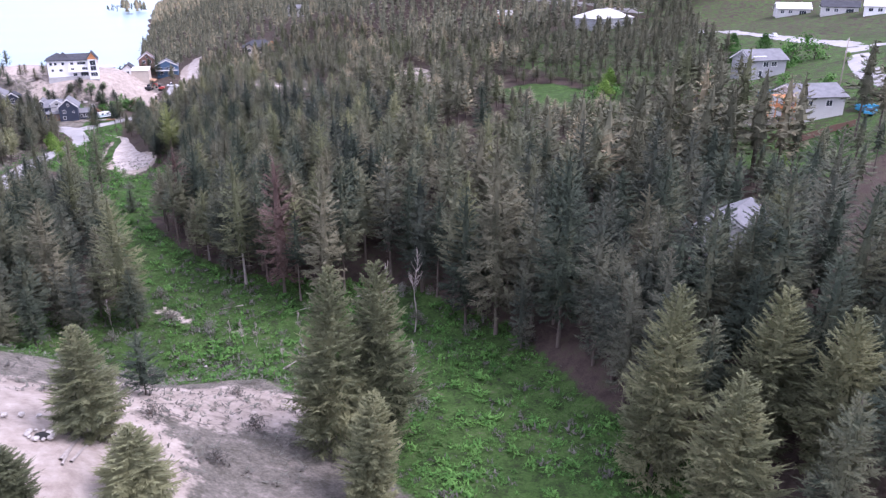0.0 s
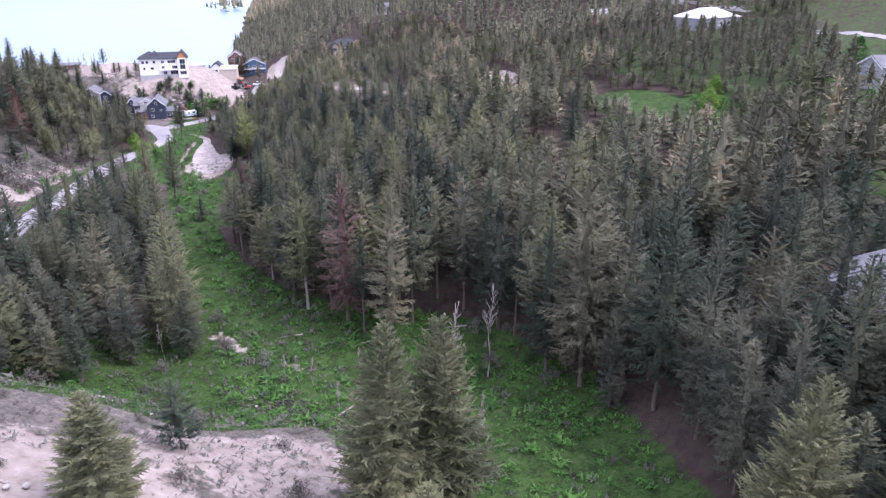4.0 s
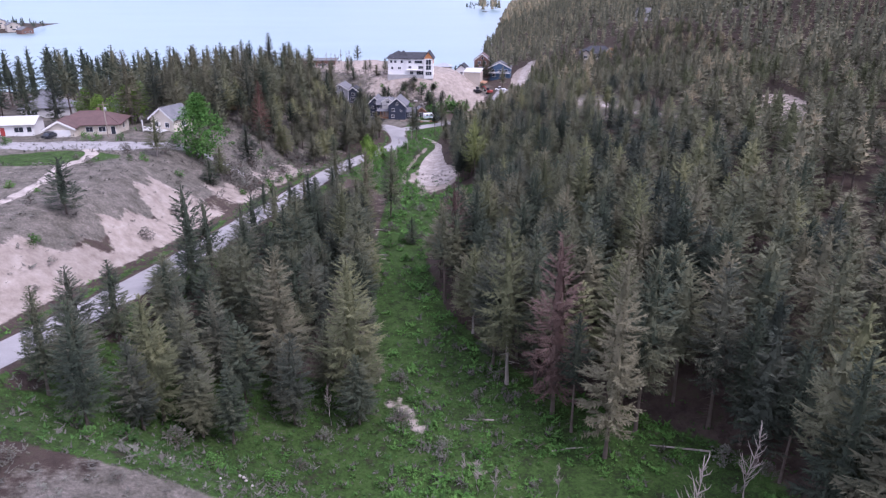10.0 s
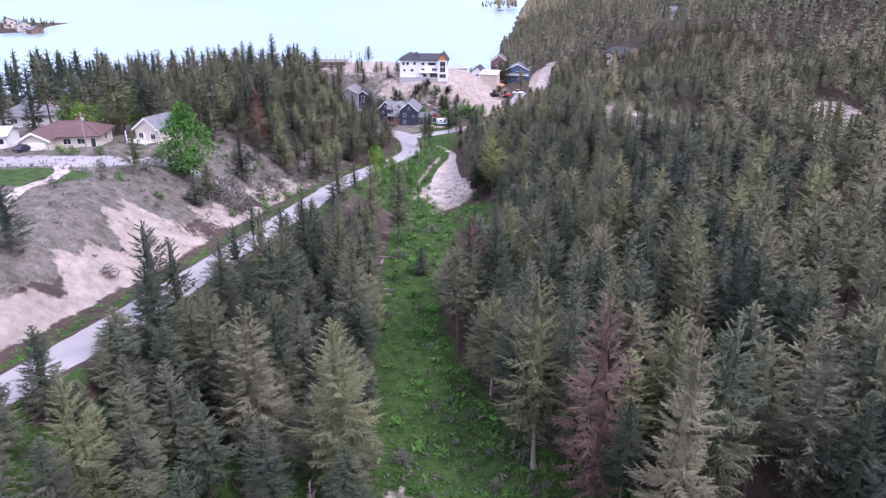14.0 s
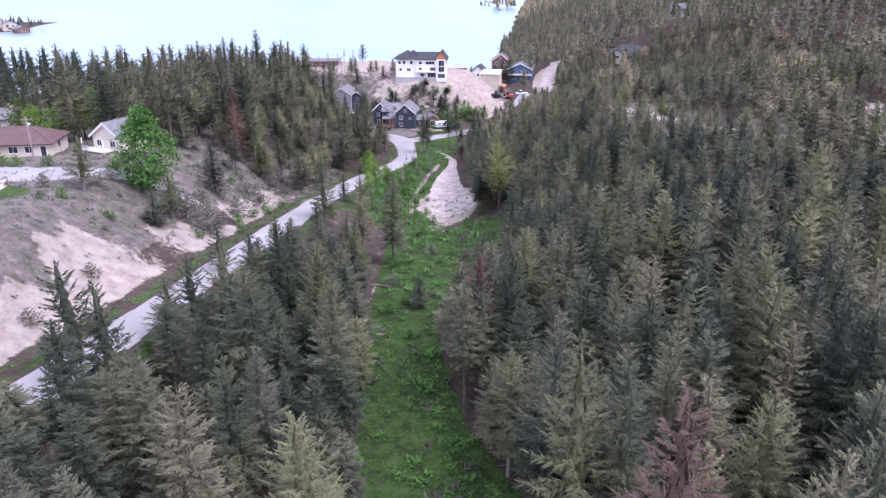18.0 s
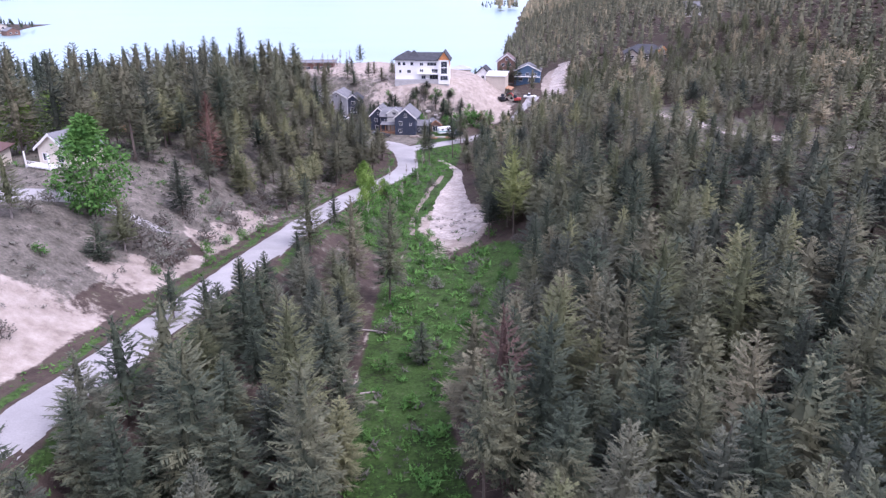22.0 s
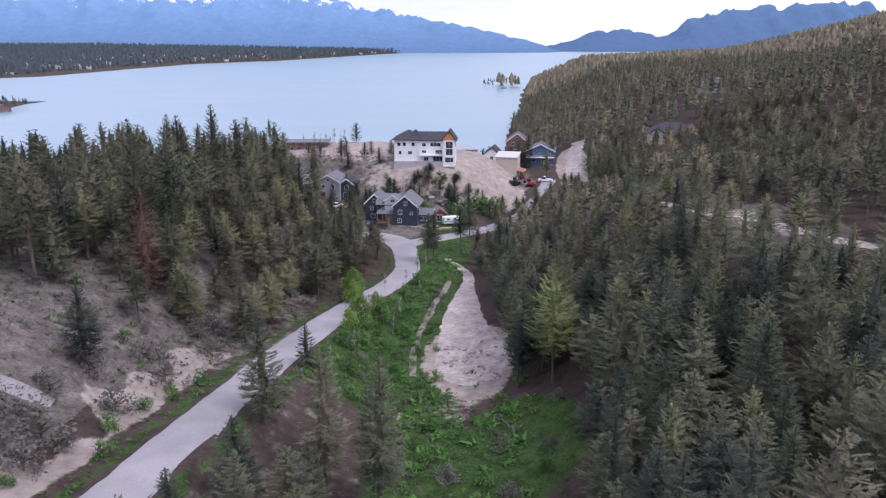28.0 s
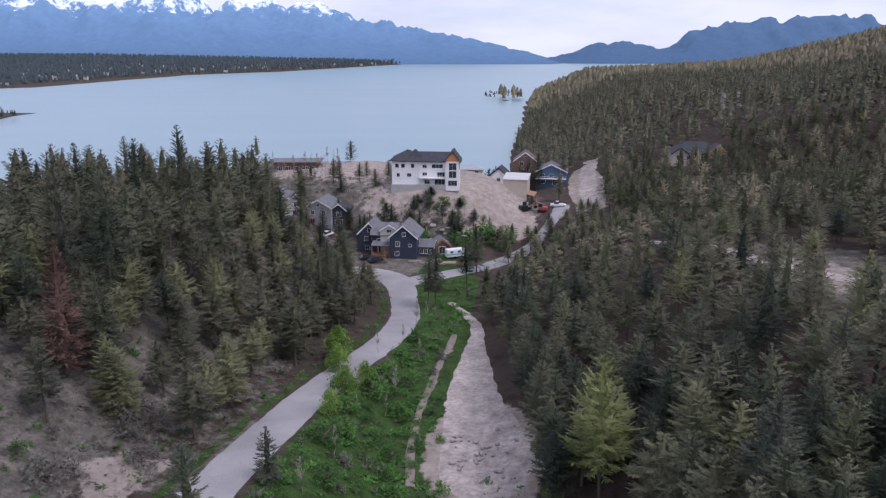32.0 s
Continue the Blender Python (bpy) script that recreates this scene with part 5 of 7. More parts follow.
def window(parent, m, w, h, bars=1, frame_mat=None, name="window"):
    """A framed window or glazed door in the plane of a wall, with its pane a little back."""
    t, e = 0.09, 0.07
    pieces = [box_vf(-w / 2 - t, w / 2 + t, -e, 0.03, h, h + t), box_vf(-w / 2 - t, w / 2 + t, -e - 0.03, 0.03, -t, 0), box_vf(-w / 2 - t, -w / 2, -e, 0.03, 0, h), box_vf(w / 2, w / 2 + t, -e, 0.03, 0, h)]
    for k in range(bars):
        x = -w / 2 + w * (k + 1) / (bars + 1)
        pieces.append(box_vf(x - 0.03, x + 0.03, -e + 0.015, 0.03, 0, h))
    fr = part(name, mesh_of(name, *merged(*pieces), frame_mat or M_TRIM), parent, "", m)
    part("pane", mesh_of("pane", *box_vf(-w / 2, w / 2, -0.025, 0.02, 0, h), M_GLASS), fr)
    return fr


def face_pose(ox, oy, oz, w, d, face, u, z):
    """The place on a wall, u from the face's middle as seen from outside, to the right."""
    if face == "f":
        return pose(ox + u, oy, oz + z)
    if face == "r":
        return pose(ox + w / 2, oy + d / 2 + u, oz + z, 0, 0, 90)
    if face == "l":
        return pose(ox - w / 2, oy + d / 2 - u, oz + z, 0, 0, -90)
    return pose(ox - u, oy + d, oz + z, 0, 0, 180)


def block(root, w, d, h, roof, rise, wall, cover, axis="x", at=(0, 0, 0), over=0.5, windows=(), trim=None, siding=0.0, turn=0.0):
    """One volume of a house: walls, roof, barge boards, windows given as (face, u, z, width, height, bars)."""
    base = pose(at[0], at[1], at[2], 0, 0, turn)
    part("wall", mesh_of("wall", *hull(w, d, h, roof, rise, axis), wall), root, "", base)
    part("roof", mesh_of("roof", *roof_vf(w, d, h, roof, rise, axis, over), cover), root, "", base)
    if siding:
        pieces = []
        for k in range(int(h / siding)):
            z = 0.1 + k * siding
            pieces += [box_vf(-w / 2 - 0.02, w / 2 + 0.02, -0.025, 0, z, z + 0.03), box_vf(w / 2, w / 2 + 0.025, 0, d, z, z + 0.03), box_vf(-w / 2 - 0.025, -w / 2, 0, d, z, z + 0.03)]
        part("siding", mesh_of("siding", *merged(*pieces), wall), root, "", base)
    if trim and roof == "gable":
        run = w / 2 if axis == "y" else d / 2
        s = rise / run * over
        pieces = []
        ends = [(-over, 1), ] if axis == "y" else [(-w / 2 - over, 1), (w / 2 + over, -1)]
        for p, sg in ends:
            for q in (-1, 1):
                if axis == "y":
                    a, b = Vector((q * (w / 2 + over), p - 0.03, h - s)), Vector((0, p - 0.03, h + rise))
                    n = Vector((0, 0.06, 0))
                else:
                    a, b = Vector((p, d / 2 + q * (d / 2 + over), h - s)), Vector((p, d / 2, h + rise))
                    n = Vector((0.06 * sg, 0, 0))
                dn = Vector((0, 0, -0.30))
                v = [a + dn, b + dn, b + Vector((0, 0, 0.2)), a + Vector((0, 0, 0.2))]
                v = [k for k in v] + [k + n for k in v]
                pieces.append((v, [(0, 1, 2, 3), (7, 6, 5, 4), (0, 4, 5, 1), (1, 5, 6, 2), (2, 6, 7, 3), (3, 7, 4, 0)]))
        part("barge_board", mesh_of("barge_board", *merged(*pieces), trim), root, "", base)
    for face, u, z, ww, hh, bars in windows:
        window(root, base @ face_pose(0, 0, 0, w, d, face, u, z), ww, hh, bars, name="window" if z > 0.3 else "door")


def posts(root, spots, h, r, mat, name="post", z0=-0.6):
    for x, y in spots:
        part(name, mesh_of(name, *box_vf(x - r, x + r, y - r, y + r, z0, h), mat), root)


def house(name, label, x, y, rz=0.0, category="house", dz=0.0):
    return thing(name, x, y, gz(x, y) + dz, rz, label, category)


# the big unfinished house on the bluff
big = house("house_under_construction", "large white unfinished house with dark roof and orange gable", 3.2, 405, -4)
big.location.z = 23.1
up = [("f", u, 5.9, 1.1, 1.1, 0) for u in (-3.0, -0.6)]
block(big, 9.5, 11, 8.2, "hip", 2.6, M_WHITE, M_DARKROOF, at=(-6.2, 0, 0), over=0.7, windows=[("f", -3, 5.7, 1.1, 1.2, 0), ("f", -1, 5.7, 1.1, 1.2, 0), ("f", 2.2, 5.7, 1.1, 1.2, 0), ("f", -2.6, 2.7, 0.9, 1.1, 0), ("f", 1.0, 2.7, 1.4, 1.1, 1), ("l", 0, 5.6, 1.4, 1.2, 1), ("l", -2.5, 2.6, 1.4, 1.2, 1)])
block(big, 10.0, 10, 8.0, "gable", 2.3, M_WHITE, M_DARKROOF, at=(3.0, -0.4, 0), over=0.6, windows=[("f", -3.0, 5.7, 1.3, 1.1, 1), ("f", 1.2, 5.7, 3.6, 1.2, 2), ("f", -3.0, 3.1, 1.4, 1.1, 1), ("f", 2.4, 2.9, 2.4, 1.4, 2), ("f", -2.2, 0.4, 1.6, 1.3, 1), ("f", 2.0, 0.1, 3.4, 1.9, 2)])
block(big, 4.4, 9, 8.3, "gable", 3.0, M_WHITE, M_DARKROOF, "y", at=(9.2, -1.6, 0), over=0.5, windows=[("f", 0.1, 5.2, 2.4, 2.3, 1), ("f", 0.1, 2.7, 2.4, 2.2, 1), ("f", 0.1, 0.1, 2.9, 1.7, 2), ("r", 0, 5.6, 1.4, 1.3, 1), ("r", 0, 2.8, 1.4, 1.3, 1)])
part("gable_sheathing", mesh_of("gable_sheathing", [(7.0, -1.64, 8.1), (11.4, -1.64, 8.1), (9.2, -1.64, 11.2), (7.0, -1.7, 8.1), (11.4, -1.7, 8.1), (9.2, -1.7, 11.2)], [(0, 1, 2), (5, 4, 3), (0, 3, 4, 1), (1, 4, 5, 2), (2, 5, 3, 0)], M_ORANGE), big, "bare orange sheathing board")
part("side_sheathing", mesh_of("side_sheathing", [(11.44, -1.5, 8.0), (11.44, 3.0, 8.0), (11.44, 3.0, 5.6), (11.44, -1.5, 5.6), (11.5, -1.5, 8.0), (11.5, 3.0, 8.0), (11.5, 3.0, 5.6), (11.5, -1.5, 5.6)], [(0, 1, 2, 3), (7, 6, 5, 4), (0, 4, 5, 1), (1, 5, 6, 2), (2, 6, 7, 3), (3, 7, 4, 0)], M_ORANGE), big, "bare orange sheathing board")
part("foundation", mesh_of("foundation", *box_vf(-11.1, 11.3, -1.2, 10.8, -2.6, 0.25), M_CONCRETE), big, "grey concrete foundation")
part("balcony", mesh_of("balcony", *merged(box_vf(-1.5, 6.5, -2.0, -0.4, 2.4, 2.6), box_vf(-1.5, 6.5, -2.0, -1.94, 3.4, 3.48), *[box_vf(-1.5 + k * 1.0, -1.44 + k * 1.0, -2.0, -1.94, 2.6, 3.4) for k in range(9)]), M_TRIM), big)
part("dormer_roof", mesh_of("dormer_roof", *roof_vf(4.2, 4.0, 9.0, "hip", 2.2, over=0.3), M_DARKROOF), big, "", pose(-3.4, 1.5, 0))

# the navy house by the junction
navy = house("house", "dark navy house with white trimmed gables and a timber porch", -1.9, 363.5, -8)
block(navy, 7.6, 10, 6.4, "gable", 3.2, M_NAVY, M_GREYROOF, "y", trim=M_TRIM, siding=0.4, windows=[("f", 0.2, 6.5, 0.9, 1.1, 1), ("f", -1.6, 3.6, 1.1, 1.3, 1), ("f", 2.0, 3.6, 0.7, 0.7, 0), ("f", -1.8, 0.9, 1.1, 1.2, 1), ("r", 0, 3.5, 1.2, 1.2, 1), ("r", 2.5, 0.9, 1.2, 1.2, 1)])
block(navy, 7.0, 8, 6.0, "gable", 2.6, M_NAVY, M_GREYROOF, "x", at=(-6.2, 3.4, 0), siding=0.4, windows=[("f", -1.5, 3.5, 1.2, 1.2, 1), ("f", 1.2, 3.5, 1.2, 1.2, 1), ("f", 0.5, 0.05, 1.0, 2.0, 0)])
block(navy, 5.2, 3.2, 7.4, "gable", 1.6, M_LIGHTGREY, M_GREYROOF, "y", at=(-4.6, 3.0, 0), trim=M_TRIM, over=0.3, windows=[("f", 0, 6.7, 1.3, 0.9, 1)])
block(navy, 6.0, 8, 5.8, "gable", 2.9, M_NAVY, M_GREYROOF, "y", at=(-11.2, 6.0, 0), trim=M_TRIM, siding=0.4, windows=[("f", -0.9, 3.4, 1.0, 1.2, 1), ("f", 1.4, 3.4, 1.0, 1.2, 1), ("f", 0, 6.0, 0.8, 0.9, 0), ("f", -0.6, 0.7, 1.2, 1.3, 1)])
block(navy, 4.2, 6, 3.0, "gable", 1.4, M_NAVY, M_GREYROOF, "x", at=(5.8, 3.0, 0), trim=M_TRIM, windows=[("f", -1.1, 1.0, 0.9, 1.3, 1), ("f", 0.0, 1.0, 0.9, 1.3, 1), ("f", 1.1, 1.0, 0.9, 1.3, 1)])
part("porch_roof", mesh_of("porch_roof", *slab([(-9.4, 0.4, 3.3), (-3.9, 0.4, 3.3), (-3.9, 3.4, 4.0), (-9.4, 3.4, 4.0)], 0.18), M_GREYROOF), navy)
part("porch_deck", mesh_of("porch_deck", *box_vf(-9.3, -3.9, 0.6, 3.4, 0.3, 0.5), M_TIMBER), navy)
posts(navy, [(-9.2, 0.7), (-7.4, 0.7), (-5.6, 0.7), (-4.1, 0.7)], 3.3, 0.11, M_TIMBER)
part("railing", mesh_of("railing", *merged(box_vf(-9.2, -4.1, 0.66, 0.74, 1.4, 1.5), *[box_vf(-9.2 + k * 0.3, -9.15 + k * 0.3, 0.68, 0.72, 0.5, 1.4) for k in range(18)]), M_TIMBER), navy)

shed_b = house("garden_shed", "small brown shed with a grey gable roof", 9.0, 369, 12, "shed")
block(shed_b, 4.2, 4.5, 2.7, "gable", 1.6, M_BROWNWALL, M_GREYROOF, "y", trim=M_TIMBER, windows=[("f", 0, 0.05, 1.8, 2.0, 1)])

# townhouses towards the lake
for tx, ty, tr, wl_mat, lab in ((-45, 398, 6, M_LIGHTGREY, "light grey townhouse with a brick-red porch"), (-31, 396, -10, M_GREYSIDE, "grey townhouse with dark gables and white windows")):
    th = house("townhouse", lab, tx, ty, tr)
    block(th, 8.5, 10, 6.2, "gable", 2.4, wl_mat, M_GREYROOF, "y", trim=M_TRIM, siding=0.5, windows=[("f", -1.8, 3.7, 1.1, 1.3, 1), ("f", 1.8, 3.7, 1.1, 1.3, 1), ("f", 0, 6.4, 0.8, 0.8, 0), ("f", -2, 0.9, 1.4, 1.3, 1), ("r", -2, 3.6, 1.2, 1.2, 1), ("l", 2, 3.6, 1.2, 1.2, 1)])
    block(th, 5.0, 6, 5.4, "gable", 1.8, M_NAVY if tr < 0 else M_LIGHTGREY, M_DARKROOF, "y", at=(6.4, 1.5, 0), trim=M_TRIM, windows=[("f", 0, 3.2, 1.4, 1.3, 1), ("f", 0, 0.05, 2.4, 2.1, 3)])
    part("porch", mesh_of("porch", *merged(box_vf(-4.2, -0.6, -2.0, 0, 2.6, 2.8), box_vf(-4.2, -0.6, -2.0, 0, 0.1, 0.3)), M_BROWNWALL), th)
    posts(th, [(-4.1, -1.9), (-0.7, -1.9)], 2.6, 0.12, M_BROWNWALL)

flat = house("house", "long red-brown flat-roofed house on the lake bluff", -46.5, 440, 3)
flat.location.z = 21.0
block(flat, 17, 9, 4.6, "flat", 0, M_BROWNWALL, M_GREYROOF, over=1.2, windows=[("f", u, 1.0, 1.9, 1.9, 2) for u in (-6, -3, 0.3, 3.4, 6.2)])
part("deck", mesh_of("deck", *merged(box_vf(-9, 9, -2.6, 0, -0.3, -0.1), box_vf(-9, 9, -2.6, -2.5, 0.7, 0.8), *[box_vf(-9 + k * 1.5, -8.9 + k * 1.5, -2.6, -2.5, -2.0, 0.8) for k in range(13)]), M_BROWNWALL), flat)

# the cluster over the slide on the bluff's right
shed_a = house("tall_shed", "tall beige windowless building with a shallow shed roof", 35, 424, -14, "building")
shed_a.location.z = 12.6
block(shed_a, 8.6, 8, 9.0, "shed", 1.2, M_BEIGE, M_LIGHTGREY, over=0.3, windows=[("r", 1.0, 0.05, 2.2, 2.2, 1)])
part("lean_to", mesh_of("lean_to", *merged(slab([(4.3, -0.2, 4.0), (7.0, -0.2, 3.4), (7.0, 8, 3.4), (4.3, 8, 4.0)], 0.15), box_vf(6.8, 6.95, -0.1, 0.05, -1.5, 3.4), box_vf(6.8, 6.95, 7.8, 7.95, -1.5, 3.4)), M_TIMBER), shed_a)
wg = house("house", "white gabled house with a dark metal roof", 30, 436, -12)
wg.location.z = 15.5
block(wg, 7, 8, 5.6, "gable", 3.0, M_WHITE, M_DARKROOF, "y", trim=M_DARKROOF, windows=[("f", 0, 3.6, 1.2, 1.2, 1), ("r", 0, 3.4, 1.4, 1.2, 1)])
bh = house("house", "dark blue house with white trim and a low gable", 52, 452, -10)
bh.location.z = 15.0
block(bh, 12, 9, 5.4, "gable", 2.8, M_BLUE, M_GREYROOF, "y", trim=M_TRIM, siding=0.5, windows=[("f", -3.5, 3.0, 1.6, 1.3, 1), ("f", 0, 3.0, 1.6, 1.3, 1), ("f", 3.5, 3.0, 1.6, 1.3, 1), ("f", -3, 0.5, 1.6, 1.4, 1), ("f", 2, 0.05, 2.6, 2.1, 3)])
part("balcony", mesh_of("balcony", *merged(box_vf(-6, 6, -1.6, 0, 2.5, 2.7), box_vf(-6, 6, -1.6, -1.54, 3.5, 3.58)), M_TRIM), bh)
rb = house("house", "tall red-brown gabled house among firs", 43, 464, -8)
rb.location.z = 14.5
block(rb, 9, 9, 8.5, "gable", 3.4, M_BROWNWALL, M_BROWNROOF, "y", trim=M_TRIM, windows=[("f", -1.6, 6.4, 1.3, 1.4, 1), ("f", 1.6, 6.4, 1.3, 1.4, 1), ("f", 0, 9.2, 1.0, 0.9, 0), ("f", 0, 3.2, 3.0, 1.5, 2)])
low = house("house", "low house with a pale blue metal roof by the water", 21, 462, 0)
low.location.z = 17.0
block(low, 9, 8, 2.6, "hip", 1.5, M_CREAM, M_STEEL, windows=[("f", -2, 0.9, 1.4, 1.1, 1), ("f", 2, 0.9, 1.4, 1.1, 1)])

dr = house("house", "long house with a dark hipped roof among the firs", 101.5, 430, -8)
block(dr, 17, 10, 3.4, "hip", 3.2, M_BEIGE, M_DARKROOF, over=0.8, windows=[("f", u, 0.9, 1.5, 1.4, 1) for u in (-6, -3.2, 0, 3)])
block(dr, 6, 5, 4.0, "gable", 2.6, M_TIMBER, M_DARKROOF, "y", at=(6.5, -3.0, 0), over=0.7, trim=M_ORANGE, windows=[("f", -1.2, 1.0, 1.4, 2.2, 1), ("f", 1.2, 1.0, 1.4, 2.2, 1), ("f", 0, 4.0, 1.2, 1.0, 0)])
block(dr, 5, 4, 3.4, "gable", 1.9, M_BEIGE, M_DARKROOF, "y", at=(-6.5, -2.0, 0), over=0.6, trim=M_DARKROOF, windows=[("f", 0, 0.9, 2.0, 1.5, 1)])

# bungalows round the cul-de-sac
bun = house("house", "cream bungalow with a brown hipped roof and white garage door", -72.5, 219, 8)
block(bun, 15, 10, 2.8, "hip", 2.3, M_CREAM, M_BROWNROOF, over=0.7, windows=[("f", 0.6, 0.9, 1.6, 1.2, 1), ("f", 3.6, 0.9, 1.6, 1.2, 1), ("f", 6.2, 0.05, 1.0, 2.05, 0), ("r", 0, 0.9, 1.5, 1.2, 1)])
block(bun, 6.4, 6, 2.7, "gable", 1.7, M_CREAM, M_BROWNROOF, "y", at=(-5.2, -3.4, 0), over=0.6, trim=M_TRIM)
part("garage_door", mesh_of("garage_door", *merged(box_vf(-7.6, -2.8, -3.47, -3.41, 0.05, 2.2), *[box_vf(-7.55, -2.85, -3.50, -3.46, 0.1 + k * 0.53, 0.54 + k * 0.53) for k in range(4)]), M_TRIM), bun, "white panelled garage door")
chim = box_vf(1.5, 2.2, 5, 5.7, 3.5, 5.9)
part("chimney", mesh_of("chimney", *chim, M_BROWNWALL), bun)
wh2 = house("house", "low white house with a red door and a pale flat roof", -91, 217, 10)
block(wh2, 12, 8, 2.8, "gable", 1.2, M_WHITE, M_LIGHTGREY, "x", over=0.7, windows=[("f", 2.6, 0.9, 2.0, 1.2, 1), ("f", 5, 0.9, 1.0, 1.2, 0)])
part("door", mesh_of("door", *box_vf(-1.6, -0.6, -0.06, 0.02, 0.05, 2.1), M_CARRED), wh2, "red front door")
gry = house("house", "cream house with a grey gable roof behind a broadleaf tree", -55.5, 224, -24)
block(gry, 7.5, 7, 3.2, "gable", 2.6, M_CREAM, M_GREYROOF, "y", trim=M_TRIM, windows=[("f", -2, 1.0, 1.3, 1.2, 1), ("f", 1.6, 1.0, 1.3, 1.2, 1), ("r", 0, 1.0, 1.4, 1.2, 1)])
part("porch", mesh_of("porch", *merged(box_vf(-4.5, 1.5, -2.4, 0, 0.2, 0.45), box_vf(-4.5, 1.5, -2.4, -2.32, 1.2, 1.3), *[box_vf(-4.5 + k * 0.4, -4.44 + k * 0.4, -2.4, -2.34, 0.4, 1.25) for k in range(16)]), M_TRIM), gry, "white railed porch")
posts(gry, [(-4.4, -2.3), (1.4, -2.3)], 2.9, 0.1, M_TRIM)
gr2 = house("house", "grey-roofed house behind the bungalows", -98, 250, 15)
block(gr2, 13, 9, 2.9, "hip", 2.2, M_LIGHTGREY, M_GREYROOF, over=0.6, windows=[("f", -3, 0.9, 1.6, 1.2, 1), ("f", 3, 0.9, 1.6, 1.2, 1)])
for px, py, col in ((-86, 262, M_LIGHTGREY), (-112, 275, M_CREAM), (-120, 238, M_GREYSIDE)):
    hb = house("house", "single-storey house half hidden by trees", px, py, px * 0.3)
    block(hb, 11, 8, 2.8, "gable", 2.0, col, M_GREYROOF, "x", over=0.6, windows=[("f", -3, 0.9, 1.5, 1.2, 1), ("f", 3, 0.9, 1.5, 1.2, 1)])

# houses on the right-hand slope
tr_h = house("house", "pale house hidden among tall firs with a side stair", 80.5, 62, 24)
block(tr_h, 8.5, 8, 6.6, "gable", 2.4, M_LIGHTGREY, M_GREYROOF, "x", trim=M_TRIM, siding=0.5, windows=[("f", -2.2, 4.0, 1.2, 1.3, 1), ("f", 1.6, 4.0, 1.6, 1.3, 1), ("f", -1.2, 0.9, 1.4, 1.3, 1), ("l", 0, 4.0, 1.2, 1.2, 1)])
part("stair", mesh_of("stair", *merged(*[box_vf(4.6, 5.8, 0.3 * k - 2.0, 0.3 * k - 1.7, 0.19 * k - 0.2, 0.19 * k + 0.02) for k in range(15)]), M_POLE), tr_h)
part("stair_rail", mesh_of("stair_rail", *merged(tube([(5.8, -2.0, 0.9), (5.8, 2.5, 3.75)], [0.04, 0.04], 6), *[box_vf(5.77, 5.83, 0.9 * k - 1.9, 0.9 * k - 1.84, 0.57 * k - 0.1, 0.57 * k + 0.97) for k in range(5)]), M_POLE), tr_h)
part("deck", mesh_of("deck", *box_vf(-4.2, 4.4, -2.4, 0, 2.8, 3.0), M_POLE), tr_h)
posts(tr_h, [(-4.0, -2.2), (0, -2.2), (4.2, -2.2)], 2.8, 0.1, M_POLE)
tan_h = house("house", "light grey gabled house with a cedar deck", 155, 111, -18)
block(tan_h, 12, 10, 5.2, "gable", 2.2, M_LIGHTGREY, M_GREYROOF, "x", over=0.6, trim=M_TRIM, windows=[("f", -3, 3.0, 1.5, 1.3, 1), ("f", 2, 3.0, 1.5, 1.3, 1), ("r", 0, 3.0, 1.3, 1.2, 1), ("l", 0, 3.0, 1.4, 1.3, 1)])
part("deck", mesh_of("deck", *merged(box_vf(-9.5, -6, 0, 6, 2.5, 2.7), box_vf(-9.5, -6, 0, 6, 4.9, 5.0), box_vf(-9.5, -9.4, 0, 6, 3.5, 3.6), *[box_vf(-9.5, -9.42, k * 0.5, k * 0.5 + 0.06, 2.7, 3.6) for k in range(13)]), M_ORANGE), tan_h, "orange-brown cedar deck")
posts(tan_h, [(-9.3, 0.2), (-9.3, 3), (-9.3, 5.8), (-6.4, 0.2)], 5.0, 0.12, M_ORANGE)
dg = house("house", "dark grey gabled house with white windows", 184, 151, -12)
block(dg, 12, 9, 5.2, "gable", 2.4, M_GREYSIDE, M_GREYROOF, "x", over=0.6, trim=M_TRIM, siding=0.5, windows=[("f", -1.0, 3.2, 1.7, 1.3, 1), ("f", 1.8, 3.2, 1.7, 1.3, 1), ("f", -2.5, 0.05, 1.0, 2.0, 0), ("l", 0, 3.0, 1.2, 1.2, 1)])
part("dormer", mesh_of("dormer", *box_vf(-4.8, -0.5, 0.8, 3.0, 5.9, 6.15), M_WHITE), dg)
bl = house("large_building", "broad grey building with a low hipped metal roof", 241, 290, 10, "building")
block(bl, 26, 16, 5.0, "hip", 3.6, M_GREYSIDE, M_LIGHTGREY, over=0.6, windows=[("f", u, 1.5, 2.2, 1.6, 2) for u in (-9, -4, 1, 6)])
red_s = house("barn", "small red barn with a pale roof", 215, 345, 5, "barn")
block(red_s, 11, 8, 4.2, "gable", 2.6, M_CARRED, M_LIGHTGREY, "x", windows=[("f", -2, 0.05, 2.4, 2.6, 1), ("f", 3, 1.4, 1.2, 1.2, 1)])
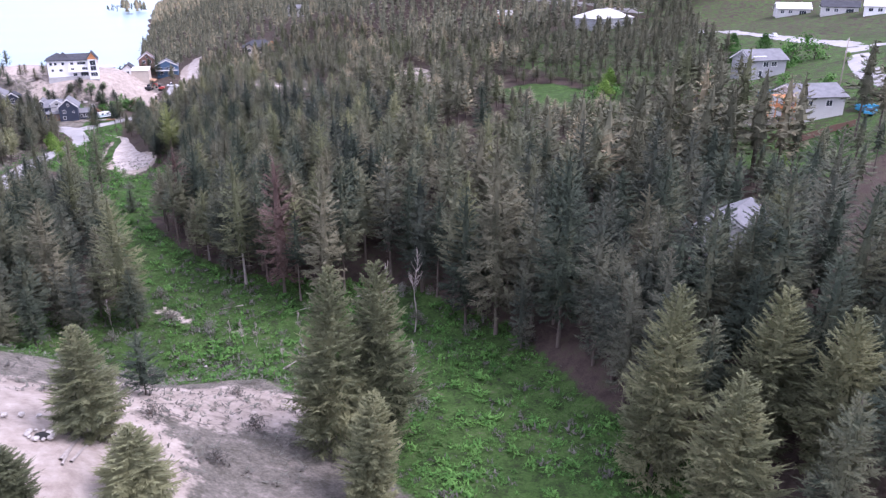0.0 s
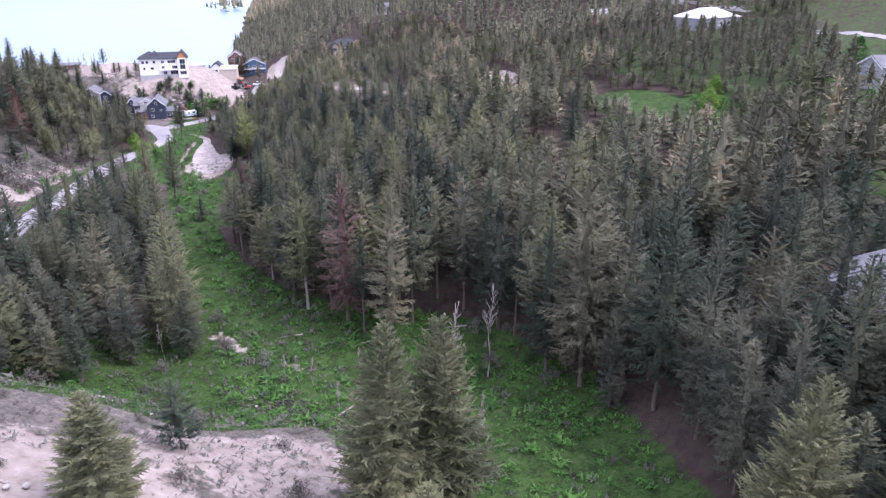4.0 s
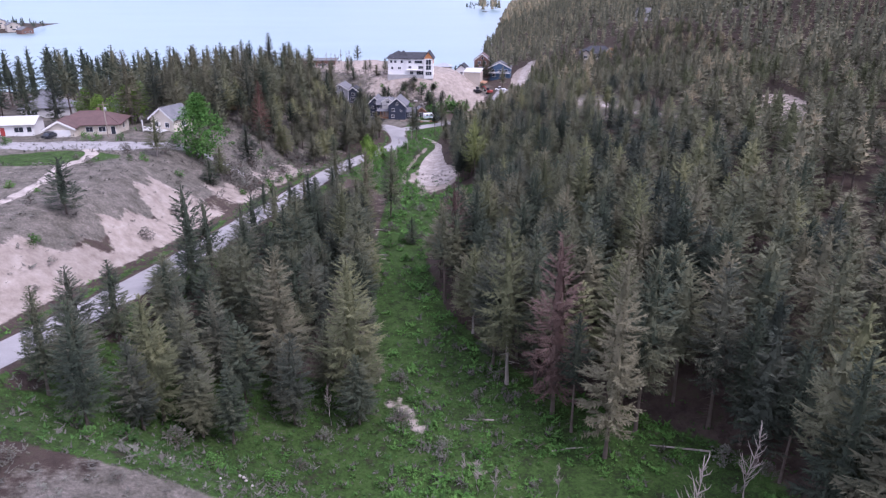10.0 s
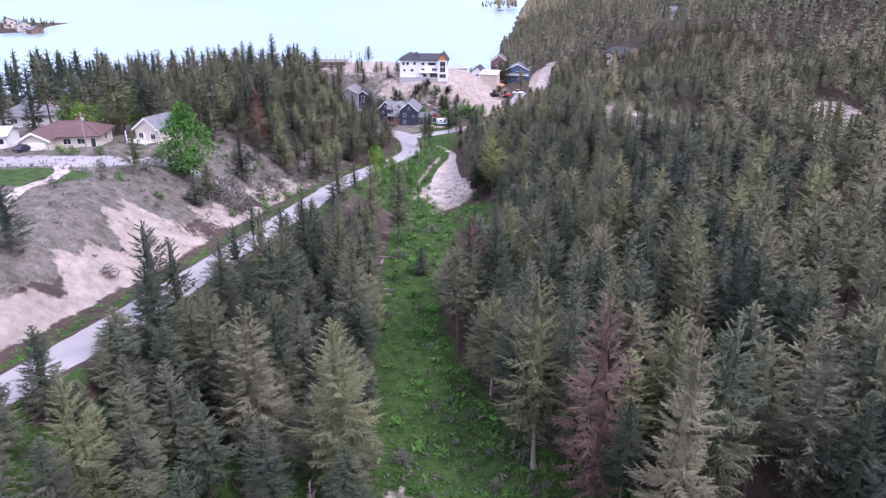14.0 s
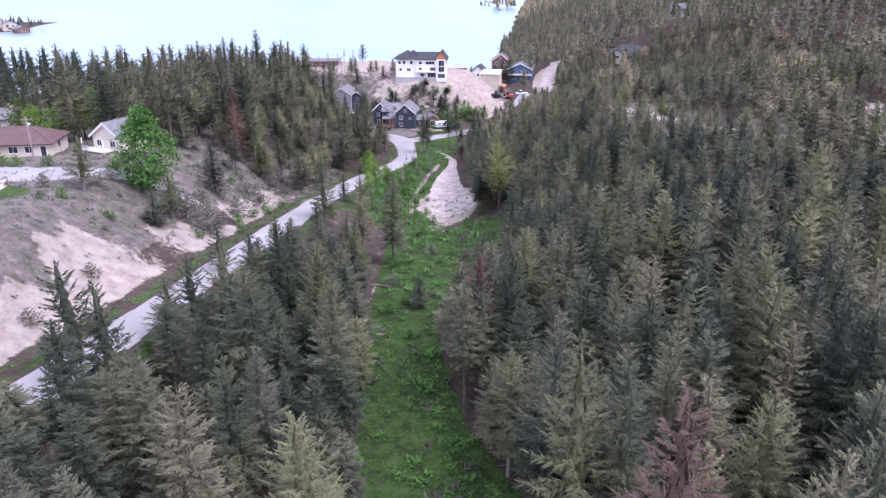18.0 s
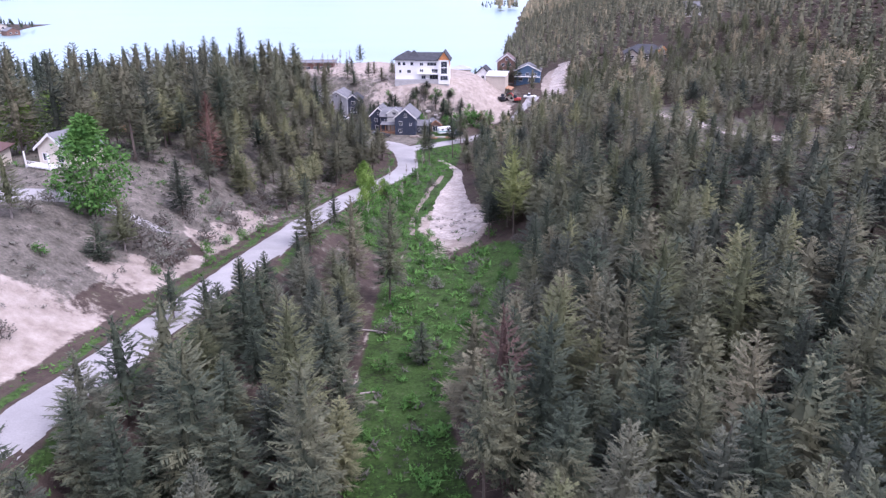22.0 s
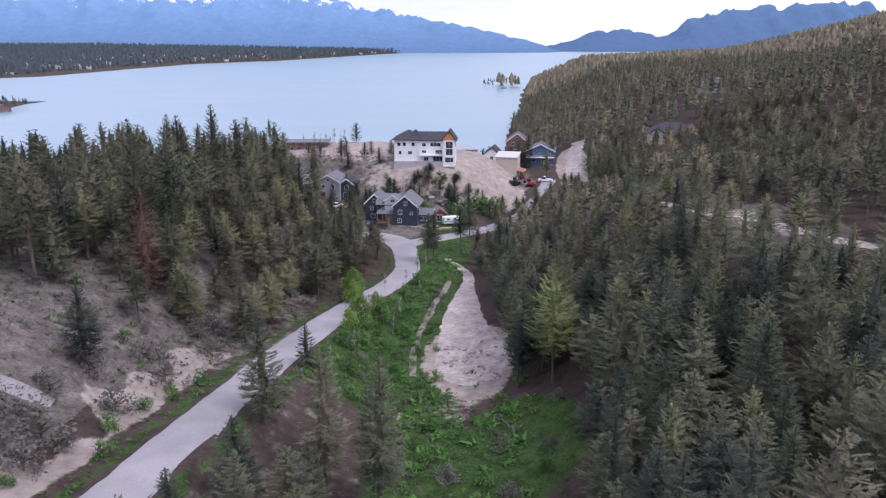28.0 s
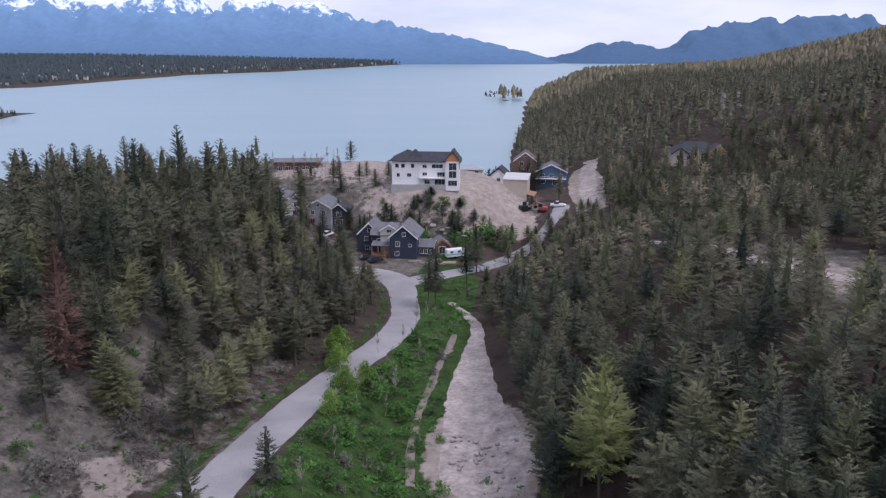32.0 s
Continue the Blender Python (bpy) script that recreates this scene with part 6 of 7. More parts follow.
for hx, hy, hr, wm, rm in ((300, 420, 12, M_CREAM, M_GREYROOF), (345, 400, -8, M_LIGHTGREY, M_LIGHTGREY), (316, 250, -40, M_LIGHTGREY, M_LIGHTGREY), (316, 226, -50, M_LIGHTGREY, M_DARKROOF), (314, 204, -55, M_WHITE, M_LIGHTGREY), (330, 345, 6, M_WHITE, M_STEEL), (255, 420, 0, M_BROWNWALL, M_DARKROOF), (290, 365, 8, M_CREAM, M_BROWNROOF)):
    hb = house("house", "single-storey house along the upper street", hx, hy, hr)
    block(hb, 15, 9, 3.2, "gable", 2.5, wm, rm, "x", over=0.6, trim=M_TRIM, windows=[("f", -5, 1.0, 1.6, 1.3, 1), ("f", -1.5, 1.0, 1.6, 1.3, 1), ("f", 4, 0.05, 3.0, 2.2, 2)])
gb = house("shed", "mint green metal shed", 318, 372, 0, "shed")
block(gb, 9, 9, 3.6, "gable", 2.0, M_CARTEAL, M_CARTEAL, "y", over=0.3, windows=[("f", 0, 0.05, 3, 2.6, 1)])
for hx, hy, zz in ((240, 620, 0), (262, 590, 0), (165, 560, 0), (330, 980, 0)):
    hb = house("house", "pale house on the wooded hillside", hx, hy, 10)
    block(hb, 14, 9, 5.5, "gable", 2.8, M_LIGHTGREY, M_GREYROOF, "x", over=0.6, windows=[("f", -4, 3, 2, 1.4, 1), ("f", 3, 3, 3, 1.5, 2)])
for hx, hy, wm in ((-455, 900, M_BEIGE), (-480, 915, M_CREAM), (-505, 895, M_LIGHTGREY), (-430, 880, M_BROWNWALL)):
    hb = house("house", "lakeside house on the low point", hx, hy, hx * 0.7)
    block(hb, 14, 10, 6.5, "gable", 3.0, wm, M_GREYROOF, "y", over=0.6, windows=[("f", -3, 3.6, 2.4, 1.6, 1), ("f", 3, 3.6, 2.4, 1.6, 1), ("f", 0, 0.8, 4.0, 1.8, 3)])


def far_town():
    """Pale specks of houses under the trees of the far shore."""
    rng, pieces = random.Random(9), []
    for _ in range(200):
        y = rng.uniform(1650, 3900)
        sx = float(along(y, 1500, -1010, 1690, -900, 2300, -930, 2660, -900, 2990, -640, 3420, -440, 4100, -150))
        x = sx - rng.uniform(12, 620) ** 1.0
        z = float(ground_z(x, y))
        w, d, h = rng.uniform(8, 17), rng.uniform(8, 12), rng.uniform(4, 8)
        v, f = hull(w, d, h, "gable", 4.0)
        pieces.append(([(a + x, b + y, c + z) for a, b, c in v], f))
    tagged(new("distant_houses", mesh_of("distant_houses", *merged(*pieces), M_LIGHTGREY)), "pale houses scattered along the far shore", "houses", kind="stuff")


far_town()


# ---- yards and drives ----
strip("driveway", smooth_line([(-104, 206, 0.8), (-86, 203, 0.9), (-72, 202, 1.15), (-60, 202.5, 1.3), (-52, 204.5, 1.0), (-46, 208, 0.45), (-38, 211.5, 0.3), (-33, 212.5, 0.25)]), 10.5, M_ROAD, "pale paved turning circle before the bungalows", "driveway", 0.10)
strip("path", smooth_line([(-62, 196), (-58, 188), (-58, 176), (-56, 163), (-55, 150), (-58, 135)]), 2.6, M_PALE, "pale dirt track over the dry bank", "path", 0.08, 0.8)
strip("street", smooth_line([(330, 118), (280, 130), (246, 146), (240, 160), (250, 182), (266, 225), (285, 285), (270, 345), (235, 390)]), 9.0, M_ROAD, "pale street winding up between the houses", "street", 0.15)
strip("driveway", smooth_line([(184, 98), (184, 110), (189, 122), (203, 135), (222, 150), (238, 161)]), 6.5, M_ROAD, "pale gravel drive curving up past the grey houses", "driveway", 0.14)
strip("track", smooth_line([(52, 318, 0.5), (55, 303, 0.8), (58, 288), (61, 276), (66, 262), (75, 247), (90, 233), (104, 225), (118, 226)]), 3.6, M_PALE, "sandy track through the wood", "track", 0.09, 0.9)
strip("slide_track", smooth_line([(55, 398), (60, 416), (64, 436), (68, 460), (74, 486), (78, 505)]), 6.5, M_PALE, "steep bare sandy track up the hillside", "track", 0.12, 1.2)
strip("gravel_pad", smooth_line([(12.6, 238.6, 0.10), (13.0, 239.6, 0.42), (13.6, 241.2, 0.74), (14.2, 243.8, 0.97), (14.8, 248, 1.08), (14.6, 254, 1.02), (14.0, 262, 0.85), (13.8, 271, 0.72), (14.6, 282, 0.5), (15.2, 292, 0.34), (15.8, 302, 0.22), (15, 312, 0.16), (11, 326, 0.14)], 1.0),
      11.2, M_PALE, "pale gravel pad heaped with small stones at the wood's edge", "gravel pad", 0.10, 0.5, 11)
strip("ditch_edge", smooth_line([(5.2, 243), (5.0, 255), (6.2, 268), (9.0, 284), (11.5, 300)]), 1.3, M_DIRT, "bare trodden dirt strip beside the brush", "path", 0.05, 0.9)


def stones(name, spots, size, mat, label, category="stone", group=""):
    """Rounded uneven stones, each its own thing."""
    rng = random.Random(len(spots))
    metas = []
    for k in range(4):
        bm = bmesh.new()
        bmesh.ops.create_icosphere(bm, subdivisions=2, radius=1)
        for v in bm.verts:
            v.co *= 1 + 0.32 * noise.noise(v.co * 1.4 + Vector((k * 7.0, 0, 0)))
            v.co.z *= 0.65
        me = bpy.data.meshes.new(name)
        bm.to_mesh(me)
        bm.free()
        me.materials.append(mat)
        metas.append(me)
    for x, y in spots:
        s = rng.uniform(0.6, 1.3) * size
        ob = new(name, rng.choice(metas))
        ob.matrix_basis = pose(x, y, gz(x, y) + 0.25 + s * 0.3, 0, 0, rng.uniform(0, 360)) @ Matrix.Diagonal((s, s * rng.uniform(0.7, 1.2), s, 1))
        tagged(ob, label, category, group)


srng = random.Random(12)
stones("stone", [(14.5 + srng.uniform(-4.2, 4.6), 248 + srng.uniform(-5, 9)) for _ in range(34)], 0.32, M_ROCK, "pale grey stone lying on the gravel pad", group="stones on the pad")
stones("boulder", [(-7.4 + 0.95 * math.cos(a * 0.63), 65.2 + 0.95 * math.sin(a * 0.63)) for a in range(10)] + [(-8.0 + 4.6 * math.cos(a * 0.3 + 0.3), 66.0 + 4.2 * math.sin(a * 0.3 + 0.3)) for a in range(9)], 0.30, M_ROCK, "grey boulder round the pit in the sand", "boulder", "boulders of the pit")
stones("boulder", [(146 + srng.uniform(-5, 5), 128 + srng.uniform(-2, 2)) for _ in range(14)], 0.6, M_ROCK, "pale boulder of a garden retaining bank", "boulder", "garden boulders")
stones("boulder", [(srng.uniform(-14, 12), srng.uniform(93, 101)) for _ in range(14)], 0.2, M_ROCK, "pale boulder at the edge of the sand", "boulder", "boulders by the sand")
stones("boulder", [(srng.uniform(-8, 24), srng.uniform(381, 390)) for _ in range(16)], 0.9, M_ROCK, "pale boulder below the bluff", "boulder", "boulders below the bluff")


ash = thing("fire_pit", -7.4, 65.2, gz(-7.4, 65.2) + 0.10, 0, "dark ash bed of a fire pit inside a ring of stones", "fire pit")
part("ash_bed", mesh_of("ash_bed", *tube([(0, 0, -0.3), (0, 0, 0.02), (0.02, 0, 0.10)], [0.85, 0.8, 0.3], 12), M_TYRE, True), ash)


def log(x, y, length, r, rz, mat=None):
    v, f = tube([(-length / 2, 0, 0), (0, 0.08, 0.06), (length / 2, 0, 0)], [r, r * 0.85, r * 0.55], 7)
    z0, z1 = gz(x - length / 2 * math.cos(radians(rz)), y - length / 2 * math.sin(radians(rz))), gz(x + length / 2 * math.cos(radians(rz)), y + length / 2 * math.sin(radians(rz)))
    ob = new("log", mesh_of("log", v, f, mat or M_DEADWOOD, True))
    ob.matrix_basis = pose(x, y, (z0 + z1) / 2 + r * 0.8, 0, -math.degrees(math.atan2(z1 - z0, length)), rz)
    tagged(ob, "bleached fallen log on the ground", "log", "fallen logs")


for lx, ly, ll, lr, la in ((-4.6, 65.2, 9.5, 0.2, 74), (-4.1, 63.6, 6.5, 0.16, 71), (-5.2, 62.4, 5, 0.14, 77), (-3.8, 67.6, 4.5, 0.13, 69), (2.5, 64, 4, 0.12, 20), (1.5, 194, 4.5, 0.16, -12), (3.2, 176, 3, 0.14, 10), (24, 96, 6, 0.13, 35), (29, 84, 8, 0.12, -30), (33, 79, 7, 0.12, 15), (38, 90, 6, 0.1, 50), (-12, 72, 4, 0.14, 140), (6, 76, 5, 0.1, 150), (43, 111, 7, 0.14, 160), (19, 118, 4, 0.12, 170), (30, 112, 5, 0.12, 5)):
    log(lx, ly, ll, lr, la)


def pole(x, y, h, label, lamp=True):
    root = thing("utility_pole", x, y, gz(x, y), 20, label, "utility pole")
    part("mast", mesh_of("mast", *tube([(0, 0, -0.8), (0, 0, h * 0.5), (0, 0, h)], [0.17, 0.14, 0.10], 9), M_POLE, True), root)
    part("crossarm", mesh_of("crossarm", *box_vf(-1.1, 1.1, -0.06, 0.06, h - 0.7, h - 0.58), M_POLE), root)
    if lamp:
        part("transformer", mesh_of("transformer", *tube([(0.3, 0, h - 2.2), (0.3, 0, h - 2.15), (0.3, 0, h - 1.3), (0.3, 0, h - 1.25)], [0.18, 0.26, 0.26, 0.12], 10), M_STEEL, True), root, "grey steel drum")
    for k in (-0.95, 0.0, 0.95):
        part("insulator", mesh_of("insulator", *tube([(k, 0, h - 0.58), (k, 0, h - 0.42)], [0.06, 0.04], 6), M_STEEL), root)
    return root


pole(-65.5, 214.5, 8.5, "grey wooden utility pole with a transformer by the bungalow")
pole(179, 124, 12, "tall pale wooden utility pole by the street", False)


def car(name, label, x, y, rz, paint, length=4.5, width=1.8, height=1.5, pickup=False, z=None):
    """A parked vehicle: body, glazed cabin, wheels with tyre and rim."""
    root = thing(name, x, y, (gz(x, y) if z is None else z) + 0.14, rz, label, "pickup" if pickup else "car")
    hl, hw = length / 2, width / 2
    side = [(-hl, 0.35), (-hl + 0.05, 0.85), (-hl + 0.9, 0.95), (hl - 1.1, 0.95), (hl - 0.1, 0.82), (hl, 0.5), (hl - 0.05, 0.32)]
    v, f = [], []
    for s, yy in ((1, -hw), (1, hw)):
        v += [(a, yy, b) for a, b in side]
    k = len(side)
    f = [tuple(range(k)), tuple(range(2 * k - 1, k - 1, -1))] + [(i, k + i, k + (i + 1) % k, (i + 1) % k) for i in range(k)]
    part("body", mesh_of("body", v, f, paint), root)
    a, b = (-0.2, hl - 1.2) if pickup else (-hl + 0.5, hl - 1.3)
    cab = [(a, 0.94), (a + (0.1 if pickup else 0.5), height), (b - 0.7, height), (b, 0.94)]
    v = [(p, -hw + 0.08 + 0.14 * (q > 1), q) for p, q in cab] + [(p, hw - 0.08 - 0.14 * (q > 1), q) for p, q in cab]
    f = [(0, 1, 2, 3), (7, 6, 5, 4), (0, 4, 5, 1), (2, 6, 7, 3)]
    part("cabin_glass", mesh_of("cabin_glass", v, f, M_GLASS), root)
    part("cabin_roof", mesh_of("cabin_roof", *box_vf(cab[1][0] - 0.03, cab[2][0] + 0.03, -hw + 0.2, hw - 0.2, height - 0.03, height + 0.05, 0.02), paint), root)
    for wx in (-hl + 0.85, hl - 0.85):
        for wy in (-hw + 0.08, hw - 0.08):
            tyre = part("wheel", mesh_of("wheel", *tube([(0, -0.11, 0), (0, 0.11, 0)], [0.34, 0.34], 14), M_TYRE), root, "", pose(wx, wy, 0.22))
            part("rim", mesh_of("rim", *tube([(0, -0.125, 0), (0, 0.125, 0)], [0.19, 0.19], 10), M_STEEL), tyre)
    for wy in (-hw + 0.35, hw - 0.35):
        part("headlight", mesh_of("headlight", *box_vf(hl - 0.12, hl + 0.01, wy - 0.17, wy + 0.17, 0.58, 0.74), M_GLASS), root)
    return root


car("pickup_truck", "white pickup truck parked on the gravel drive", 49, 413, 170, M_CARWHITE, 5.4, 1.95, 1.8, True)
car("parked_car", "dark car parked before the navy house porch", -9.5, 360, 30, M_CARDARK)
car("parked_car", "dark car parked before the navy house porch", -12.0, 362.5, 25, M_CARDARK)
car("parked_car", "black car parked beside the white garage door", -79, 214, 75, M_CARDARK)
car("parked_car", "white car parked by the townhouses", -27, 389, 60, M_CARWHITE)
car("parked_car", "dark car parked by the townhouses", -34, 386, 80, M_CARDARK)
car("pickup_truck", "dark pickup parked in the cluttered yard", 16.5, 362, 15, M_CARDARK, 5.2, 1.9, 1.8, True)
car("parked_car", "blue car under trees by the grey house", 163, 104, 20, M_TARP)
car("parked_car", "white car parked on the upper street", 262, 215, 65, M_CARWHITE)
car("parked_car", "white car parked on the upper street", 270, 262, 70, M_CARWHITE)

camper = house("camper_trailer", "white and teal camper trailer in the yard", 12.5, 364.5, 20, "trailer", 0.45)
part("shell", mesh_of("shell", *box_vf(-2.6, 2.6, -1.1, 1.1, 0.1, 2.3, 0.18), M_CARWHITE), camper)
part("stripe", mesh_of("stripe", *box_vf(-2.5, 2.5, -1.13, 1.13, 0.7, 1.1), M_CARTEAL), camper, "teal side stripe")
window(camper, pose(-1.2, -1.1, 1.3), 0.9, 0.6, 0)
window(camper, pose(1.0, -1.1, 1.3), 0.9, 0.6, 0)
for wy in (-1.0, 1.0):
    part("wheel", mesh_of("wheel", *tube([(0, wy - 0.1, -0.1), (0, wy + 0.1, -0.1)], [0.34, 0.34], 12), M_TYRE), camper)


def lumber(x, y, rz, n, mat, label="stack of cut timber boards in the yard"):
    root = house("timber_stack", label, x, y, rz, "timber")
    rng = random.Random(int(x * 10))
    for k in range(n):
        lay, col = divmod(k, 4)
        ln = rng.uniform(2.6, 3.8)
        part("board", mesh_of("board", *box_vf(-ln / 2, ln / 2, col * 0.32 - 0.6, col * 0.32 - 0.33, lay * 0.16 + 0.06, lay * 0.16 + 0.20), mat), root, "", pose(0, 0, 0, 0, 0, rng.uniform(-3, 3)))
    return root


for sx, sy, sr, mt in ((4.5, 358.5, 10, M_DEADWOOD), (8, 357.5, -15, M_TIMBER), (7, 361, 30, M_DEADWOOD), (11, 358.6, 5, M_ROCK), (14.5, 358, -8, M_TIMBER), (1.5, 360, 20, M_POLE), (-24, 391, 40, M_TIMBER), (-3, 391, 12, M_DEADWOOD)):
    lumber(sx, sy, sr, 12, mt)


def digger(x, y, rz, paint, label):
    root = house("excavator", label, x, y, rz, "excavator")
    for s in (-1, 1):
        part("track", mesh_of("track", *box_vf(-1.6, 1.6, s * 0.95 - 0.25, s * 0.95 + 0.25, 0, 0.75, 0.2), M_TYRE), root)
    part("body", mesh_of("body", *box_vf(-1.7, 0.9, -1.1, 1.1, 0.85, 1.9, 0.12), paint), root)
    part("cab", mesh_of("cab", *box_vf(-0.1, 1.2, 0.1, 1.05, 1.9, 3.0, 0.1), M_GLASS), root, "glazed cab")
    part("boom", mesh_of("boom", *tube([(0.9, -0.4, 1.5), (2.6, -0.4, 3.6), (4.2, -0.4, 3.2)], [0.24, 0.26, 0.18], 6), paint), root)
    part("stick", mesh_of("stick", *tube([(4.2, -0.4, 3.3), (4.6, -0.4, 1.4)], [0.17, 0.14], 6), paint), root)
    part("bucket", mesh_of("bucket", *box_vf(4.1, 4.9, -0.9, 0.1, 0.5, 1.4, 0.15), M_TYRE), root)


digger(43, 409, 160, M_CARRED, "red excavator parked on the sandy pad")
digger(37, 410, 30, M_CARDARK, "dark excavator parked on the sandy pad")


def board_fence(points, h, mat, label):
    """A close board fence along points, with posts and boards."""
    root = thing("board_fence", points[0][0], points[0][1], gz(*points[0]), 0, label, "fence")
    bx, by, bz = root.location
    board = mesh_of("board", *box_vf(-0.14, 0.14, -0.015, 0.015, 0, h), mat)
    post = mesh_of("post", *box_vf(-0.06, 0.06, -0.06, 0.06, -0.4, h + 0.1), mat)
    for (x0, y0), (x1, y1) in zip(points, points[1:]):
        ln = math.hypot(x1 - x0, y1 - y0)
        a = math.degrees(math.atan2(y1 - y0, x1 - x0))
        for k in range(int(ln / 0.3)):
            t = (k + 0.5) * 0.3 / ln
            x, y = x0 + (x1 - x0) * t, y0 + (y1 - y0) * t
            part("board", board, root, "", pose(x - bx, y - by, gz(x, y) - bz + 0.05, 0, 0, a))
            if k % 8 == 0:
                part("post", post, root, "", pose(x - bx, y - by, gz(x, y) - bz, 0, 0, a))


board_fence([(138, 124), (143, 128.5), (149, 130), (155, 129.5)], 1.6, M_BROWNWALL, "curved red-brown board fence round a stone terrace")
board_fence([(140, 103.5), (147, 103), (154, 101)], 1.5, M_BROWNWALL, "red-brown board fence along the garden bank")
board_fence([(-66, 268), (-52, 271), (-40, 272)], 1.7, M_TIMBER, "long timber board fence among the trees")
strip("terrace", smooth_line([(141, 119), (146, 121), (151, 122.5)]), 10, M_ROCK, "pale stone chip terrace behind the fence", "terrace", 0.12, 0.6)
tarp = house("tarpaulin", "crumpled blue tarpaulin over a stack", 163, 133, 15, "tarpaulin")
part("cover", mesh_of("cover", *box_vf(-3.2, 3.2, -1.2, 1.2, 0, 1.1, 0.25), M_TARP), tarp)
tarp2 = house("tarpaulin", "crumpled blue tarpaulin beside the grey house", 166, 107, -20, "tarpaulin")
part("cover", mesh_of("cover", *box_vf(-2.4, 2.4, -1.4, 1.4, 0, 1.4, 0.3), M_TARP), tarp2)

for k, (bx, by, bs) in enumerate(((101, 150, 4.2), (112, 168, 4.0), (137, 172, 4.5), (142, 168, 4.0), (131, 150, 3.6), (160, 158, 5), (166, 162, 6), (172, 164, 6), (200, 158, 7), (207, 162, 7.5), (213, 158, 6.5), (232, 176, 6), (-86, 200, 2.2), (-69, 210, 2.4), (-66, 209, 2.0), (-61, 211, 2.2), (-90, 206, 2.6), (-94, 204, 3), (-84, 203, 2.0))):
    plant("bush", bx, by, bs, group="garden bushes")
for wx, wy, wh in ((-76, 236, 8), (-70, 240, 10), (-83, 244, 9)):
    plant("willow", wx, wy, wh)
for wx, wy, wh in ((190, 172, 9), (198, 178, 10), (206, 172, 9)):
    plant("maple", wx, wy, wh)
for gx, gy, gs in ((-34, 204, 4.5), (-31, 206, 4), (-37, 207, 3.6), (-30, 201, 3.2), (-46, 198, 2.4), (-28, 216, 3), (-33, 222, 3.4), (-26, 226, 2.6), (-30, 230, 3), (-38, 232, 3.2), (-24, 238, 2.6), (-28, 243, 3), (-34, 214, 3.0), (-52, 192, 2.2), (-26, 246, 3.4), (-22, 252, 3)):
    plant("grey_bush", gx, gy, gs, group="bushes of the dry bank")
for gx, gy, gs in ((-25, 206, 1.8), (-27, 212, 2.2), (-25.5, 218, 2.0), (-23.5, 222, 1.8), (-30, 198, 1.6), (-22, 228, 2), (-2.5, 232, 2.4), (-4, 240, 2.6), (-5.5, 248, 2.8), (-4, 258, 3), (-1.5, 266, 3.2), (0.5, 274, 3), (2, 283, 3), (4, 292, 2.6), (-6.5, 266, 2.6), (-3.5, 252, 2.4), (3.5, 262, 2.2), (2.5, 250, 2), (8.5, 236, 1.8), (21, 236, 2), (24, 243, 2)):
    plant("bush", gx, gy, gs, group="roadside bushes")


for k in range(26):
    plant("bare" if k % 3 else "twiggy", -62 + k * 1.35 + srng.uniform(-1, 1), srng.uniform(424, 437), srng.uniform(5, 8.5), group="thin dying trees on the bluff")
for bx, by, bh_ in ((-6, 386, 6), (2, 389, 7), (9, 391, 6.5), (14, 389, 8), (19, 392, 6), (-14, 391, 7), (-21, 394, 8), (24, 390, 6), (-9, 396, 5), (5, 396, 5)):
    plant("edge" if bx % 2 else "small", bx, by, bh_, group="firs below the bluff")
for bx, by, bs in ((17, 376, 5), (21, 380, 6), (25, 377, 5), (19, 384, 4.5), (23, 386, 5), (13, 381, 4), (28, 381, 5), (15, 371, 3.5)):
    plant("bush", bx, by, bs, group="bushes below the bluff")
for px_, py_, ph_ in ((27, 452, 11), (24, 455, 9), (30, 449, 12), (33, 452, 13), (36, 456, 14), (20, 470, 8)):
    plant("pine", px_, py_, ph_, group="pines by the water")


# ---- low growth ----
def undergrowth(name, spots, size, mat, label, leaves=10, flat=0.6):
    """Low leafy clumps joined into one."""
    rng = random.Random(len(spots))
    quads = []
    for x, y in spots:
        z = gz(x, y)
        s = size * (0.35 + 1.35 * rng.random() ** 2.2)
        for _ in range(leaves):
            az, el = rng.uniform(0, 6.283), rng.uniform(0.1, 1.3)
            way = Vector((math.cos(az) * math.cos(el), math.sin(az) * math.cos(el), math.sin(el) * flat))
            p = Vector((x + rng.uniform(-s, s) * 0.6, y + rng.uniform(-s, s) * 0.6, z + rng.uniform(0, s * 0.45)))
            side = Vector((-math.sin(az), math.cos(az), rng.uniform(-0.4, 0.4)))
            ln = s * rng.uniform(0.45, 0.9)
            side = side * ln * 0.24
            tip = p + way * ln * 1.15
            quads.append((tuple(p + side), tuple(p - side), tuple(tip)))
    return tagged(new(name, quads_mesh(name, np.array(quads), mat)), label, "undergrowth", kind="stuff")


def in_draw(x, y):
    g, s, d = zone_at(x, y)
    lush = noise.noise(Vector((x * 0.09, y * 0.09, 2.0)))
    if 240 < y < 300 and 8 < x < 22:
        return False
    return g > 0.55 and s < 0.45 and lush > -0.3 + 0.9 * (noise.noise(Vector((x * 0.4, y * 0.4, 7.0))) + 0.1) and abs(x - road_at(y)) > 4.6


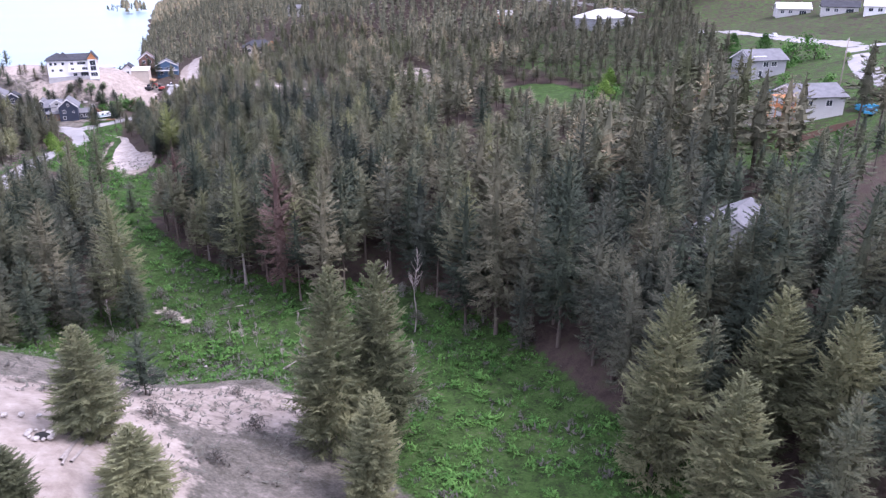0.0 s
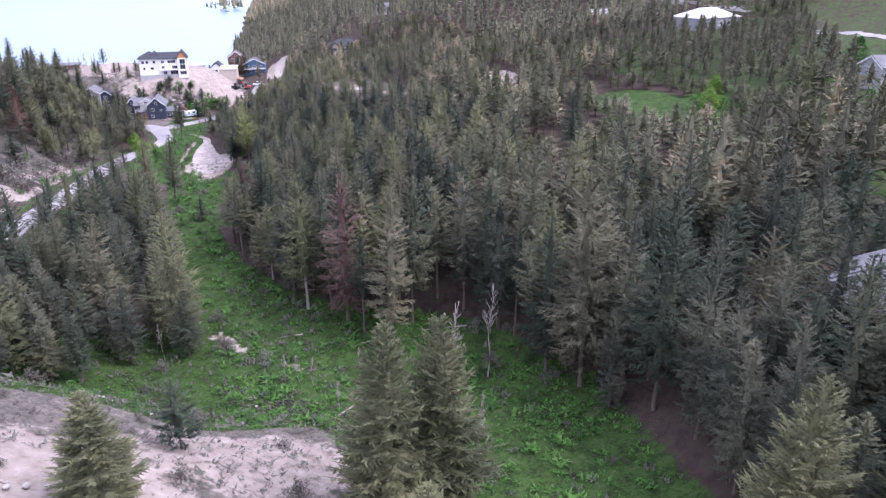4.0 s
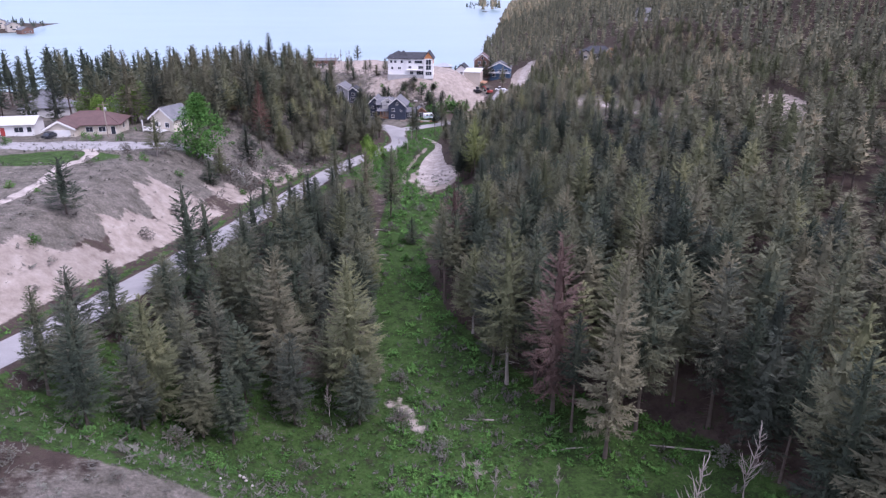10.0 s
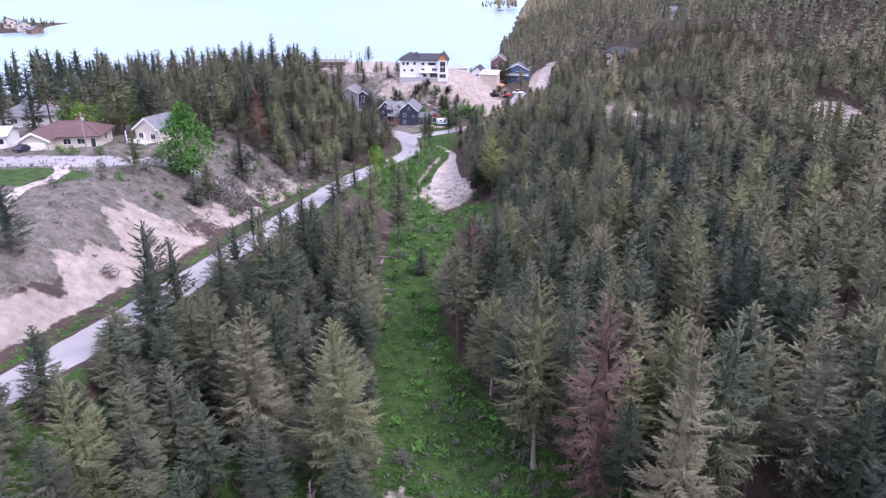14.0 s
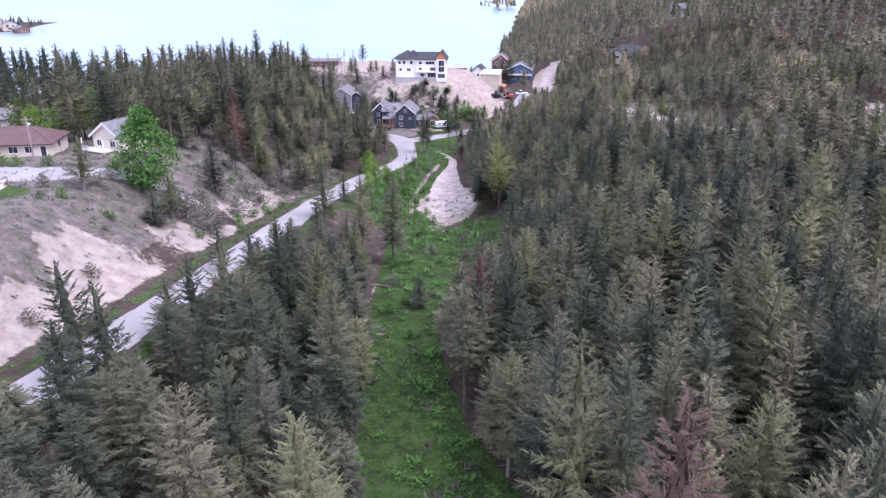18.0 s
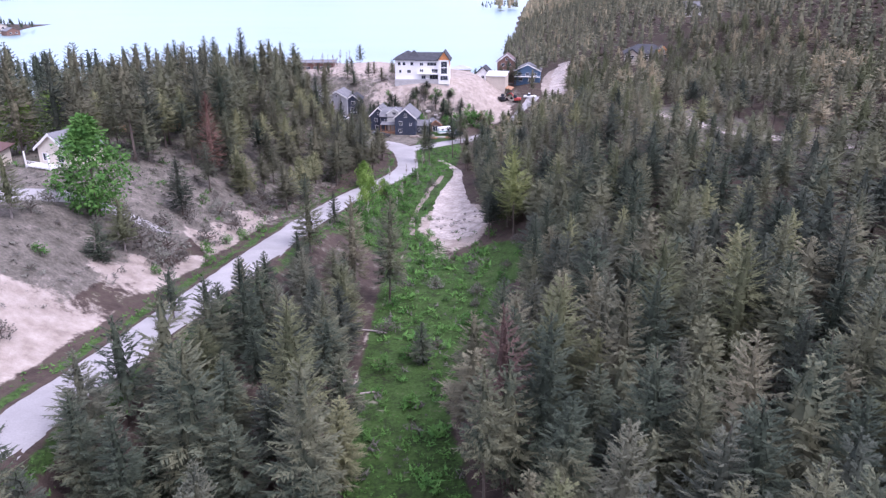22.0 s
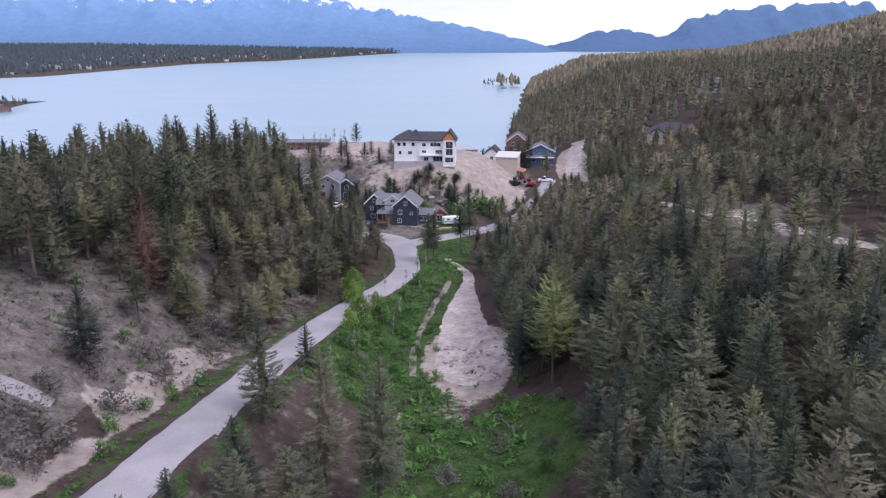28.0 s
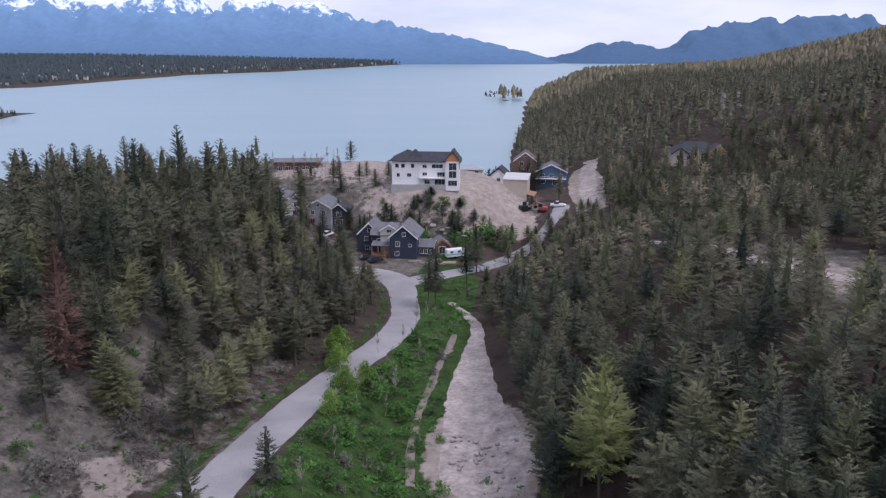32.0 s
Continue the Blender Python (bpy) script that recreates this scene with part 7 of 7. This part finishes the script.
lush = scatter(8, 64, 40, 132, 0.75, 4600, in_draw) + scatter(-4, 20, 128, 240, 0.9, 900, in_draw) + scatter(-12, 22, 225, 345, 0.9, 1600, in_draw)
undergrowth("undergrowth", [p for k, p in enumerate(lush) if k % 5 < 3], 0.6, M_SHRUB, "lush green shrubs and ferns filling the draw", 16)
undergrowth("undergrowth", [p for k, p in enumerate(lush) if k % 5 == 3], 0.95, M_LEAF, "bright green leafy shrubs in the draw", 18)
undergrowth("dry_weeds", [p for k, p in enumerate(lush) if k % 5 == 4], 0.7, M_SAGE, "dead grey-brown weeds among the green brush", 11, 1.1)


def on_dry(x, y):
    g, s, d = zone_at(x, y)
    return d > 0.3 and g < 0.75 and s < 0.86 and abs(x - road_at(y)) > 4.5


sage = scatter(-95, -14, 96, 262, 1.5, 2300, on_dry) + scatter(-34, 34, 62, 104, 1.2, 900, on_dry) + scatter(-24, 26, 340, 398, 1.4, 500, lambda x, y: on_dry(x, y) and not (y < 356 and abs(x) < 14)) + scatter(-70, 24, 384, 420, 1.6, 700, on_dry)
undergrowth("dry_brush", sage, 0.75, M_SAGE, "grey-brown sage and dry grass tufts", 9)


def verge(x, y):
    return 4.0 < abs(x - road_at(y)) < 6.6


slope_brush = scatter(-64, -8, 222, 352, 1.25, 2200, lambda x, y: x < road_at(y) - 6)
undergrowth("slope_brush", mixed(slope_brush, 2, 0), 0.85, M_SAGE, "grey brush over the dry slope", 9)
undergrowth("slope_brush", mixed(slope_brush, 2, 1), 0.8, M_SHRUB, "low green brush over the dry slope", 8)
undergrowth("bluff_brush", scatter(-66, 22, 378, 436, 1.7, 1100, lambda x, y: zone_at(x, y)[1] < 0.7 and not (y < 384 and abs(x) < 15)), 0.9, M_NEEDLE_OLIVE, "olive brush on the bluff's flank", 10)
undergrowth("verge_grass", scatter(-50, 8, 90, 330, 0.8, 1700, verge), 0.5, M_SHRUB, "green weeds along the road's edge", 9)
floor_brush = scatter(14, 60, 96, 250, 1.6, 1500, lambda x, y: 4 < x - float(axis_x(y)) < 40)
undergrowth("forest_brush", floor_brush, 0.6, M_SHRUB, "scattered low brush under the firs", 7)
undergrowth("low_left_brush", scatter(-30, 22, 92, 130, 1.1, 1100, lambda x, y: x > road_at(y) + 5), 0.6, M_SHRUB, "low green brush below the road", 9)
undergrowth("dry_weeds", scatter(-30, 26, 92, 132, 1.0, 900, lambda x, y: x > road_at(y) + 5), 0.55, M_SAGE, "dead grey weeds below the road", 9, 1.1)
dead_twigs = [(24, 92), (27, 90), (30, 86), (22, 96), (33, 88), (36, 78), (31, 80), (34, 84), (-6, 236), (-4, 246), (2, 268), (5, 286), (2, 290), (-2, 284), (4, 300), (6, 306), (1, 262), (-3, 262)]
for tx, ty in dead_twigs:
    plant("twiggy", tx, ty, srng.uniform(3.5, 6.5), group="bare saplings")

# ---- single bushes of the draw, the bank and the gardens ----
draw_bushes = scatter(8, 58, 74, 128, 4.6, 46, lambda x, y: zone_at(x, y)[0] > 0.4 and zone_at(x, y)[1] < 0.4) + scatter(-26, 8, 92, 126, 4.5, 18, lambda x, y: x > road_at(y) + 7) + scatter(-3, 9, 238, 322, 3.4, 34, lambda x, y: x > road_at(y) + 5) + scatter(3, 26, 170, 238, 4.2, 34, lambda x, y: zone_at(x, y)[0] > 0.4)
for bx, by in draw_bushes:
    plant(srng.choice(("bush", "bush", "grey_bush")), bx, by, srng.uniform(1.0, 2.3), group="bushes of the draw")
bank_bushes = scatter(-52, -22, 186, 300, 4.4, 60, lambda x, y: x < road_at(y) - 8) + scatter(-60, -34, 110, 186, 6, 16, lambda x, y: x < road_at(y) - 9) + scatter(-24, 26, 64, 94, 6, 12, lambda x, y: zone_at(x, y)[2] > 0.3)
for bx, by in bank_bushes:
    plant(srng.choice(("grey_bush", "grey_bush", "bush")), bx, by, srng.uniform(0.8, 2.1), group="bushes on the dry bank")
for bx, by in scatter(122, 212, 92, 144, 7.5, 26, lambda x, y: not any(math.hypot(x - a, y - b) < r * 0.75 for a, b, r in HOUSES)):
    plant(srng.choice(("bush", "lime", "bush")), bx, by, srng.uniform(2.0, 4.5), group="garden bushes")
for bx, by, bh in ((-4.5, 262, 5), (-2.5, 268, 4.2), (-6, 256, 3.6), (-7.5, 274, 4.6), (138, 168, 6), (146, 176, 7)):
    plant("lime", bx, by, bh, group="lime bushes")

# ---- growth below and beside the bluff ----
for bx, by in scatter(-14, 24, 381, 401, 3.0, 34, lambda x, y: math.hypot(x + 2, y - 372) > 11):
    plant(srng.choice(("bush", "bush", "grey_bush", "twiggy")), bx, by, srng.uniform(1.6, 3.6), group="brush below the bluff")
for bx, by, bh in ((4, 386, 9), (8, 389, 8), (12, 385, 9.5), (16, 391, 7.5), (-4, 391, 8), (0, 394, 7), (-9, 388, 8.5)):
    plant("bare" if int(bx) % 3 else "edge", bx, by, bh, group="thin trees below the bluff")
for bx, by, bh in ((33, 452, 13), (36, 456, 12), (39.5, 452, 14.5), (43, 457, 14), (46.5, 453, 15), (30, 457, 9)):
    plant("fir", bx, by, bh, group="dark firs behind the sheds")
for bx, by in scatter(-38, -9, 276, 346, 6.2, 18, lambda x, y: x < road_at(y) - 8 and not open_ground(x, y)):
    plant(srng.choice(("yellow", "pale", "pine", "yellow")), bx, by, srng.uniform(7, 11), group="firs above the road bend")
for bx, by, bh in ((-27, 327, 15), (-26, 368, 9)):
    plant("fir", bx, by, bh, group="firs above the road bend")

for k in range(14):
    plant("edge", 21.6 + 0.9 * math.sin(k * 2.2) + 1.2 * (k > 9), 238 + k * 4.3, srng.uniform(10.5, 14), group="trees along the gravel pad")

for bx, by in scatter(-52, -22, 236, 282, 6.5, 15, lambda x, y: x < road_at(y) - 9 and not open_ground(x, y)):
    plant(srng.choice(("yellow", "pale", "pine", "edge")), bx, by, srng.uniform(7.5, 12), group="olive firs on the dry slope")


# ---- mountains beyond the lake ----
def range_mesh(name, mat, label, x0, x1, y0, depth, crest, seed, rows=46):
    """A far mountain range: ridged relief that rises to a crest line given by bearing."""
    n = int((x1 - x0) / 26)
    verts, faces = [], []
    for r in range(rows):
        v = r / (rows - 1)
        for c in range(n):
            x = x0 + (x1 - x0) * c / (n - 1)
            y = y0 + depth * v - abs(x) * 0.04
            top = np.interp(x, crest[0::2], crest[1::2])
            p = Vector((x * 0.0042, y * 0.0042, seed))
            rid = noise.ridged_multi_fractal(p, 0.95, 2.1, 7, 1.0, 2.0)
            fine = noise.fractal(p * 5, 0.9, 2.0, 5)
            body = min(1.0, v * 1.18) ** 0.9
            z = top * body * (0.58 + 0.27 * rid * body) + fine * 14 * body
            verts.append((x, y, float(lift(y)) - 6 + z))
    for r in range(rows - 1):
        for c in range(n - 1):
            o = r * n + c
            faces.append((o, o + 1, o + n + 1, o + n))
    tagged(new(name, mesh_of(name, verts, faces, mat, True)), label, "mountains", kind="structure")


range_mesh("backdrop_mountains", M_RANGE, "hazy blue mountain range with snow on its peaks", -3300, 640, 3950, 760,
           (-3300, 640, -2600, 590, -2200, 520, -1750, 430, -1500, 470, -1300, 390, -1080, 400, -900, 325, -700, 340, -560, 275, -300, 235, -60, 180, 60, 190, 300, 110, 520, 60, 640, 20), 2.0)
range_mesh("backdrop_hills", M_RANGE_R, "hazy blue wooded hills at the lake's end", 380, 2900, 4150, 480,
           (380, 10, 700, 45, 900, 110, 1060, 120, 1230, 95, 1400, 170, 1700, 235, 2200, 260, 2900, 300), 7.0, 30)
